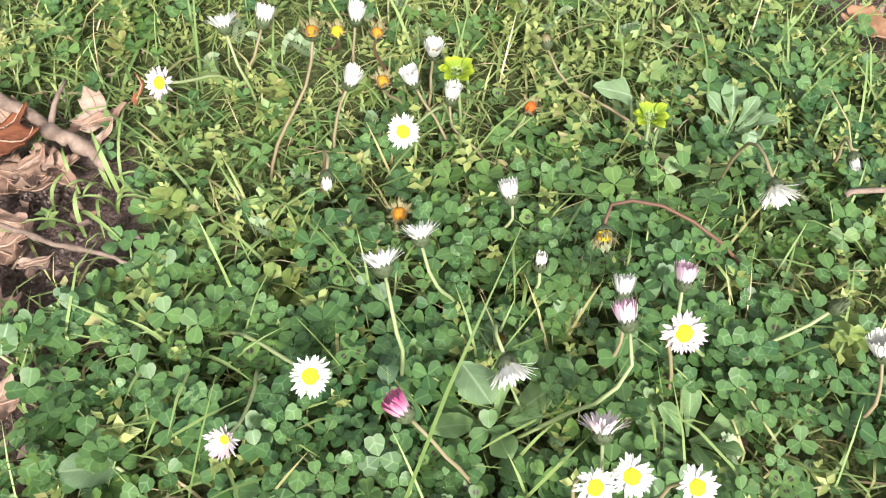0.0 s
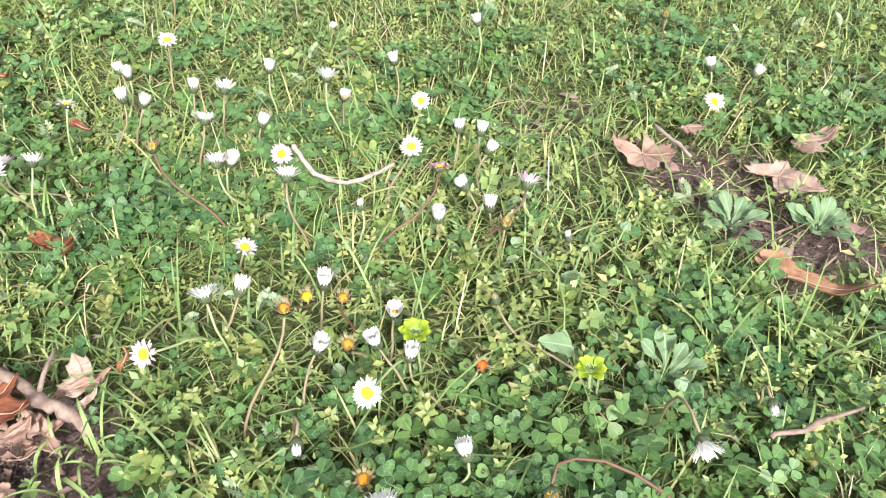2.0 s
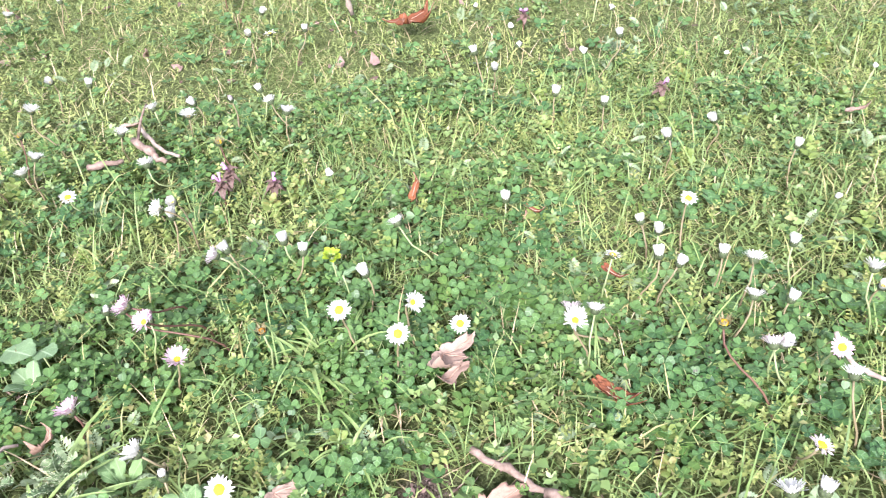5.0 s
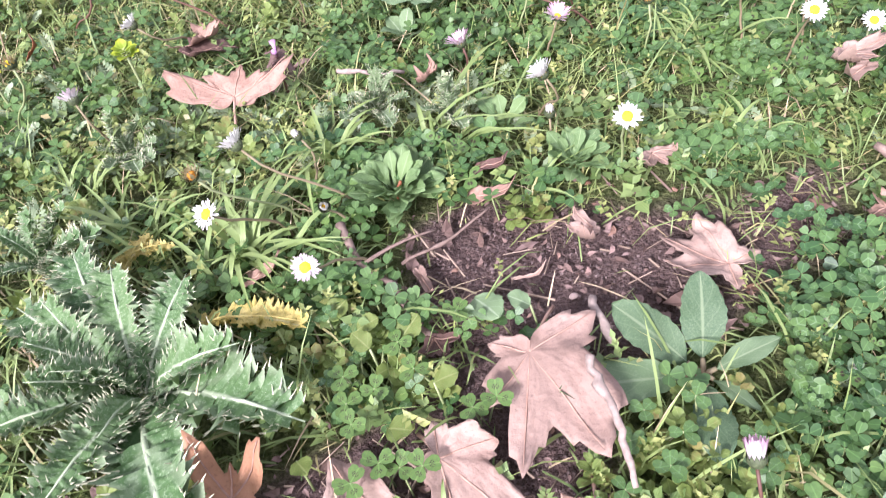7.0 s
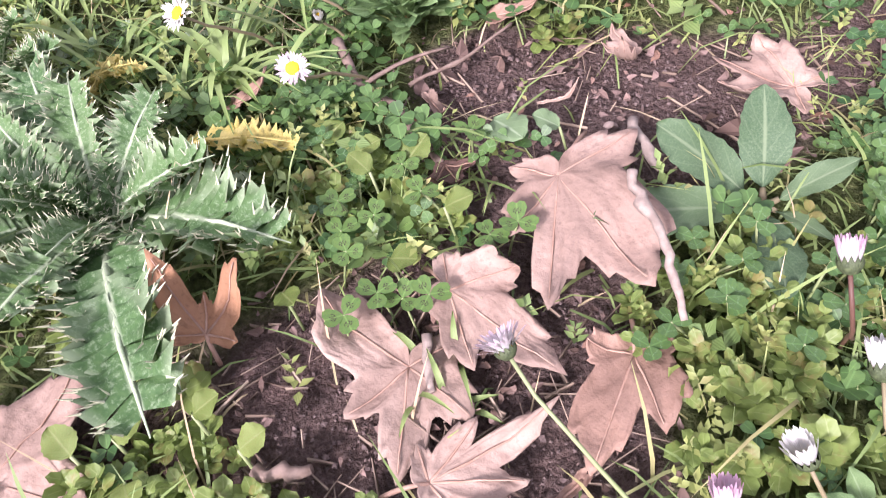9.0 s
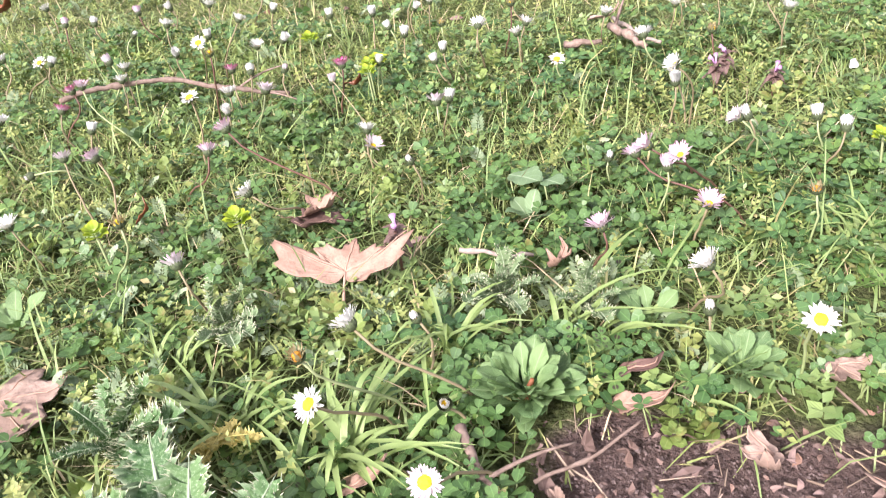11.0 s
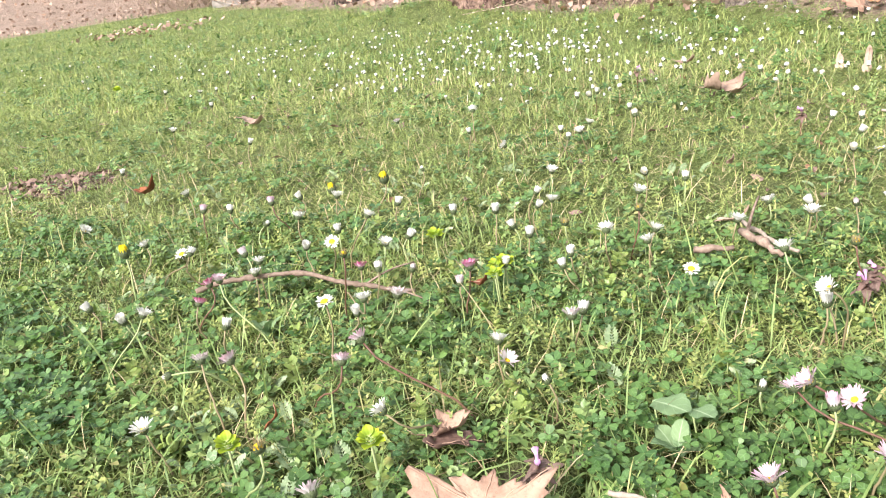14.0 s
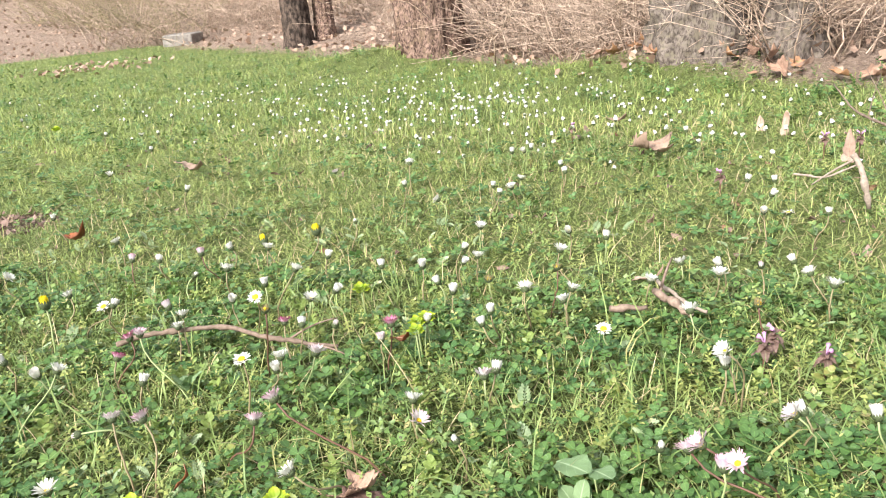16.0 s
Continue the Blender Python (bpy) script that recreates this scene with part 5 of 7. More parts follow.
fallen_leaf("folded pinkish leaf in the clover", 0.350, 0.562, 0.030, 0.321, 0.531, 0.030, 0.9, 1.1, DEAD, 1, 27, 0.0)
fallen_leaf(REDDISH, 0.352, 0.835, 0.020, 0.369, 0.841, 0.050, 0.9, 0.8, DEAD_RED, 1, 28, 0.0)
fallen_leaf(REDDISH, 0.472, 0.776, 0.030, 0.487, 0.746, 0.030, 0.6, 1.2, DEAD_RED, 1, 29, 0.2)
fallen_leaf(REDDISH, 0.452, 0.515, 0.030, 0.476, 0.468, 0.025, 0.6, 1.0, DEAD_RED, 1, 30, 0.0)
fallen_leaf(REDDISH, 0.515, 0.654, 0.030, 0.530, 0.627, 0.025, 0.7, 1.0, DEAD_RED, 1, 31, 0.0)
fallen_leaf("orange-brown dry leaf standing up behind a daisy", 0.469, 0.354, 0.030, 0.482, 0.353, 0.050, 0.9, 0.7, DEAD_RED, 1, 32, 0.0)
fallen_leaf("red-brown curled leaf in the litter", 0.374, 0.379, 0.020, 0.422, 0.336, 0.045, 0.7, 0.3, DEAD_RED, 5, 33, 0.0)
fallen_leaf("pinkish dry leaf flat in the litter", 0.422, 0.340, 0.012, 0.381, 0.355, 0.012, 0.7, 0.4, DEAD_TAN, 5, 34, 0.0)
fallen_leaf("pale dry leaf in the litter", 0.454, 0.366, 0.012, 0.426, 0.378, 0.020, 0.8, 0.6, DEAD, 3, 35, 0.0)
fallen_leaf("pale dry leaf at the edge of the clover", 0.436, 0.352, 0.012, 0.458, 0.353, 0.022, 0.8, 0.6, DEAD, 1, 36, 0.0)
fallen_leaf("pink-brown dry leaf in the litter", 0.405, 0.388, 0.012, 0.378, 0.399, 0.020, 0.8, 0.6, DEAD, 3, 37, 0.0)
fallen_leaf("brown dry leaf on the soil", 0.377, 0.288, 0.012, 0.400, 0.279, 0.015, 0.7, 0.7, DEAD, 1, 38, 0.0)
fallen_leaf(REDDISH, 0.455, 0.508, 0.030, 0.478, 0.473, 0.035, 0.7, 0.8, DEAD_RED, 1, 39, 0.0)
plane_leaf("pale dry plane leaf on trodden soil", 0.955, 0.366, 0.016, [(0.932, 0.336), (0.978, 0.340), (0.934, 0.396), (0.976, 0.386)], 0.016, 0.5, DEAD_TAN, 40, 0.0)
plane_leaf("pale dry plane leaf on trodden soil", 1.040, 0.275, 0.015, [(1.062, 0.238), (1.022, 0.308), (1.066, 0.286), (1.020, 0.258)], 0.018, 0.4, DEAD, 41, 0.0)
fallen_leaf("long orange-tan dry leaf beside trodden soil", 0.930, 0.212, 0.020, 0.957, 0.122, 0.022, 0.55, 0.8, DEAD_ORANGE, 1, 42, 0.0)
fallen_leaf("pale dry leaf on trodden soil", 1.026, 0.379, 0.015, 1.018, 0.351, 0.018, 0.9, 0.6, DEAD, 3, 43, 0.0)
fallen_leaf("pale dry leaf on trodden soil", 1.103, 0.309, 0.015, 1.112, 0.264, 0.018, 0.9, 0.6, DEAD, 3, 44, 0.0)
fallen_leaf("pale dry leaf far out on the path", 1.090, 0.756, 0.015, 1.131, 0.698, 0.018, 0.5, 0.4, DEAD, 1, 45, 0.0)
fallen_leaf("pale round dry leaf in the grass", 0.932, 0.864, 0.030, 0.955, 0.844, 0.045, 0.9, 0.6, DEAD, 1, 46, 0.0)
fallen_leaf("red-brown dry leaf far out in the grass", 0.423, 1.362, 0.030, 0.482, 1.281, 0.040, 0.7, 1.0, DEAD_RED, 5, 47, 0.0)
fallen_leaf("pale dry leaf in a worn patch of grass", -0.005, 1.120, 0.020, 0.040, 1.098, 0.035, 0.7, 0.7, DEAD, 1, 48, 0.0)
fallen_leaf("curled tan dry leaf in the lawn", -1.195, 1.848, 0.030, -1.056, 1.749, 0.030, 0.6, 0.5, DEAD, 1, 49, 0.0)
fallen_leaf("pale curled plane leaf in the lawn", -0.018, 1.903, 0.030, 0.056, 1.838, 0.030, 0.9, 1.0, DEAD, 5, 50, 0.2)
fallen_leaf("pale dry leaf in the lawn", -0.103, 2.219, 0.030, -0.055, 2.149, 0.030, 0.7, 0.8, DEAD, 1, 51, 0.0)
fallen_leaf("pale cream leaf standing in the lawn", 0.258, 2.041, 0.020, 0.263, 2.066, 0.050, 1.3, 0.4, DEAD, 1, 52, 0.0)
fallen_leaf("pale cream leaf standing upright in the lawn", 0.303, 1.984, 0.020, 0.307, 1.994, 0.080, 0.8, 0.4, DEAD, 1, 53, 0.0)
fallen_leaf("pale pink leaf hanging on a bramble stem", 0.372, 1.680, 0.030, 0.391, 1.742, 0.070, 0.9, 0.6, DEAD, 1, 54, 0.0)
fallen_leaf("red-brown dry leaf in the lawn", -1.073, 1.275, 0.030, -0.990, 1.239, 0.035, 0.6, 0.9, DEAD_RED, 1, 55, 0.0)
fallen_leaf("small pinkish dry leaf in the lawn", 0.014, 1.335, 0.030, 0.019, 1.317, 0.050, 0.9, 0.9, DEAD, 1, 56, 0.0)
fallen_leaf("folded pinkish leaf in the weeds", -0.010, 0.566, 0.020, 0.014, 0.561, 0.040, 0.7, 1.2, DEAD_TAN, 3, 57, 0.0)
fallen_leaf("pale dry leaf at the edge of the weeds", -0.393, 0.401, 0.012, -0.323, 0.352, 0.018, 1.0, 0.4, DEAD, 5, 58, 0.0)
fallen_leaf("brown leaf half hidden under grass", -0.114, 0.349, 0.014, -0.080, 0.360, 0.030, 0.8, 0.5, DEAD_TAN, 1, 59, 0.0)
fallen_leaf("pale dry leaf at the edge of bare soil", 0.174, 0.484, 0.012, 0.192, 0.458, 0.015, 0.9, 0.5, DEAD, 3, 60, 0.0)
fallen_leaf("red-brown dry leaf beside a twig in the lawn", -0.286, 0.921, 0.020, -0.259, 0.896, 0.040, 0.9, 0.8, DEAD_RED, 1, 61, 0.0)
fallen_leaf("red-brown dry leaf low in the grass", -0.397, 0.613, 0.020, -0.375, 0.614, 0.040, 0.8, 0.8, DEAD_RED, 1, 62, 0.0)
fallen_leaf("pale purple dry leaf under clover stems", 0.022, 0.311, 0.012, 0.038, 0.289, 0.016, 1.0, 0.6, DEAD_DARK, 3, 63, 0.0)
fallen_leaf("thin pale leaf beside a twig", 0.007, 0.367, 0.012, 0.025, 0.328, 0.018, 0.5, 0.8, DEAD, 1, 64, 0.0)
fallen_leaf("narrow dry pod-like leaf on bare soil", 0.073, 0.358, 0.010, 0.099, 0.361, 0.014, 0.28, 1.2, DEAD, 1, 65, 0.0)


# ---- twigs ----
def twig(words, points, radius, mat, knots=2, seed=1, forks=()):
    """A stick along points of the plan (x, y, z), with knots and side shoots."""
    r = np.random.default_rng(seed)
    p = np.array(points, float)
    origin = p[0].copy()
    p = p - origin
    s = np.linspace(0, len(p) - 1, 6 * (len(p) - 1) + 1)
    line = np.stack([np.interp(s, np.arange(len(p)), p[:, k]) for k in range(3)], 1)
    for _ in range(3):
        line[1:-1] = (line[:-2] + 2 * line[1:-1] + line[2:]) / 4
    line += r.normal(0, radius * 0.22, line.shape) + radius * 0.6 * np.sin(np.linspace(0, 11, len(line)) + seed)[:, None] * np.array([0.3, 0.6, 0.5])
    rad = radius * np.linspace(1.1, 0.75, len(line)) * r.uniform(0.9, 1.12, len(line))
    for k in r.choice(np.arange(2, len(line) - 2), min(knots, len(line) - 4), replace=False):
        rad[k] *= 1.45
    root = thing("twig", *origin, words, "twig", "twigs on the ground")
    part("stick", tube(Pile(), line, rad, 9).mesh("stick", mat), root)
    for at, dx, dy, dz in forks:
        a = line[int(at * (len(line) - 1))]
        part("side_shoot", tube(Pile(), bow(a, a + np.array((dx, dy, dz)), 0.2, 6, 0.004), np.linspace(radius * 0.5, radius * 0.25, 6), 6).mesh("side_shoot", mat), root)
    return root


twig("brown knotted twig lying across the weeds", [(-0.049, 0.388, 0.030), (-0.030, 0.359, 0.024), (-0.003, 0.339, 0.020), (0.022, 0.311, 0.012)], 0.0032, TWIG, 2, 1, [(0.35, 0.05, 0.03, 0.004)])
twig("grey-brown broken stick beside dock leaves", [(0.125, 0.336, 0.020), (0.137, 0.300, 0.022)], 0.0026, TWIG_GREY, 1, 2)
twig("grey-brown stick lying over a dry leaf", [(0.119, 0.275, 0.050), (0.127, 0.251, 0.046), (0.138, 0.229, 0.040), (0.142, 0.206, 0.028)], 0.0024, TWIG_GREY, 2, 3)
twig("dark bent root lying on soil", [(0.030, 0.123, 0.012), (0.053, 0.119, 0.018), (0.065, 0.123, 0.020), (0.070, 0.119, 0.018), (0.064, 0.102, 0.010)], 0.0030, TWIG_DARK, 3, 4)
twig("thick pale stick lying in leaf litter", [(0.381, 0.428, 0.020), (0.410, 0.383, 0.028), (0.427, 0.353, 0.026), (0.440, 0.330, 0.014)], 0.0042, TWIG, 4, 5, [(0.6, 0.02, 0.03, 0.006)])
twig("thin brown twig at the edge of the clover", [(0.368, 0.321, 0.020), (0.392, 0.291, 0.024), (0.417, 0.265, 0.024), (0.431, 0.252, 0.020)], 0.0014, TWIG, 2, 6)
twig("gnarled brown branch lying in the lawn among daisies", [(-0.610, 0.819, 0.050), (-0.579, 0.842, 0.055), (-0.537, 0.862, 0.055), (-0.489, 0.881, 0.050), (-0.429, 0.861, 0.045), (-0.397, 0.870, 0.040), (-0.343, 0.879, 0.030)], 0.0031, TWIG, 5, 7, [(0.82, 0.05, 0.04, 0.012), (0.9, 0.06, -0.01, -0.01)])
twig("broken brown stick in the lawn", [(0.024, 1.050, 0.035), (0.044, 1.016, 0.035), (0.065, 0.994, 0.030)], 0.0045, TWIG, 2, 8, [(0.2, 0.015, 0.05, 0.03)])
twig("short brown stick in the lawn", [(-0.030, 1.006, 0.030), (0.014, 1.003, 0.032)], 0.0035, TWIG, 1, 9)
twig("pale bent stick standing in the lawn", [(0.336, 1.478, 0.100), (0.348, 1.453, 0.070), (0.358, 1.448, 0.012)], 0.0048, TWIG_GREY, 3, 10, [(0.1, -0.06, 0.02, -0.05)])
twig("thin bare bramble stem arching over the lawn", [(0.384, 1.297, 0.160), (0.372, 1.455, 0.150), (0.364, 1.639, 0.140), (0.361, 1.804, 0.160)], 0.0020, TWIG, 3, 11, [(0.5, 0.05, 0.15, 0.05), (0.3, -0.02, 0.12, 0.08)])
twig("thin dry stem lying in the lawn", [(0.263, 1.579, 0.040), (0.315, 1.580, 0.030), (0.375, 1.602, 0.050)], 0.0020, TWIG_GREY, 2, 12)
twig("thin reddish runner at the edge of the clover", [(0.794, 0.093, 0.030), (0.818, 0.082, 0.035), (0.867, 0.075, 0.030)], 0.0016, TWIG, 2, 13)
twig("thin grey twig in the grass", [(0.661, 0.496, 0.050), (0.669, 0.476, 0.030), (0.684, 0.447, 0.030), (0.732, 0.447, 0.035)], 0.0020, TWIG_GREY, 3, 14)
twig("brown twig in the litter by bare soil", [(0.335, 0.477, 0.020), (0.361, 0.446, 0.020), (0.385, 0.426, 0.015)], 0.0030, TWIG, 2, 15)
twig("dry bent stem in a worn patch of grass", [(0.027, 1.093, 0.030), (0.051, 1.030, 0.035), (0.083, 0.996, 0.030)], 0.0026, TWIG_GREY, 2, 16)
twig("pale dry stalk lying in the weeds", [(-0.078, 0.557, 0.040), (-0.049, 0.553, 0.038), (-0.023, 0.565, 0.030)], 0.0018, TWIG_GREY, 1, 17)
twig("thin dry stem beside bare soil", [(-0.002, 0.364, 0.020), (0.029, 0.380, 0.025), (0.056, 0.406, 0.030)], 0.0012, TWIG, 1, 18)
twig("thin twig on trodden soil", [(0.993, 0.389, 0.020), (0.987, 0.336, 0.020)], 0.0018, TWIG_GREY, 1, 19)
twig("dry grey stick among leaf litter", [(0.027, 0.199, 0.015), (0.033, 0.173, 0.015)], 0.0024, TWIG_GREY, 2, 20)
twig("short pale stick beside speedwell", [(-0.042, 0.131, 0.012), (-0.015, 0.133, 0.012)], 0.0030, TWIG, 2, 21)
twig("pale dry stem over the soil", [(0.007, 0.088, 0.010), (0.028, 0.114, 0.014)], 0.0018, TWIG_GREY, 1, 22)


# ---- rosettes and broad leaves ----
THISTLE = mat_leaf("thistle", (0.036, 0.096, 0.028), (0.098, 0.185, 0.062), (0.40, 0.47, 0.32), 0.12, 0.6, (0.25, 0.34, 0.20), 5.0, 0.35)
SPINE = mat_plain("thistle spines", (0.50, 0.52, 0.34), (0.60, 0.61, 0.44), 300.0, 0.5)
DOCK = mat_leaf("dock", (0.06, 0.115, 0.058), (0.125, 0.195, 0.092), (0.21, 0.28, 0.16), 0.15, 0.55, (0.15, 0.215, 0.12))
ROSETTE = mat_leaf("rosette", (0.075, 0.150, 0.055), (0.175, 0.275, 0.105), (0.25, 0.35, 0.17), 0.2, 0.5, (0.21, 0.30, 0.13))
SILVER = mat_leaf("silver", (0.10, 0.18, 0.085), (0.19, 0.28, 0.14), (0.34, 0.44, 0.28), 0.2, 0.55)
YELLOWED = mat_leaf("yellowed", (0.50, 0.41, 0.10), (0.64, 0.54, 0.19), (0.60, 0.56, 0.30), 0.2, 0.6, (0.30, 0.30, 0.09), 5.0)
ROUND = mat_leaf("speedwell", (0.11, 0.175, 0.04), (0.21, 0.28, 0.075), (0.26, 0.32, 0.12), 0.25, 0.5, (0.22, 0.17, 0.06), 12.0)
PURPLE = mat_leaf("nettle tops", (0.11, 0.075, 0.06), (0.20, 0.12, 0.11), (0.22, 0.17, 0.13), 0.2, 0.6)
LILAC = mat_plain("lilac bloom", (0.55, 0.26, 0.55), (0.68, 0.42, 0.68), 400.0, 0.5, 0.2)


def broad_leaf(shape, droop, fold, wave, teeth, seed, cols=4, rows=12):
    """A leaf along +y, 1 long, with its half width given by shape(v)."""
    r = np.random.default_rng(seed)
    verts, uv = [], []
    ph = r.uniform(0, 6.28, 2)
    for i in range(rows + 1):
        v = i / rows
        w = shape(v) * (1 + teeth * (0.5 if i % 2 else -0.5))
        for j in range(-cols, cols + 1):
            u = j / cols
            x = u * w
            z = fold * abs(x) - droop * v * v + wave * math.sin(9 * v + ph[0] + (1.5 if u > 0 else 0)) * u * u + 0.25 * wave * math.sin(23 * v + ph[1]) * abs(u)
            verts.append((x, v, z + 0.12 * v))
            uv.append((0.5 + u / 2, v))
    k = 2 * cols + 1
    tris = []
    for i in range(rows):
        for j in range(k - 1):
            a = i * k + j
            tris += [(a, a + 1, a + k + 1), (a, a + k + 1, a + k)]
    return Pile().add(verts, tris, uv)


def leaf_at(root, name, me, base, tip, broad=1.0, roll=0.0, label=""):
    """Lays a unit leaf mesh from base to tip, in the thing's own space."""
    base, tip = Vector(base), Vector(tip)
    way = tip - base
    long = way.length
    way.normalize()
    right = way.cross(Vector((0, 0, 1))).normalized()
    up = right.cross(way)
    c, s = math.cos(radians(roll)), math.sin(radians(roll))
    right, up = right * c + up * s, up * c - right * s
    m = Matrix.Translation(base) @ Matrix((right, way, up)).transposed().to_4x4() @ Matrix.Diagonal((long * broad, long, long, 1))
    return part(name, me, root, label, m)


SPOON = lambda v: 0.04 + 0.16 * (v / 0.7) ** 2 if v < 0.7 else 0.20 * math.sqrt(max(0.0, 1 - ((v - 0.7) / 0.305) ** 2))
OVAL = lambda v: 0.225 * math.sin(math.pi * v ** 1.05) ** 0.6 if 0 < v < 1 else 0.012
ROUNDED = lambda v: 0.38 * math.sin(math.pi * v ** 0.9) ** 0.6 if 0 < v < 1 else 0.01
HEART = lambda v: 0.40 * (1 - v) ** 0.65 * (0.35 + 0.65 * min(1, v * 6)) if v < 1 else 0.0


def rosette(words, name, x, y, count, long, mat, shape, seed, rise=0.45, broad=1.0, teeth=0.05, centre=None):
    """A low plant whose leaves spread from one root."""
    r = np.random.default_rng(seed)
    g = height(x, y)
    CLEARED.append((x, y, 0.75 * long))
    root = thing(name, x, y, g, words, "plant", "rosette plants")
    meshes = [broad_leaf(shape, r.uniform(0.1, 0.35), r.uniform(0.05, 0.3), 0.05, teeth, seed + k, 3, 9).mesh("leaf", mat) for k in range(3)]
    for k in range(count):
        ang, ring = k * 2.4 + r.normal(0, 0.2), k / count
        size = long * (1.05 - 0.5 * ring) * r.uniform(0.8, 1.15)
        up = radians(r.uniform(4, 16) + 55 * ring * rise)
        base = (0.003 * math.cos(ang), 0.003 * math.sin(ang), 0.006 + 0.010 * ring)
        tip = (size * math.cos(up) * math.cos(ang), size * math.cos(up) * math.sin(ang), base[2] + size * math.sin(up) + 0.010)
        leaf_at(root, "leaf", meshes[k % 3], base, tip, broad * r.uniform(0.85, 1.15), r.normal(0, 10))
    if centre:
        tall = tube(Pile(), [(0, 0, 0.006), (0.002, 0.001, 0.018), (0.004, 0.0, 0.026)], (0.0015, 0.0024, 0.0012), 7).mesh("spent_flower", centre)
        part("spent_flower", tall, root, "dark red dried flower head")
    return root


rosette("dense green rosette of spoon-shaped leaves beside bare soil", "rosette", -0.014, 0.432, 46, 0.038, ROSETTE, SPOON, 1, 0.55, 0.95, 0.08, DEAD_RED)
rosette("low rosette of rounded green leaves at the soil's edge", "rosette", 0.118, 0.470, 26, 0.028, ROSETTE, SPOON, 2, 0.5, 1.05)
rosette("low rosette of grey-green round leaves in the clover", "rosette", -0.036, 0.653, 7, 0.026, SILVER, ROUNDED, 3, 0.3, 0.9)
rosette("rosette of broad green leaves in the weeds", "rosette", 0.212, 0.121, 14, 0.030, ROSETTE, SPOON, 4, 0.4, 1.0)
rosette("rosette of broad green leaves in the weeds", "rosette", 0.179, 0.106, 10, 0.030, ROSETTE, SPOON, 5, 0.35, 1.1)
rosette("small rosette of green leaves by trodden soil", "rosette", 0.955, 0.256, 12, 0.034, SILVER, SPOON, 6, 0.3, 1.1)
rosette("small rosette of grey-green leaves on trodden soil", "rosette", 1.019, 0.213, 12, 0.030, SILVER, SPOON, 16, 0.3, 1.2)
rosette("small rosette of green leaves in the clover", "rosette", 0.552, 0.083, 8, 0.034, ROSETTE, SPOON, 7, 0.4, 1.2)
rosette("small rosette of green leaves in the clover", "rosette", 0.629, 0.029, 8, 0.032, ROSETTE, SPOON, 8, 0.4, 1.2)
rosette("rosette of pale green leaves in the grass", "rosette", 0.786, 0.169, 9, 0.030, SILVER, SPOON, 9, 0.5, 1.1)
rosette("rosette of green leaves in the lawn", "rosette", -0.433, 0.477, 7, 0.035, ROSETTE, OVAL, 12, 0.4, 1.1)
rosette("rosette of green leaves in the lawn", "rosette", -0.499, 0.790, 6, 0.022, SILVER, ROUNDED, 13, 0.4, 1.0)
rosette("rosette of green leaves below a thistle", "rosette", 0.063, 0.511, 10, 0.03, ROSETTE, SPOON, 14, 0.5, 1.2)


def dock(x, y, tips):
    g = height(x, y)
    for tx, ty, *_ in tips:
        CLEARED.append(((x + tx) / 2, (y + ty) / 2, 0.022))
        CLEARED.append((0.3 * x + 0.7 * tx, 0.3 * y + 0.7 * ty, 0.020))
    root = thing("dock", x, y, g, "dock plant with broad dull green leaves on bare soil", "plant", "rosette plants")
    for k, (tx, ty, tz, broad, roll) in enumerate(tips):
        me = broad_leaf(OVAL, 0.16, 0.12, 0.035, 0.06, 300 + k, 4, 16).mesh("leaf", DOCK)
        base = Vector((0.16 * (tx - x), 0.16 * (ty - y), 0.010))
        leaf_at(root, "leaf", me, base, (0.9 * (tx - x), 0.9 * (ty - y), tz - g), broad, roll)
        part("leaf_stalk", tube(Pile(), [(0, 0, -0.002), base * 0.5 + Vector((0, 0, 0.003)), base], (0.0022, 0.002, 0.0015), 6).mesh("leaf_stalk", STEM_PALE), root)


dock(0.192, 0.292, [(0.131, 0.329, .03, 1.15, 8), (0.191, 0.349, .04, 1.2, -6), (0.094, 0.261, .028, 0.85, 5), (0.190, 0.219, .022, 0.95, 0), (0.237, 0.303, .03, 0.8, -10), (0.219, 0.255, .02, 0.7, 6)])


def single_leaf(words, bx, by, tx, ty, tz, mat, shape, broad, seed):
    g = height(bx, by)
    root = thing("broad_leaf", bx, by, g, words, "leaf", "broad leaves in the lawn")
    leaf_at(root, "blade", broad_leaf(shape, 0.12, 0.15, 0.05, 0.08, seed, 4, 12).mesh("blade", mat), (0, 0, tz - 0.006 - g), (tx - bx, ty - by, tz - g), broad)
    part("stalk", tube(Pile(), bow((0.006, -0.006, -0.002), (0, 0, tz - 0.006 - g), 0.3, 4), 0.0009, 5).mesh("stalk", STEM_GREEN), root)


single_leaf("grey-green arrow-shaped leaf in the clover", 0.729, 0.209, 0.708, 0.222, .045, SILVER, HEART, 1.3, 21)
single_leaf("grey-green folded leaf in the clover", 0.547, 0.109, 0.546, 0.083, .045, SILVER, OVAL, 1.6, 22)
single_leaf("dark green veined leaf low in the clover", 0.391, 0.148, 0.369, 0.156, .03, DOCK, ROUNDED, 1.0, 23)
single_leaf("dark green veined leaf low in the clover", 0.448, 0.106, 0.463, 0.092, .03, DOCK, ROUNDED, 1.1, 24)
single_leaf("grey-green round leaf at the soil's edge", 0.360, 0.229, 0.369, 0.241, .03, SILVER, ROUNDED, 1.3, 25)
single_leaf("grey-green round leaf in the lawn", -0.056, 0.680, -0.026, 0.658, .04, SILVER, ROUNDED, 1.1, 26)
single_leaf("grey-green round leaf in the lawn", -0.025, 0.672, -0.007, 0.653, .04, SILVER, ROUNDED, 1.1, 27)
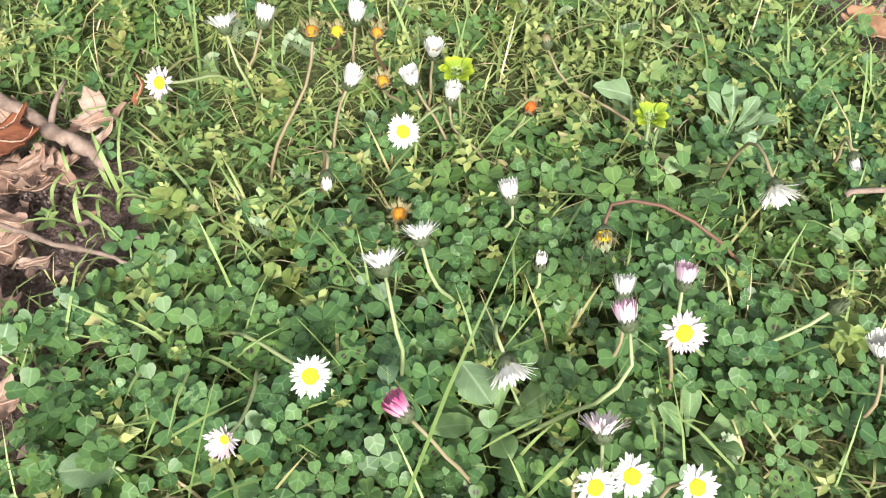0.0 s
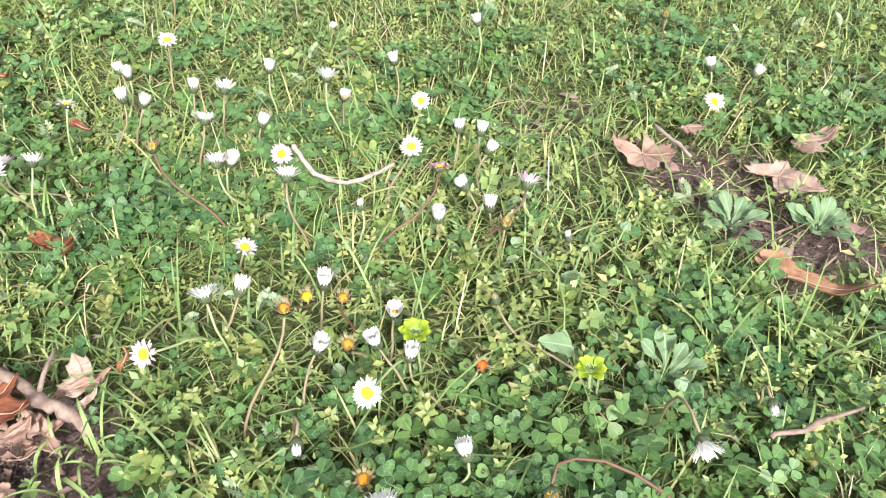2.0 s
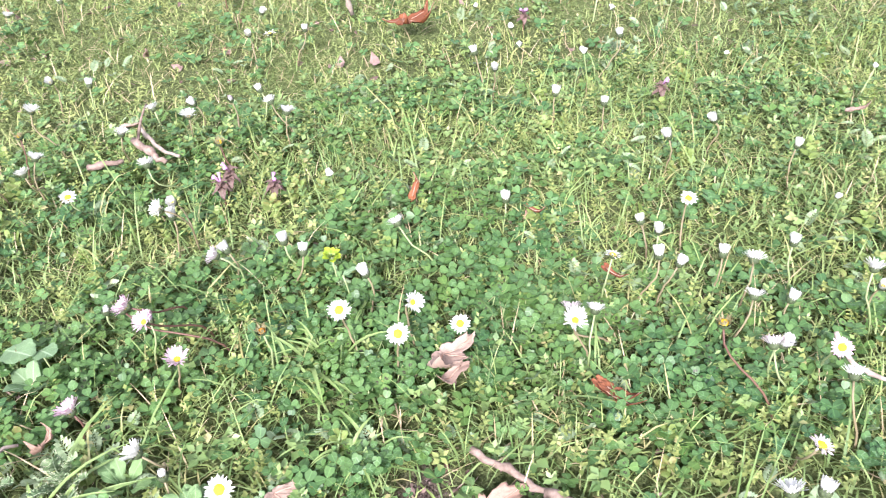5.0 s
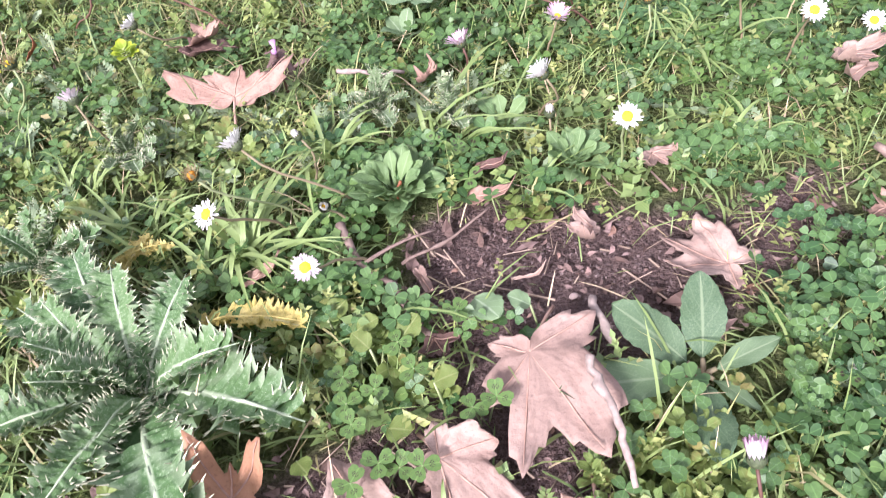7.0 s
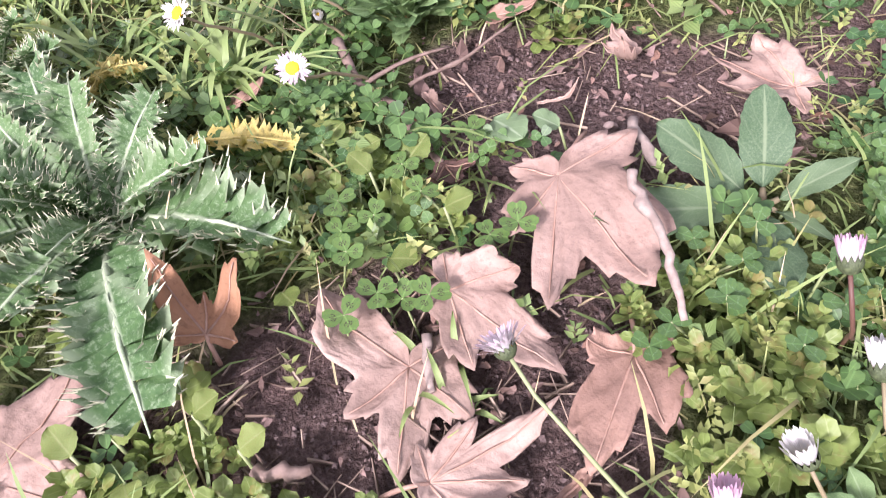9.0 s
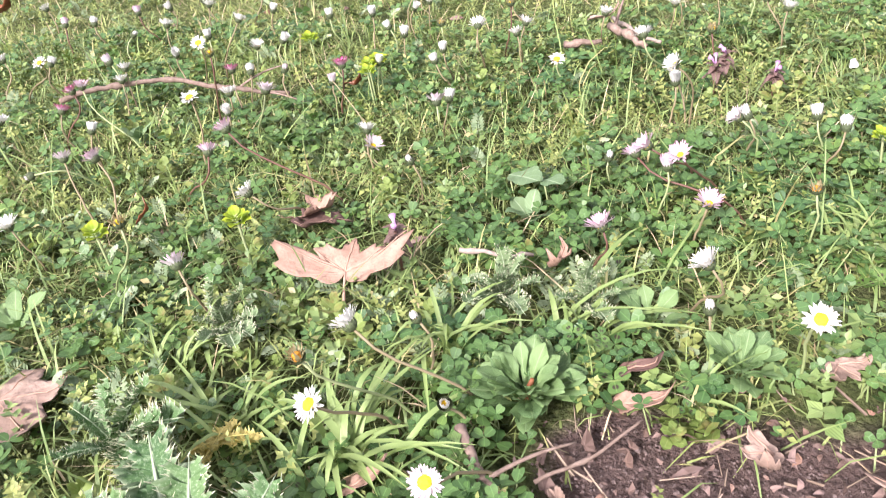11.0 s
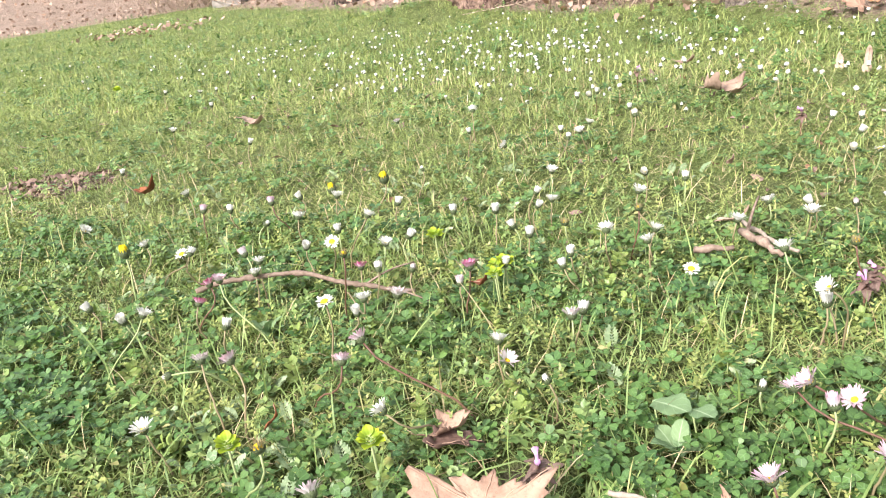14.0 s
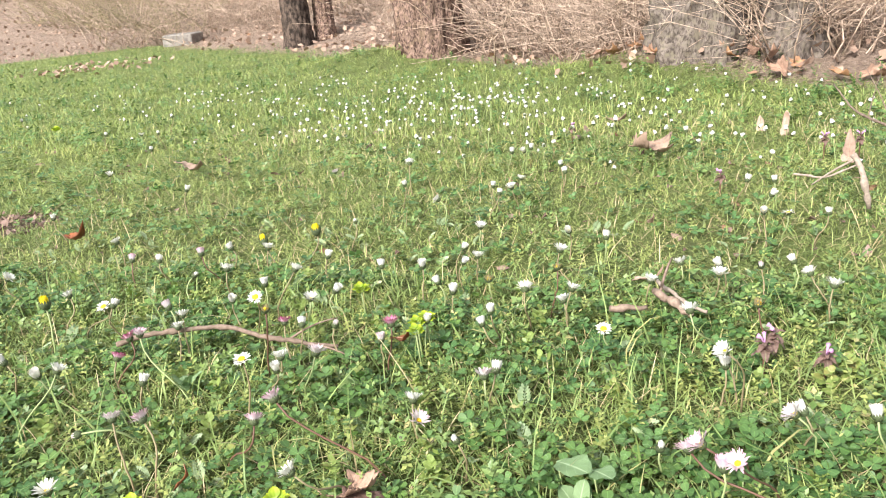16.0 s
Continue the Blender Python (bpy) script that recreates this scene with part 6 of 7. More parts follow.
single_leaf("grey-green leaf standing in the lawn", -0.405, 0.908, -0.390, 0.909, .06, SILVER, HEART, 1.2, 28)
single_leaf("pale green leaf in the clover", 0.259, 0.692, 0.274, 0.692, .05, SILVER, OVAL, 1.2, 29)
single_leaf("round green leaf on bare soil", 0.050, 0.332, 0.067, 0.313, .03, SILVER, ROUNDED, 1.2, 30)
single_leaf("round green leaf on bare soil", 0.086, 0.327, 0.071, 0.330, .03, SILVER, ROUNDED, 1.2, 31)


for k, (x, y, dx, dy, wide) in enumerate([(-0.046, 0.316, 0.012, 0.012, 1.25), (-0.024, 0.306, 0.014, 0.006, 1.2), (0.006, 0.299, 0.010, 0.014, 1.3), (0.030, 0.266, 0.015, 0.004, 1.3), (0.004, 0.240, 0.016, -0.004, 1.35), (-0.104, 0.138, 0.012, 0.010, 1.3), (-0.118, 0.128, -0.012, 0.010, 1.2), (-0.068, 0.149, 0.012, 0.008, 1.2), (-0.047, 0.138, 0.012, 0.008, 1.3), (-0.045, 0.216, 0.010, -0.010, 1.2), (-0.090, 0.118, 0.010, -0.012, 1.2), (-0.012, 0.288, -0.012, 0.008, 1.2)]):
    single_leaf("round yellow-green leaf at the soil's edge", x, y, x + dx, y + dy, 0.026 + 0.003 * (k % 4), ROUND, ROUNDED, wide, 70 + k)


def clover_shoot(x, y, z, mat, size, seed):
    """One clover leaf: three heart-shaped leaflets on a stalk."""
    r = np.random.default_rng(seed)
    g = height(x, y)
    words = "single dark-spotted clover leaf on a thin stalk by the soil" if mat is MEDICK else "single clover leaf with pale chevrons by the soil"
    root = thing("clover_leaf", x, y, g, words, "clover", "single clover leaves")
    v, t, uv = leaflet(0.15 + 0.2 * r.uniform())
    me = Pile().add(v, t, uv).mesh("leaflet", mat)
    turn, tip = r.uniform(0, 120), Vector((r.normal(0, 0.004), r.normal(0, 0.004), z - g))
    for k in range(3):
        m = Matrix.Translation(tip) @ pose(0, 0, 0, 0, 0, turn + 120 * k + r.normal(0, 8)) @ pose(0, 0, 0, r.uniform(-6, 18), r.normal(0, 8), 0) @ Matrix.Scale(size * r.uniform(0.9, 1.1), 4)
        part("leaflet", me, root, m=m)
    part("stalk", tube(Pile(), bow((r.normal(0, 0.006), r.normal(0, 0.006), -0.002), tip, 0.3, 5), 0.0007, 5).mesh("stalk", STEM_GREEN), root)


for k, (x, y) in enumerate([(-0.010, 0.201), (0.005, 0.215), (0.031, 0.216), (0.058, 0.253), (0.061, 0.262), (0.038, 0.321), (-0.024, 0.254), (-0.001, 0.284), (0.014, 0.270), (-0.006, 0.262), (-0.022, 0.270), (0.171, 0.106), (0.016, 0.205), (-0.016, 0.238), (0.195, 0.115)]):
    clover_shoot(x, y, 0.026 + 0.004 * (k % 3), MEDICK, 0.0098, 500 + k)
for k, (x, y) in enumerate([(0.145, 0.231), (0.139, 0.210), (0.162, 0.219), (0.153, 0.252), (0.180, 0.260), (0.168, 0.235), (0.132, 0.196), (0.176, 0.212), (0.205, 0.240), (0.215, 0.222), (0.198, 0.200)]):
    clover_shoot(x, y, 0.024 + 0.004 * (k % 3), CLOVER, 0.0090, 540 + k)


# ---- thistle ----
def thistle_leaf(seed):
    """A spiny leaf along +y, 1 long, cut into crinkled three-fingered lobes: blade, spines and rib as three piles."""
    r = np.random.default_rng(seed)
    blade, spines = Pile(), Pile()
    count, steps = 11, (0.0, 0.3, 0.62, 1.0)
    fingers = (0.70, 1.0, 0.78, 1.08, 0.78, 1.0, 0.70)
    for s in (-1, 1):
        for k in range(count):
            v = 0.08 + 0.86 * (k + (0.25 if s > 0 else 0.0) + r.normal(0, 0.16)) / count
            env = 0.182 * math.sin(math.pi * (0.13 + 0.76 * v)) ** 0.7 * r.uniform(0.75, 1.15)
            half, ph, toss = 0.064 * r.uniform(0.8, 1.2), r.uniform(-1.6, 1.6), r.normal(0, 0.10)
            verts, uv = [], []
            for u in steps:
                rim = max(0.0, (u - 0.25) / 0.75)
                for j, f in enumerate(fingers):
                    w = (j - 3) / 3
                    out = env * u * (1 + (f - 1 + 0.10 * r.normal()) * u * u)
                    y = v + w * half * (0.75 + 0.45 * u) + 0.26 * env * u
                    z = env * (0.16 * rim * math.sin(2.8 * w + ph) + toss * rim + (0.22 if j % 2 else -0.10) * rim * r.uniform(0.4, 1.3) + 0.05 * r.normal() * (u > 0.1)) + 0.03 * u * u + 0.006 * (k % 2) - 0.010 * w
                    verts.append((s * out, y, 0.012 + z + 0.10 * math.sin(math.pi * min(v, 1.0))))
                    uv.append((0.5 + s * u * 0.5, y))
            n, tris = len(fingers), []
            for i in range(len(steps) - 1):
                for j in range(n - 1):
                    a = i * n + j
                    quad = [(a, a + n, a + n + 1), (a, a + n + 1, a + 1)]
                    tris += quad if s > 0 else [q[::-1] for q in quad]
            blade.add(verts, tris, uv)
            for j in range(n):
                tip, inner = np.array(verts[-n + j]), np.array(verts[-2 * n + j])
                out = (tip - inner) / np.linalg.norm(tip - inner)
                tube(spines, [tip - out * 0.012, tip + out * 0.026 + np.array([0, 0, 0.012])], (0.0052, 0.0008), 3)
    return blade, spines, tube(Pile(), [(0, 0, 0.012), (0, 0.3, 0.105), (0, 0.7, 0.105), (0, 1.0, 0.02)], (0.018, 0.014, 0.009, 0.003), 6)


def thistle(words, x, y, tips, seed, broad=1.0, skin=None):
    g = height(x, y)
    for tx, ty, *_ in tips:
        CLEARED.append((0.7 * x + 0.3 * tx, 0.7 * y + 0.3 * ty, 0.016))
        CLEARED.append((0.3 * x + 0.7 * tx, 0.3 * y + 0.7 * ty, 0.016))
    root = thing("thistle", x, y, g, words, "plant", "thistles")
    kinds = [tuple(p.mesh(n, mt, n != "spine_fringe") for p, n, mt in zip(thistle_leaf(seed + k), ("leaf", "spine_fringe", "rib"), (skin or THISTLE, SPINE, STEM_RIB))) for k in range(3)]
    r = np.random.default_rng(seed)
    extra = [(x + 0.62 * ((tx - x) * math.cos(0.38) - (ty - y) * math.sin(0.38)), y + 0.62 * ((ty - y) * math.cos(0.38) + (tx - x) * math.sin(0.38)), tz + 0.014, r.uniform(-22, 22)) for tx, ty, tz, _ in tips[::2]]
    for k, (tx, ty, tz, roll) in enumerate(tips + extra):
        blade, spines, rib = kinds[k % 3]
        base = (0.05 * (tx - x), 0.05 * (ty - y), 0.012)
        leaf = leaf_at(root, "leaf", blade, base, (tx - x, ty - y, tz - g), broad, roll)
        tagged(part("spine_fringe", spines, leaf, "pale spines"), kind="stuff")
        part("rib", rib, leaf, "pale green midrib")


PALE_THISTLE = mat_leaf("pale thistle", (0.095, 0.160, 0.070), (0.19, 0.27, 0.135), (0.36, 0.42, 0.28), 0.15, 0.6, (0.27, 0.35, 0.20), 5.0)
STEM_RIB = mat_plain("thistle rib", (0.36, 0.46, 0.28), (0.50, 0.58, 0.40), 120.0, 0.5)
thistle("spiny grey-green thistle spread flat on the ground", -0.160, 0.262, [(-0.036, 0.228, .045, 8), (-0.078, 0.134, .035, -5), (-0.172, 0.172, .045, 10), (-0.236, 0.213, .04, -8), (-0.242, 0.300, .05, 5), (-0.136, 0.330, .05, -10), (-0.225, 0.350, .05, 6), (-0.185, 0.330, .06, 0), (-0.205, 0.240, .06, 0)], 1)
thistle("young grey-green thistle among grass blades", -0.267, 0.363, [(-0.208, 0.363, .05, 0), (-0.283, 0.330, .04, 0), (-0.249, 0.383, .05, 0), (-0.290, 0.365, .05, 5), (-0.197, 0.323, .04, 0)], 5, 0.9)
thistle("small silvery thistle rosette in the weeds", -0.245, 0.479, [(-0.207, 0.468, .04, 0), (-0.256, 0.459, .04, 0), (-0.238, 0.480, .05, 0), (-0.209, 0.433, .04, 0), (-0.236, 0.437, .04, 0), (-0.201, 0.445, .04, 0)], 9, 0.8, PALE_THISTLE)
thistle("small silvery thistle rosette by clover", -0.042, 0.529, [(-0.011, 0.519, .04, 0), (-0.064, 0.516, .04, 0), (-0.044, 0.524, .05, 0), (-0.019, 0.481, .04, 0), (-0.063, 0.490, .04, 0)], 12, 0.8, PALE_THISTLE)
thistle("small silvery thistle rosette by clover", 0.020, 0.520, [(0.043, 0.509, .04, 0), (-0.000, 0.501, .04, 0), (0.024, 0.511, .05, 0), (0.036, 0.477, .04, 0)], 14, 0.8, PALE_THISTLE)


def yellow_leaf(bx, by, tx, ty, tz, seed):
    g = height(bx, by)
    root = thing("yellowed_leaf", bx, by, g, "dying yellow spiny leaf low in the weeds", "leaf", "yellowed leaves")
    blade, spines, rib = thistle_leaf(seed)
    me = blade.mesh("blade", YELLOWED, True)
    leaf_at(root, "blade", me, (0, 0, 0.012), (tx - bx, ty - by, tz - 0.008 - g), 0.72, 14)
    leaf_at(root, "rib", rib.mesh("rib", YELLOWED), (0, 0, 0.012), (tx - bx, ty - by, tz - g), 0.6)


yellow_leaf(-0.138, 0.317, -0.054, 0.306, .03, 31)
yellow_leaf(-0.224, 0.362, -0.167, 0.373, .03, 32)
yellow_leaf(-0.207, 0.344, -0.190, 0.388, .03, 33)


# ---- tufts, nettles, spurge ----
def tuft(words, x, y, count, long, wide, seed, lean=(0, 0)):
    """A tuft of arching grass blades."""
    r = np.random.default_rng(seed)
    root = thing("grass_tuft", x, y, height(x, y), words, "grass", "grass tufts")
    for k in range(count):
        ang, size = r.uniform(0, 6.28), long * r.uniform(0.55, 1.15)
        out = np.array([math.cos(ang) + lean[0], math.sin(ang) + lean[1]]) * r.uniform(0.35, 0.8)
        base = np.array([r.normal(0, 0.012), r.normal(0, 0.010), -0.002])
        s = np.linspace(0, 1, 7)
        rise = size * (s * 1.1 - r.uniform(0.55, 0.95) * s * s)
        line = np.stack([base[0] + out[0] * size * s**1.4, base[1] + out[1] * size * s**1.4, base[2] + rise], 1)
        side = np.array([-out[1], out[0], 0]) / (np.hypot(*out) + 1e-6)
        w = wide * r.uniform(0.7, 1.2) * np.array([0.7, 0.95, 1, 0.95, 0.8, 0.5, 0.05])[:, None] / 2
        v = np.concatenate([line - side * w, line + (0, 0, -0.0006), line + side * w])
        tris = []
        for i in range(6):
            tris += [(i, i + 7, i + 8), (i, i + 8, i + 1), (i + 7, i + 14, i + 15), (i + 7, i + 15, i + 8)]
        uv = np.concatenate([np.stack([np.full(7, u), 0.3 + 0.7 * s], 1) for u in (0, 0.5, 1)])
        part("blade", Pile().add(v, tris, uv).mesh("blade", GRASS), root)


tuft("bright green tuft of long arching grass blades", -0.114, 0.375, 34, 0.10, 0.0044, 1, (0.25, 0.2))
tuft("bright green tuft of grass blades by the thistle", -0.201, 0.390, 26, 0.085, 0.0036, 2, (0, 0.2))
tuft("arching grass blades behind a green rosette", -0.072, 0.473, 20, 0.10, 0.0042, 3, (0.3, 0.1))
tuft("arching grass blades at the soil's edge", 0.008, 0.499, 14, 0.10, 0.0040, 4, (0.3, 0.3))
tuft("pale green grass tuft in leaf litter", 0.037, 0.181, 12, 0.05, 0.0030, 5)
tuft("grass tuft at the edge of leaf litter", 0.432, 0.319, 20, 0.055, 0.0026, 6, (0.2, 0))
tuft("fine grass tuft in the clover", 0.434, 0.186, 20, 0.08, 0.0022, 7)
tuft("fine grass tuft in the clover", 0.233, 0.633, 20, 0.08, 0.0028, 8)
tuft("grass tuft at the clover's edge", 0.244, 0.509, 20, 0.07, 0.0030, 9)
tuft("fine grass tuft beside white daisies", 0.221, 0.610, 20, 0.09, 0.0040, 10)
tuft("grass tuft in yellow weeds", -0.263, 0.447, 18, 0.075, 0.0034, 11)
tuft("single long blades beside bare soil", 0.091, 0.446, 4, 0.045, 0.0034, 12)


def dead_nettle(x, y, tall, seed, lean=(0, 0)):
    r = np.random.default_rng(seed)
    root = thing("dead_nettle", x, y, height(x, y), "purple dead-nettle with drooping leaves and lilac blooms", "plant", "dead-nettles")
    top = np.array([lean[0], lean[1], tall])
    part("stem", tube(Pile(), bow((0, 0, -0.003), top, 0.2), 0.0013, 6).mesh("stem", STEM_RED), root)
    me = broad_leaf(HEART, 0.5, 0.2, 0.06, 0.16, seed, 3, 8).mesh("leaf", PURPLE)
    for k in range(12):
        h, ang = 1 - 0.09 * (k // 4), k * 1.57 + (k // 4) * 0.78 + r.normal(0, 0.15)
        size = 0.009 + 0.0028 * (k // 4)
        base = Vector(top * h)
        leaf_at(root, "leaf", me, base, base + Vector((size * math.cos(ang), size * math.sin(ang), -0.004 * (k // 4) + 0.004)), 1.1)
    for k in range(3):
        ang = r.uniform(0, 6.28)
        a = top * 0.95
        b = a + np.array([0.008 * math.cos(ang), 0.008 * math.sin(ang), 0.010])
        part("bloom", tube(Pile(), [a, (a + b) / 2 + (0, 0, 0.003), b], (0.0008, 0.0012, 0.0026), 6).mesh("bloom", LILAC), root)


dead_nettle(-0.129, 0.563, 0.055, 1)
dead_nettle(0.137, 0.912, 0.05, 2, (0.012, 0.012))
dead_nettle(0.137, 1.568, 0.045, 3)
dead_nettle(0.357, 1.823, 0.05, 4)
dead_nettle(0.413, 1.778, 0.06, 5)
dead_nettle(-0.187, 2.068, 0.045, 6)
dead_nettle(0.137, 0.908, 0.045, 7)
dead_nettle(0.197, 0.906, 0.03, 8)
dead_nettle(0.739, 0.996, 0.035, 9)
dead_nettle(0.633, 1.303, 0.04, 10)


def spurge(x, y, z, seed, size=1.0):
    r = np.random.default_rng(seed)
    g = height(x, y)
    root = thing("spurge", x, y, g, "bright lime-green spurge with cupped leafy bracts", "plant", "lime-green spurges")
    part("stem", tube(Pile(), bow((0.004, -0.004, -0.003), (0, 0, z - g), 0.2), 0.0011, 6).mesh("stem", STEM_GREEN), root)
    me = broad_leaf(ROUNDED, 0.1, 0.35, 0.03, 0.0, seed, 2, 5).mesh("bract", LIME)
    for k in range(16):
        ang, ring = k * 2.4, (k // 6) / 3
        reach = size * (0.0078 - 0.003 * ring) * r.uniform(0.85, 1.15)
        base = Vector((0.003 * math.cos(ang), 0.003 * math.sin(ang), z - g + 0.005 * ring))
        leaf_at(root, "bract", me, base, base + Vector((reach * math.cos(ang), reach * math.sin(ang), reach * (0.25 + 0.9 * ring))), 1.2)


spurge(0.640, 0.266, .05, 1)
spurge(0.722, 0.185, .045, 2)
spurge(0.251, 0.715, .05, 3)
spurge(-0.264, 0.566, .055, 4, 1.2)
spurge(-0.387, 0.548, .05, 5, 1.2)
spurge(-0.244, 0.882, .05, 6)
spurge(-0.356, 0.998, .05, 7, 1.3)
spurge(-0.249, 0.904, .05, 8)
spurge(-1.940, 2.256, .06, 9, 2.0)
spurge(-0.241, 0.916, .05, 12, 1.2)


# ---- round-leaved speedwell, soil crumbs, broken stalks ----
def build_speedwell():
    shapes = []
    for k in range(3):
        pile = Pile()
        for j in range(9):
            me = broad_leaf(ROUNDED, 0.1, 0.2, 0.05, 0.18, 60 + k, 1, 4)
            ang, h = j * 1.57 + 0.3 * k + (j // 2) * 0.5, 0.25 + 0.09 * j
            m = np.array(pose(0, 0, 0, 0, 0, math.degrees(ang)).to_3x3() @ pose(0, 0, 0, 8 + 4 * j, 0, 0).to_3x3()) * (0.62 - 0.035 * j)
            pile.add(me.v[0] @ m.T + np.array([0.10 * math.cos(ang), 0.10 * math.sin(ang), h]), me.t[0], me.uv[0])
        shapes.append(tuple(np.concatenate(a) for a in (pile.v, pile.t, pile.uv)))
    where = lambda x, y: np.clip(oval(x, y, -0.031, 0.290, 0.05, 0.03) + oval(x, y, -0.080, 0.113, 0.06, 0.035) + oval(x, y, -0.008, 0.108, 0.03, 0.02) + 0.6 * oval(x, y, 0.189, 0.207, 0.06, 0.09) + 0.5 * oval(x, y, -0.264, 0.468, 0.1, 0.06) + oval(x, y, 0.081, 0.413, 0.02, 0.012), 0, 1)
    build_sprigs("speedwell", ROUND, "yellow-green speedwell with small round toothed leaves on soil", "weeds", shapes, 5200, where, 0.020, (-0.45, 0.45, 0.05, 0.75))
    build_sprigs("speedwell_in_lawn", ROUND, "scattered pale green speedwell in the lawn", "weeds", shapes, 230, yellowish, 0.024, NEAR)


build_speedwell()


def build_crumbs():
    crumbs, bits = Pile(), Pile()
    v = np.array([(1, 0, 0), (-1, 0.2, 0), (0, 1, 0.1), (0.1, -1, 0), (0, 0.1, 0.8), (0, 0, -0.8)])
    t = [(0, 2, 4), (2, 1, 4), (1, 3, 4), (3, 0, 4), (2, 0, 5), (1, 2, 5), (3, 1, 5), (0, 3, 5)]
    x, y = sow(-0.4, 1.3, 0.0, 0.7, 42000, lambda a, b: np.clip(bare(a, b) * 1.6 - 0.5, 0, 1))
    n = len(x)
    size = 0.0006 + 0.0030 * rng.beta(1, 6, n)
    crumbs.many(v, t, v[:, :2], turns(rng.uniform(0, 6.28, n), rng.normal(0, 0.5, n), rng.normal(0, 0.5, n), size), np.stack([x, y, lie(x, y) - 0.004], 1))
    soil = mat_plain("soil crumbs", (0.12, 0.085, 0.077), (0.26, 0.20, 0.185), 500.0, 0.95, shine=0.15)
    tagged(new("soil_crumbs", crumbs.mesh("soil_crumbs", soil, False)), "dark brown crumbs of dry soil", "soil", kind="stuff")
    x, y = sow(-0.4, 1.3, 0.0, 0.7, 6000, lambda a, b: np.clip(bare(a, b) * 1.3 - 0.2, 0, 1) * (0.35 + oval(a, b, 0.0, 0.155, 0.12, 0.07)))
    n = len(x)
    ang, long = rng.uniform(0, 3.14, n), np.minimum(rng.lognormal(-4.35, 0.65, n), 0.06)
    a = np.stack([x, y, lie(x, y) - 0.002 + rng.uniform(0, 0.004, n)], 1)
    b = a + np.stack([np.cos(ang) * long, np.sin(ang) * long, rng.normal(0.001, 0.004, n)], 1)
    thick = 0.7 + 2.4 * rng.beta(1, 3, n)[:, None]
    up, side = np.array([[0, 0, 0.0009]]) * thick, np.stack([-np.sin(ang), np.cos(ang), 0 * ang], 1) * 0.0006 * thick
    vv = np.stack([a - side, a + side, a + up, b - side * 0.6, b + side * 0.6, b + up], 1).reshape(-1, 3)
    tt = (np.array([(0, 1, 4), (0, 4, 3), (1, 2, 5), (1, 5, 4), (2, 0, 3), (2, 3, 5)])[None] + (np.arange(n) * 6)[:, None, None]).reshape(-1, 3)
    bits.add(vv, tt, np.tile([(0, 0.4), (1, 0.4), (0.5, 0.4), (0, 0.9), (1, 0.9), (0.5, 0.9)], (n, 1)))
    tagged(new("broken_stalks", bits.mesh("broken_stalks", mat_blade("broken stalks", (0.12, 0.08, 0.06), (0.42, 0.33, 0.25), dry=0.0, thin=0.05, rough=0.8))), "broken pale stalks and wood bits on the soil", "debris", kind="stuff")


def build_fragments():
    """Torn bits of dry leaf strewn over the bare patches."""
    pile = Pile()
    for k in range(3):
        v, t, uv, _, _ = lobed(9, 1, 90 + k, (1, 3, 5)[k])
        v = v * np.array([1, 1, 1]) + np.stack([0 * v[:, 0], 0 * v[:, 0], (0.6, -0.4, 0.9)[k] * v[:, 0] ** 2], 1)
        x, y = sow(-2.4, 1.4, 0.0, 2.4, 1900, lambda a, b: np.clip(bare(a, b) * 1.5 - 0.1, 0.02, 1))
        n = len(x)
        pile.many(v, t, uv, turns(rng.uniform(0, 6.28, n), rng.normal(0, 0.35, n), rng.normal(0, 0.35, n), rng.uniform(0.003, 0.009, n) * np.where(y > 1.2, 3.0, np.where(rng.uniform(0, 1, n) < 0.14, 2.1, 1.0))), np.stack([x, y, lie(x, y) + rng.uniform(-0.002, 0.006, n)], 1))
    m = Mat("leaf fragments")
    c = m.ramp(m.island(), (0.0, (0.11, 0.07, 0.055)), (0.5, (0.20, 0.135, 0.115)), (0.85, (0.30, 0.21, 0.185)), (1.0, (0.20, 0.10, 0.055)))
    leaf = m.done(m.mix(m.span(m.noise(150.0), 0.4, 0.7, 0, 0.5), c, (0.16, 0.10, 0.075)), 0.75, m.bump(m.noise(400.0), 0.3, 0.001), thin=0.05)
    tagged(new("leaf_fragments", pile.mesh("leaf_fragments", leaf, False)), "torn brown and pinkish bits of dry leaf on the soil", "leaf litter", kind="stuff")


build_crumbs()
build_fragments()


def pebble(x, y, size, seed):
    r = np.random.default_rng(seed)
    top = dome(size, size * 0.7, 5, 12, 0.0, 0.06)
    low = dome(size, -size * 0.5, 4, 12, 0.0, 0.06)
    me = Pile().add(top.v[0], top.t[0], top.uv[0]).add(low.v[0], low.t[0], low.uv[0]).mesh("pebble", PEBBLE)
    ob = new("pebble", me)
    ob.matrix_basis = pose(x, y, height(x, y) - 0.004, 0, 0, r.uniform(0, 360)) @ Matrix.Diagonal((1.25, 0.9, 0.9, 1))
    tagged(ob, "small rounded pinkish pebble lying on bare soil", "pebble", "pebbles on the soil")


PEBBLE = mat_plain("pebble", (0.30, 0.23, 0.20), (0.40, 0.31, 0.27), 300.0, 0.8)
pebble(0.177, 0.431, 0.0046, 1)
pebble(0.207, 0.436, 0.0035, 2)
pebble(0.115, 0.354, 0.0028, 3)

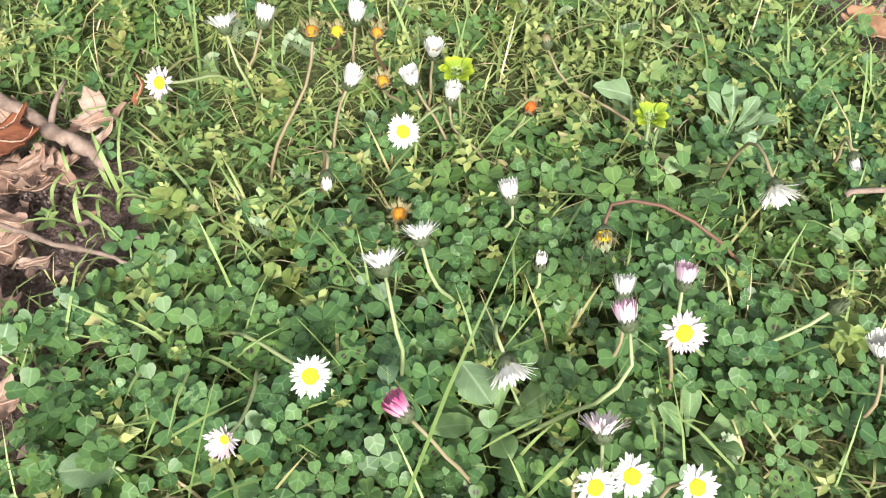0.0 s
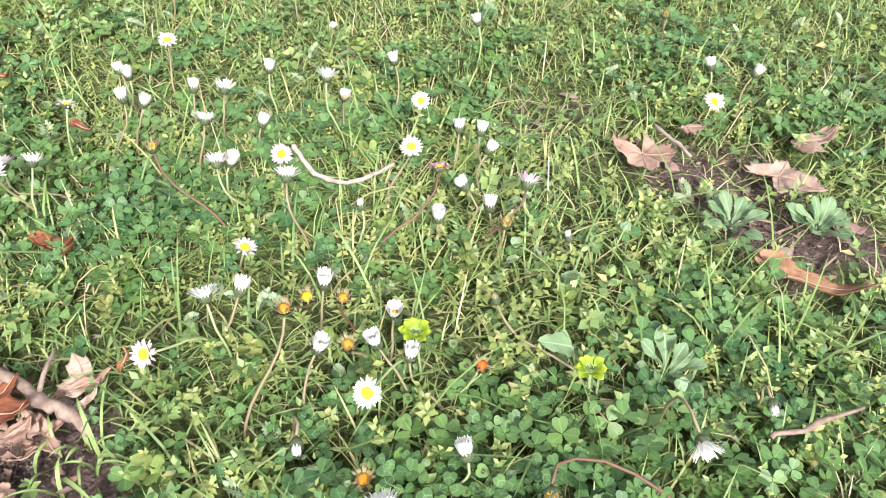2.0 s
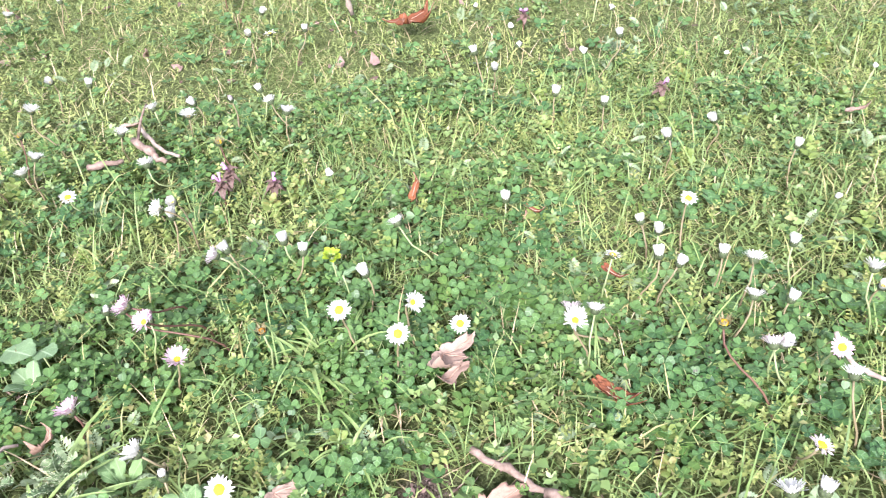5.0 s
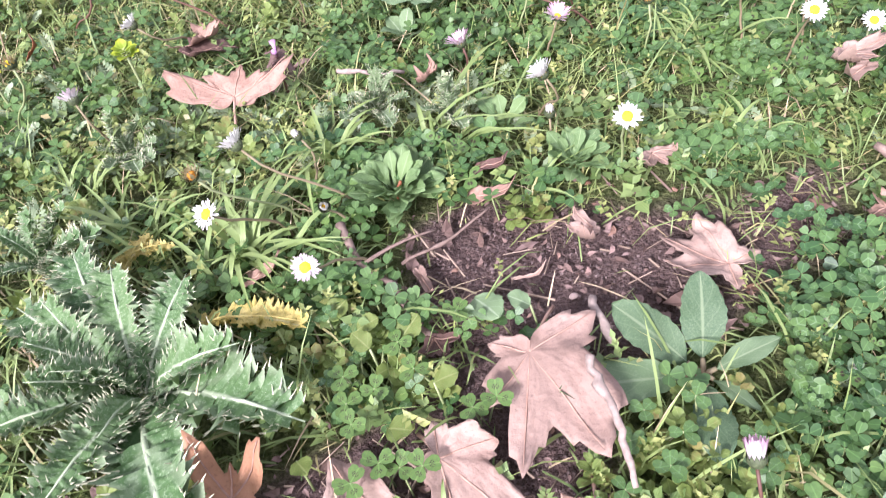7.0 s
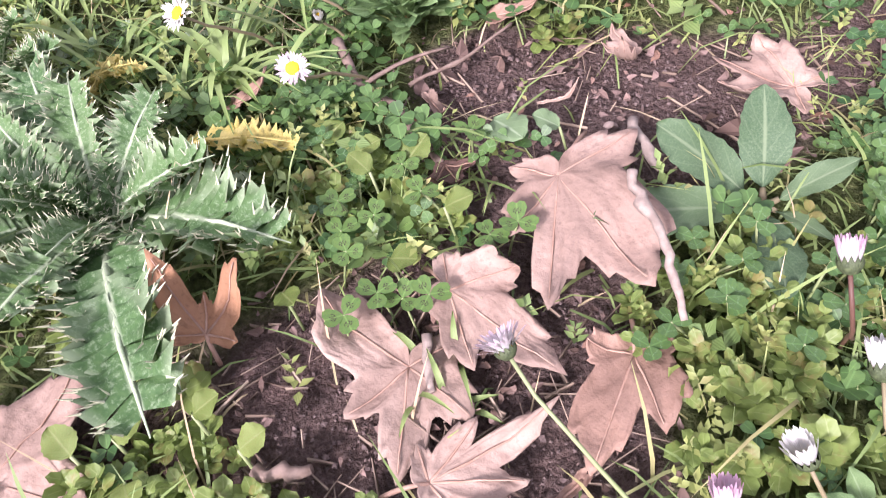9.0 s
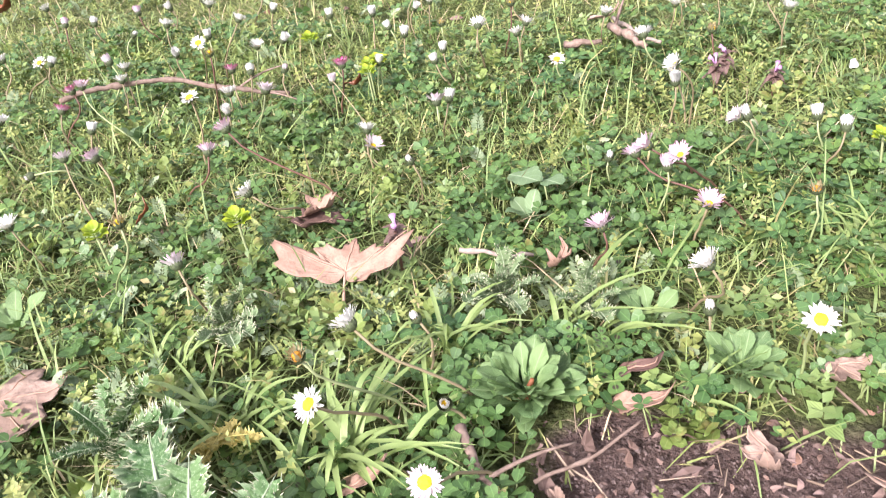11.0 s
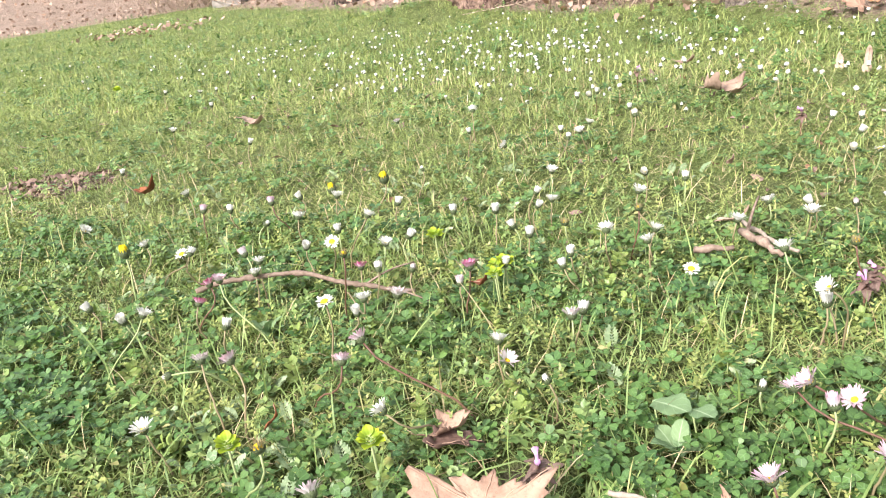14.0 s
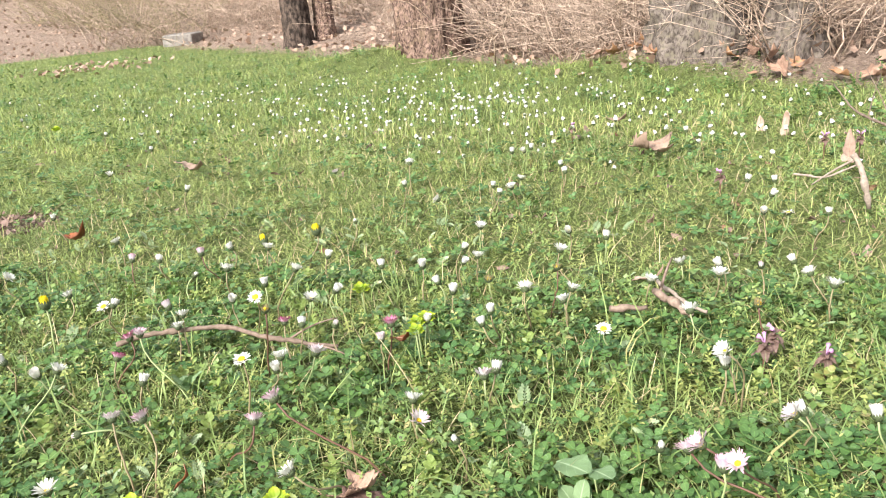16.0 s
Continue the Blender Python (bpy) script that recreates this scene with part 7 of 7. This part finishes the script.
# ---- the wood's edge ----
BARK_DARK = mat_bark("dark bark", (0.13, 0.095, 0.08), (0.04, 0.03, 0.026), scale=40.0)
BARK_MOSS = mat_bark("flaking bark", (0.30, 0.205, 0.17), (0.085, 0.052, 0.045), (0.17, 0.12, 0.085), scale=95.0)
BARK_GREY = mat_bark("grey bark", (0.205, 0.172, 0.156), (0.105, 0.083, 0.074), (0.18, 0.155, 0.12), scale=110.0)
BRUSH = mat_bark("brushwood", (0.60, 0.47, 0.39), (0.42, 0.31, 0.25), scale=60.0)
BRUSH_OLIVE = mat_bark("olive brushwood", (0.44, 0.38, 0.24), (0.28, 0.23, 0.14), scale=60.0)
STONE = mat_plain("pale stone", (0.20, 0.18, 0.17), (0.36, 0.33, 0.31), 30.0, 0.85, depth=0.01)


def tree(words, x, y, radius, tall, mat, seed, roots=5, flare=0.8, lumps=0.12, lean=(0, 0), hollow=None):
    """A trunk with root flare, knobbly bark and a few limbs."""
    r = np.random.default_rng(seed)
    root = thing("tree", x, y, height(x, y), words, "tree", "trees at the wood's edge")
    spokes, levels = 84, 70
    ang = np.arange(spokes) * 6.283 / spokes
    ph = r.uniform(0, 6.28, 12)
    verts, uv = [], []
    for i in range(levels + 1):
        s = (i / levels) ** 1.8
        z = -0.22 + s * tall
        base = radius * (1 - 0.35 * s) + radius * flare * math.exp(-max(z, 0) / (radius * 0.9)) * (0.55 + 0.45 * np.cos(roots * ang + ph[0]) * np.cos(2 * ang + ph[1]))
        bump = sum(np.sin((k + 2) * ang * (1 + k % 3) // 1 + ph[k] + z * (4 + 3 * k)) / (k + 2) for k in range(6))
        rough = sum(np.sin((9 + 5 * k) * ang + ph[6 + k] + 2.0 * np.sin(z * (6 + 5 * k) + ph[k])) / 3 for k in range(3))
        rr = base * (1 + lumps * bump * 0.5) + radius * 0.012 * rough
        cx, cy = lean[0] * z, lean[1] * z
        crag = [noise.turbulence(Vector((math.cos(a) * radius, math.sin(a) * radius, z)) * 34 + Vector((seed * 7, 0, 0)), 4, True) for a in ang]
        rr = rr + radius * 0.20 * (np.array(crag) - 0.55)
        if hollow:
            near = ((ang - hollow[0]) / hollow[2]) ** 2 + ((z - hollow[1]) / hollow[3]) ** 2
            rr = rr - radius * 0.75 / (1 + np.exp(np.minimum(6 * (near - 1), 60))) + radius * 0.10 * np.exp(-((near - 1.9) ** 2))
        verts += list(np.stack([cx + rr * np.cos(ang), cy + rr * np.sin(ang), 0 * ang + z], 1))
        uv += list(np.stack([ang / 6.283, 0 * ang + s], 1))
    tris = []
    for i in range(levels):
        for j in range(spokes):
            a, b = i * spokes + j, i * spokes + (j + 1) % spokes
            tris += [(a, b, b + spokes), (a, b + spokes, a + spokes)]
    part("trunk", Pile().add(np.array(verts), tris, np.array(uv)).mesh("trunk", mat), root)
    for k in range(6):
        a = r.uniform(0, 6.28)
        z0 = tall * r.uniform(0.55, 0.98)
        p0 = np.array([lean[0] * z0, lean[1] * z0, z0])
        out = np.array([math.cos(a), math.sin(a), r.uniform(0.5, 1.3)]) * tall * 0.35
        part("limb", tube(Pile(), bow(p0, p0 + out, 0.3, 8), np.linspace(radius * 0.4, radius * 0.06, 8), 8).mesh("limb", mat), root)


tree("dark slender tree trunk at the edge of the wood", -2.663, 5.738, 0.11, 4.5, BARK_DARK, 1, 3, 0.35, 0.08, (-0.03, 0))
tree("slim brown tree trunk beside a darker one", -2.505, 5.882, 0.08, 4.5, BARK_MOSS, 2, 3, 0.3, 0.08, (0.02, 0))
tree("thick old trunk with flaking red-brown bark on a grassy mound", -1.167, 4.281, 0.18, 5.0, BARK_MOSS, 3, 5, 0.2, 0.22, (-0.10, 0))
tree("massive grey knobbly trunk with swollen roots", 0.192, 3.297, 0.20, 5.5, BARK_GREY, 4, 5, 0.22, 0.3, (0.03, 0.08), (4.12, 0.22, 0.26, 0.085))
tree("grey-brown trunk leaning beside a massive one", 0.484, 3.157, 0.11, 5.0, BARK_GREY, 5, 4, 0.3, 0.15, (0.0, 0.08))


def shrub(words, x, y, count, tall, spread, seed, mat=BRUSH):
    """A thicket of bare arching twigs, each forked once or twice."""
    r = np.random.default_rng(seed)
    root = thing("shrub", x, y, height(x, y), words, "shrub", "bare shrubs at the wood's edge")
    main, fine = Pile(), Pile()
    for k in range(count):
        a = r.uniform(0, 6.28)
        base = np.array([r.normal(0, spread * 0.45), r.normal(0, spread * 0.25), -0.02])
        tip = base + np.array([math.cos(a) * spread * r.uniform(0.3, 1.7), math.sin(a) * spread * 0.9, tall * r.uniform(0.12, 1.0)])
        line = bow(base, tip, r.uniform(0, 0.8), 7)
        line[1:-1] += r.normal(0, 0.012, (5, 3))
        w = r.uniform(0.0018, 0.0045)
        tube(main, line, np.linspace(w, w * 0.35, 7), 4)
        for _ in range(4):
            p = line[r.integers(2, 6)]
            q = p + np.array([r.normal(0, 0.22), r.normal(0, 0.16), r.uniform(-0.08, 0.2)])
            tube(fine, bow(p, q, 0.2, 3), np.linspace(w * 0.5, w * 0.25, 3), 3)
    tagged(part("branch_mass", main.mesh("branch_mass", mat), root), kind="stuff")
    tagged(part("twig_mass", fine.mesh("twig_mass", mat), root), kind="stuff")


THICKET = "thicket of bare pinkish-brown twigs at the lawn's end"
for k, (x, y, n, tall, spread) in enumerate([(-11.229, 11.944, 60, 0.9, 0.9), (-7.540, 9.590, 60, 0.9, 0.9), (-7.695, 10.714, 50, 1.0, 0.9), (-4.847, 8.366, 60, 1.0, 0.8), (-3.996, 7.719, 50, 1.0, 0.6), (-2.462, 6.550, 50, 0.9, 0.5), (-2.026, 6.034, 30, 0.8, 0.4), (-0.866, 4.532, 40, 0.7, 0.35), (-0.616, 4.380, 60, 0.8, 0.4), (-0.335, 3.965, 80, 0.8, 0.35), (-0.171, 3.663, 60, 0.7, 0.25), (0.373, 3.366, 50, 0.6, 0.25), (0.632, 3.155, 50, 0.6, 0.3), (0.777, 3.161, 40, 0.5, 0.3)]):
    shrub(THICKET, x, y, n, tall, spread, 40 + k)
for k, (dx, dy) in enumerate([(-6, 4), (-4, 3), (-2.5, 2.5), (-1, 2), (0.5, 1.8), (2, 1.6), (3.2, 1.2)]):
    shrub("dense brown thicket deeper in the wood", -1.2 + dx, 5.0 + dy, 80, 1.3, 1.2, 80 + k, BRUSH_OLIVE if k % 2 else BRUSH)
for k, (x, y) in enumerate([(-5.2, 7.4), (-6.4, 8.6), (-8.4, 10.2), (-9.6, 11.2), (-6.0, 9.6), (-7.2, 8.9), (-3.4, 7.4), (-10.4, 11.0)]):
    shrub("tall thicket of olive-brown twigs behind the lawn", x, y, 90, 1.5, 0.9, 150 + k, BRUSH_OLIVE if k % 3 else BRUSH)
for k, (x, y) in enumerate([(-3.6, 6.9), (-3.1, 6.6), (-4.4, 7.6), (-1.75, 5.3), (-0.5, 4.05), (-0.1, 3.55), (0.05, 3.45), (0.55, 3.1), (-0.75, 4.2), (-5.6, 8.3), (0.30, 3.16)]):
    shrub("low pale thicket of dry sprouts before the trees", x, y, 26, 0.45, 0.16 + 0.03 * (k % 3), 120 + k)


def stone_block(x, y):
    r = np.random.default_rng(3)
    root = thing("stone", x, y, height(x, y), "pale grey squared stone lying at the wood's edge", "stone")
    bm = bmesh.new()
    bmesh.ops.create_cube(bm, size=1)
    bmesh.ops.bevel(bm, geom=bm.edges[:], offset=0.08, segments=3, affect="EDGES", profile=0.6)
    bmesh.ops.triangulate(bm, faces=bm.faces[:])
    for v in bm.verts:
        v.co += Vector(noise.noise_vector(v.co * 2.5)) * 0.06
        v.co = Vector((v.co.x * 0.34, v.co.y * 0.24, v.co.z * 0.16 + 0.03))
    me = bpy.data.meshes.new("block")
    bm.to_mesh(me)
    bm.free()
    me.materials.append(STONE)
    part("block", me, root)


stone_block(-4.671, 7.217)


def build_litter():
    """Fallen leaves lying thick under the trees."""
    pile = Pile()
    v, t, uv, _, _ = lobed(11, 1, 5, 5)
    v = v * np.array([0.9, 1, 1]) + np.stack([0 * v[:, 0], 0 * v[:, 0], 0.5 * v[:, 0] ** 2], 1)
    x, y = sow(-12, 4, 2.2, 13, 230, lambda a, b: np.clip(6.0 / np.hypot(a, b), 0, 1) ** 1.6 * np.maximum(np.clip(edge(a, b) * 2.2 + 0.45, 0, 1) ** 2, np.maximum(oval(a, b, -4.1, 5.1, 0.5, 0.4), oval(a, b, 0.275, 3.169, 0.55, 0.12))))
    n = len(x)
    pile.many(v, t, uv, turns(rng.uniform(0, 6.28, n), rng.normal(0.2, 0.5, n), rng.normal(0, 0.5, n), rng.uniform(0.020, 0.05, n)), np.stack([x, y, lie(x, y) + rng.uniform(0.005, 0.04, n)], 1))
    m = Mat("litter leaves")
    c = m.ramp(m.island(), (0.0, (0.20, 0.13, 0.10)), (0.5, (0.37, 0.26, 0.21)), (0.85, (0.50, 0.38, 0.32)), (1.0, (0.32, 0.18, 0.11)))
    leaf = m.done(m.mix(m.span(m.noise(40.0), 0.4, 0.7, 0, 0.4), c, (0.24, 0.14, 0.10)), 0.7, thin=0.06)
    tagged(new("leaf_litter", pile.mesh("leaf_litter", leaf)), "thick brown leaf litter under the trees", "leaf litter", kind="stuff")


build_litter()
r = np.random.default_rng(90)
for k in range(26):
    x = r.uniform(-0.35, 0.85)
    y = 3.02 - 0.80 * (x - 0.3) + r.uniform(-0.10, 0.12)
    a, long = r.uniform(0, 6.28), r.uniform(0.05, 0.09)
    g = height(x, y)
    fallen_leaf("large tan plane leaf lying at the foot of the trees", x, y, g + 0.02, x + long * math.cos(a), y + long * math.sin(a), g + r.uniform(0.02, 0.07), 0.9, 0.6, (DEAD_TAN, DEAD_ORANGE, DEAD_TAN)[k % 3], 5, 200 + k, 0.0, r.normal(0, 25))


# ---- sowing the carpet between the things ----
small_shoots = [sprig(9, 0.26, 0.26, 5, 2.1), sprig(8, 0.30, 0.3, -5, 1.57), sprig(12, 0.22, 0.3, 12, 2.4)]
leafy = lambda x, y: lawn(x, y) * np.clip((waves(x, y, 0.42, 71) - 0.34) * 2.6 + 0.5 * (waves(x, y, 0.13, 72) - 0.5), 0.10, 1)
build_clover("clover", CLOVER, "blue-green clover leaves with pale chevrons covering the lawn", 15500, lambda x, y: clover_share(x, y) * np.where(x > 1.2, 0.4, 1.0), 0.0076, 0.036, NEAR)
build_clover("medick", MEDICK, "fresh green heart-shaped medick leaves with dark spots", 8000, lambda x, y: clover_share(x, y) * np.clip((waves(x, y, 0.15, 61) - 0.3) * 2.5, 0.1, 1), 0.0082, 0.032, NEAR)
build_clover("clover_beyond", CLOVER, "clover patches further out in the lawn", 2600, clover_share, 0.009, 0.028, MIDDLE)
build_blades("grass", GRASS, "thin fresh green grass blades growing through the clover", "grass", 12500, lambda x, y: 0.42 * lawn(x, y) + 0.58 * grassy(x, y), 0.042, 0.0015, NEAR, 1.5, 3, 0.75)
build_blades("long_grass", GRASS, "broader bent grass blades here and there", "grass", 1500, lawn, 0.060, 0.0021, NEAR, 1.7, 4, 0.8)
build_blades("clover_grass", GRASS, "long fine grass blades leaning over the clover", "grass", 2400, lambda x, y: lawn(x, y) * (0.35 + 0.65 * waves(x, y, 0.16, 81)) + 0.5 * oval(x, y, 0.40, 0.14, 0.09, 0.12), 0.072, 0.0017, (0.30, 1.0, -0.06, 0.46), 1.3, 4, 0.75)
build_sprigs("clover_weeds", WEED, "small pale yellow-green shoots between the clover leaves", "weeds", small_shoots, 900, lambda x, y: lawn(x, y) * np.clip((waves(x, y, 0.09, 82) - 0.45) * 4, 0.1, 1), 0.038, (0.33, 1.0, -0.06, 0.42))
build_blades("turf", TURF, "short light green turf grass", "grass", 34000, lambda x, y: grassy(x, y) * np.clip((y - 0.12) * 2.2, 0.2, 1), 0.029, 0.0016, NEAR, 1.2, 2, 1.1)
build_blades("turf_beyond", TURF, "yellow-green turf grass further out", "grass", 32000, lambda x, y: 0.4 * lawn(x, y) + 0.6 * grassy(x, y), 0.028, 0.0017, MIDDLE, 1.2, 2, 1.25)
build_blades("turf_far", TURF, "sunlit yellow-green lawn grass running to the trees", "grass", 16000, lambda x, y: lawn(x, y) * np.clip(2.6 / y, 0, 1) ** 2, 0.030, 0.0030, FAR, 1.1, 2, 1.15)
build_blades("straw", STRAW, "pale dry grass stalks lying in the thatch", "straw", 2400, lambda x, y: lawn(x, y) * np.clip(y + 0.3, 0.3, 1) * 0.8 + 0.2, 0.040, 0.0012, (-1.4, 1.5, -0.12, 2.4), 0.6, 3, 1.0)
rosy_shoots = [sprig(7, 0.42, 0.30, 8, 2.4), sprig(6, 0.46, 0.36, 0, 1.57), sprig(9, 0.36, 0.26, 20, 2.1)]
build_sprigs("yellow_weeds", WEED, "small yellow-green leafy weeds between the clover", "weeds", small_shoots, 2700, lambda x, y: np.maximum(yellowish(x, y), 0.9 * lawn(x, y) * oval(x, y, 0.62, 0.27, 0.24, 0.08)), 0.030, NEAR)
build_sprigs("yellow_weeds_beyond", WEED, "yellow-green weeds further out in the lawn", "weeds", small_shoots[:1], 1000, yellowish, 0.030, MIDDLE)
build_sprigs("lawn_herbs", HERB, "mid-green broad-leaved herbs filling the lawn", "herbs", rosy_shoots, 2000, leafy, 0.028, NEAR)
build_sprigs("lawn_herbs_beyond", HERB, "mid-green broad-leaved herbs further out in the lawn", "herbs", rosy_shoots, 1100, leafy, 0.028, MIDDLE)
build_sprigs("lawn_herbs_far", HERB_DARK, "darker broad-leaved herbs in patches of the far lawn", "herbs", rosy_shoots[1:], 900, lambda x, y: lawn(x, y) * np.clip((waves(x, y, 0.5, 91) - 0.5) * 3 + 0.9 * (waves(x, y, 0.14, 92) - 0.45), 0.04, 1) * np.clip(2.8 / y, 0, 1) ** 2, 0.040, FAR)
build_feathers(2600, greyish, 0.024, (-1.1, 1.5, -0.12, 1.4))
outside = lambda x, y: ~(in_sight(x, y) & (y > -0.12)) * np.clip(1.35 - np.hypot(x - 0.3, y - 0.9) / 4.2, 0, 1)
build_blades("turf_around", TURF, "lawn grass going on all round", "grass", 1300, lambda x, y: 0.9 * lawn(x, y), 0.046, 0.0075, (-5.0, 5.4, -3.6, 4.6), 0.8, 2, 1.0, outside)
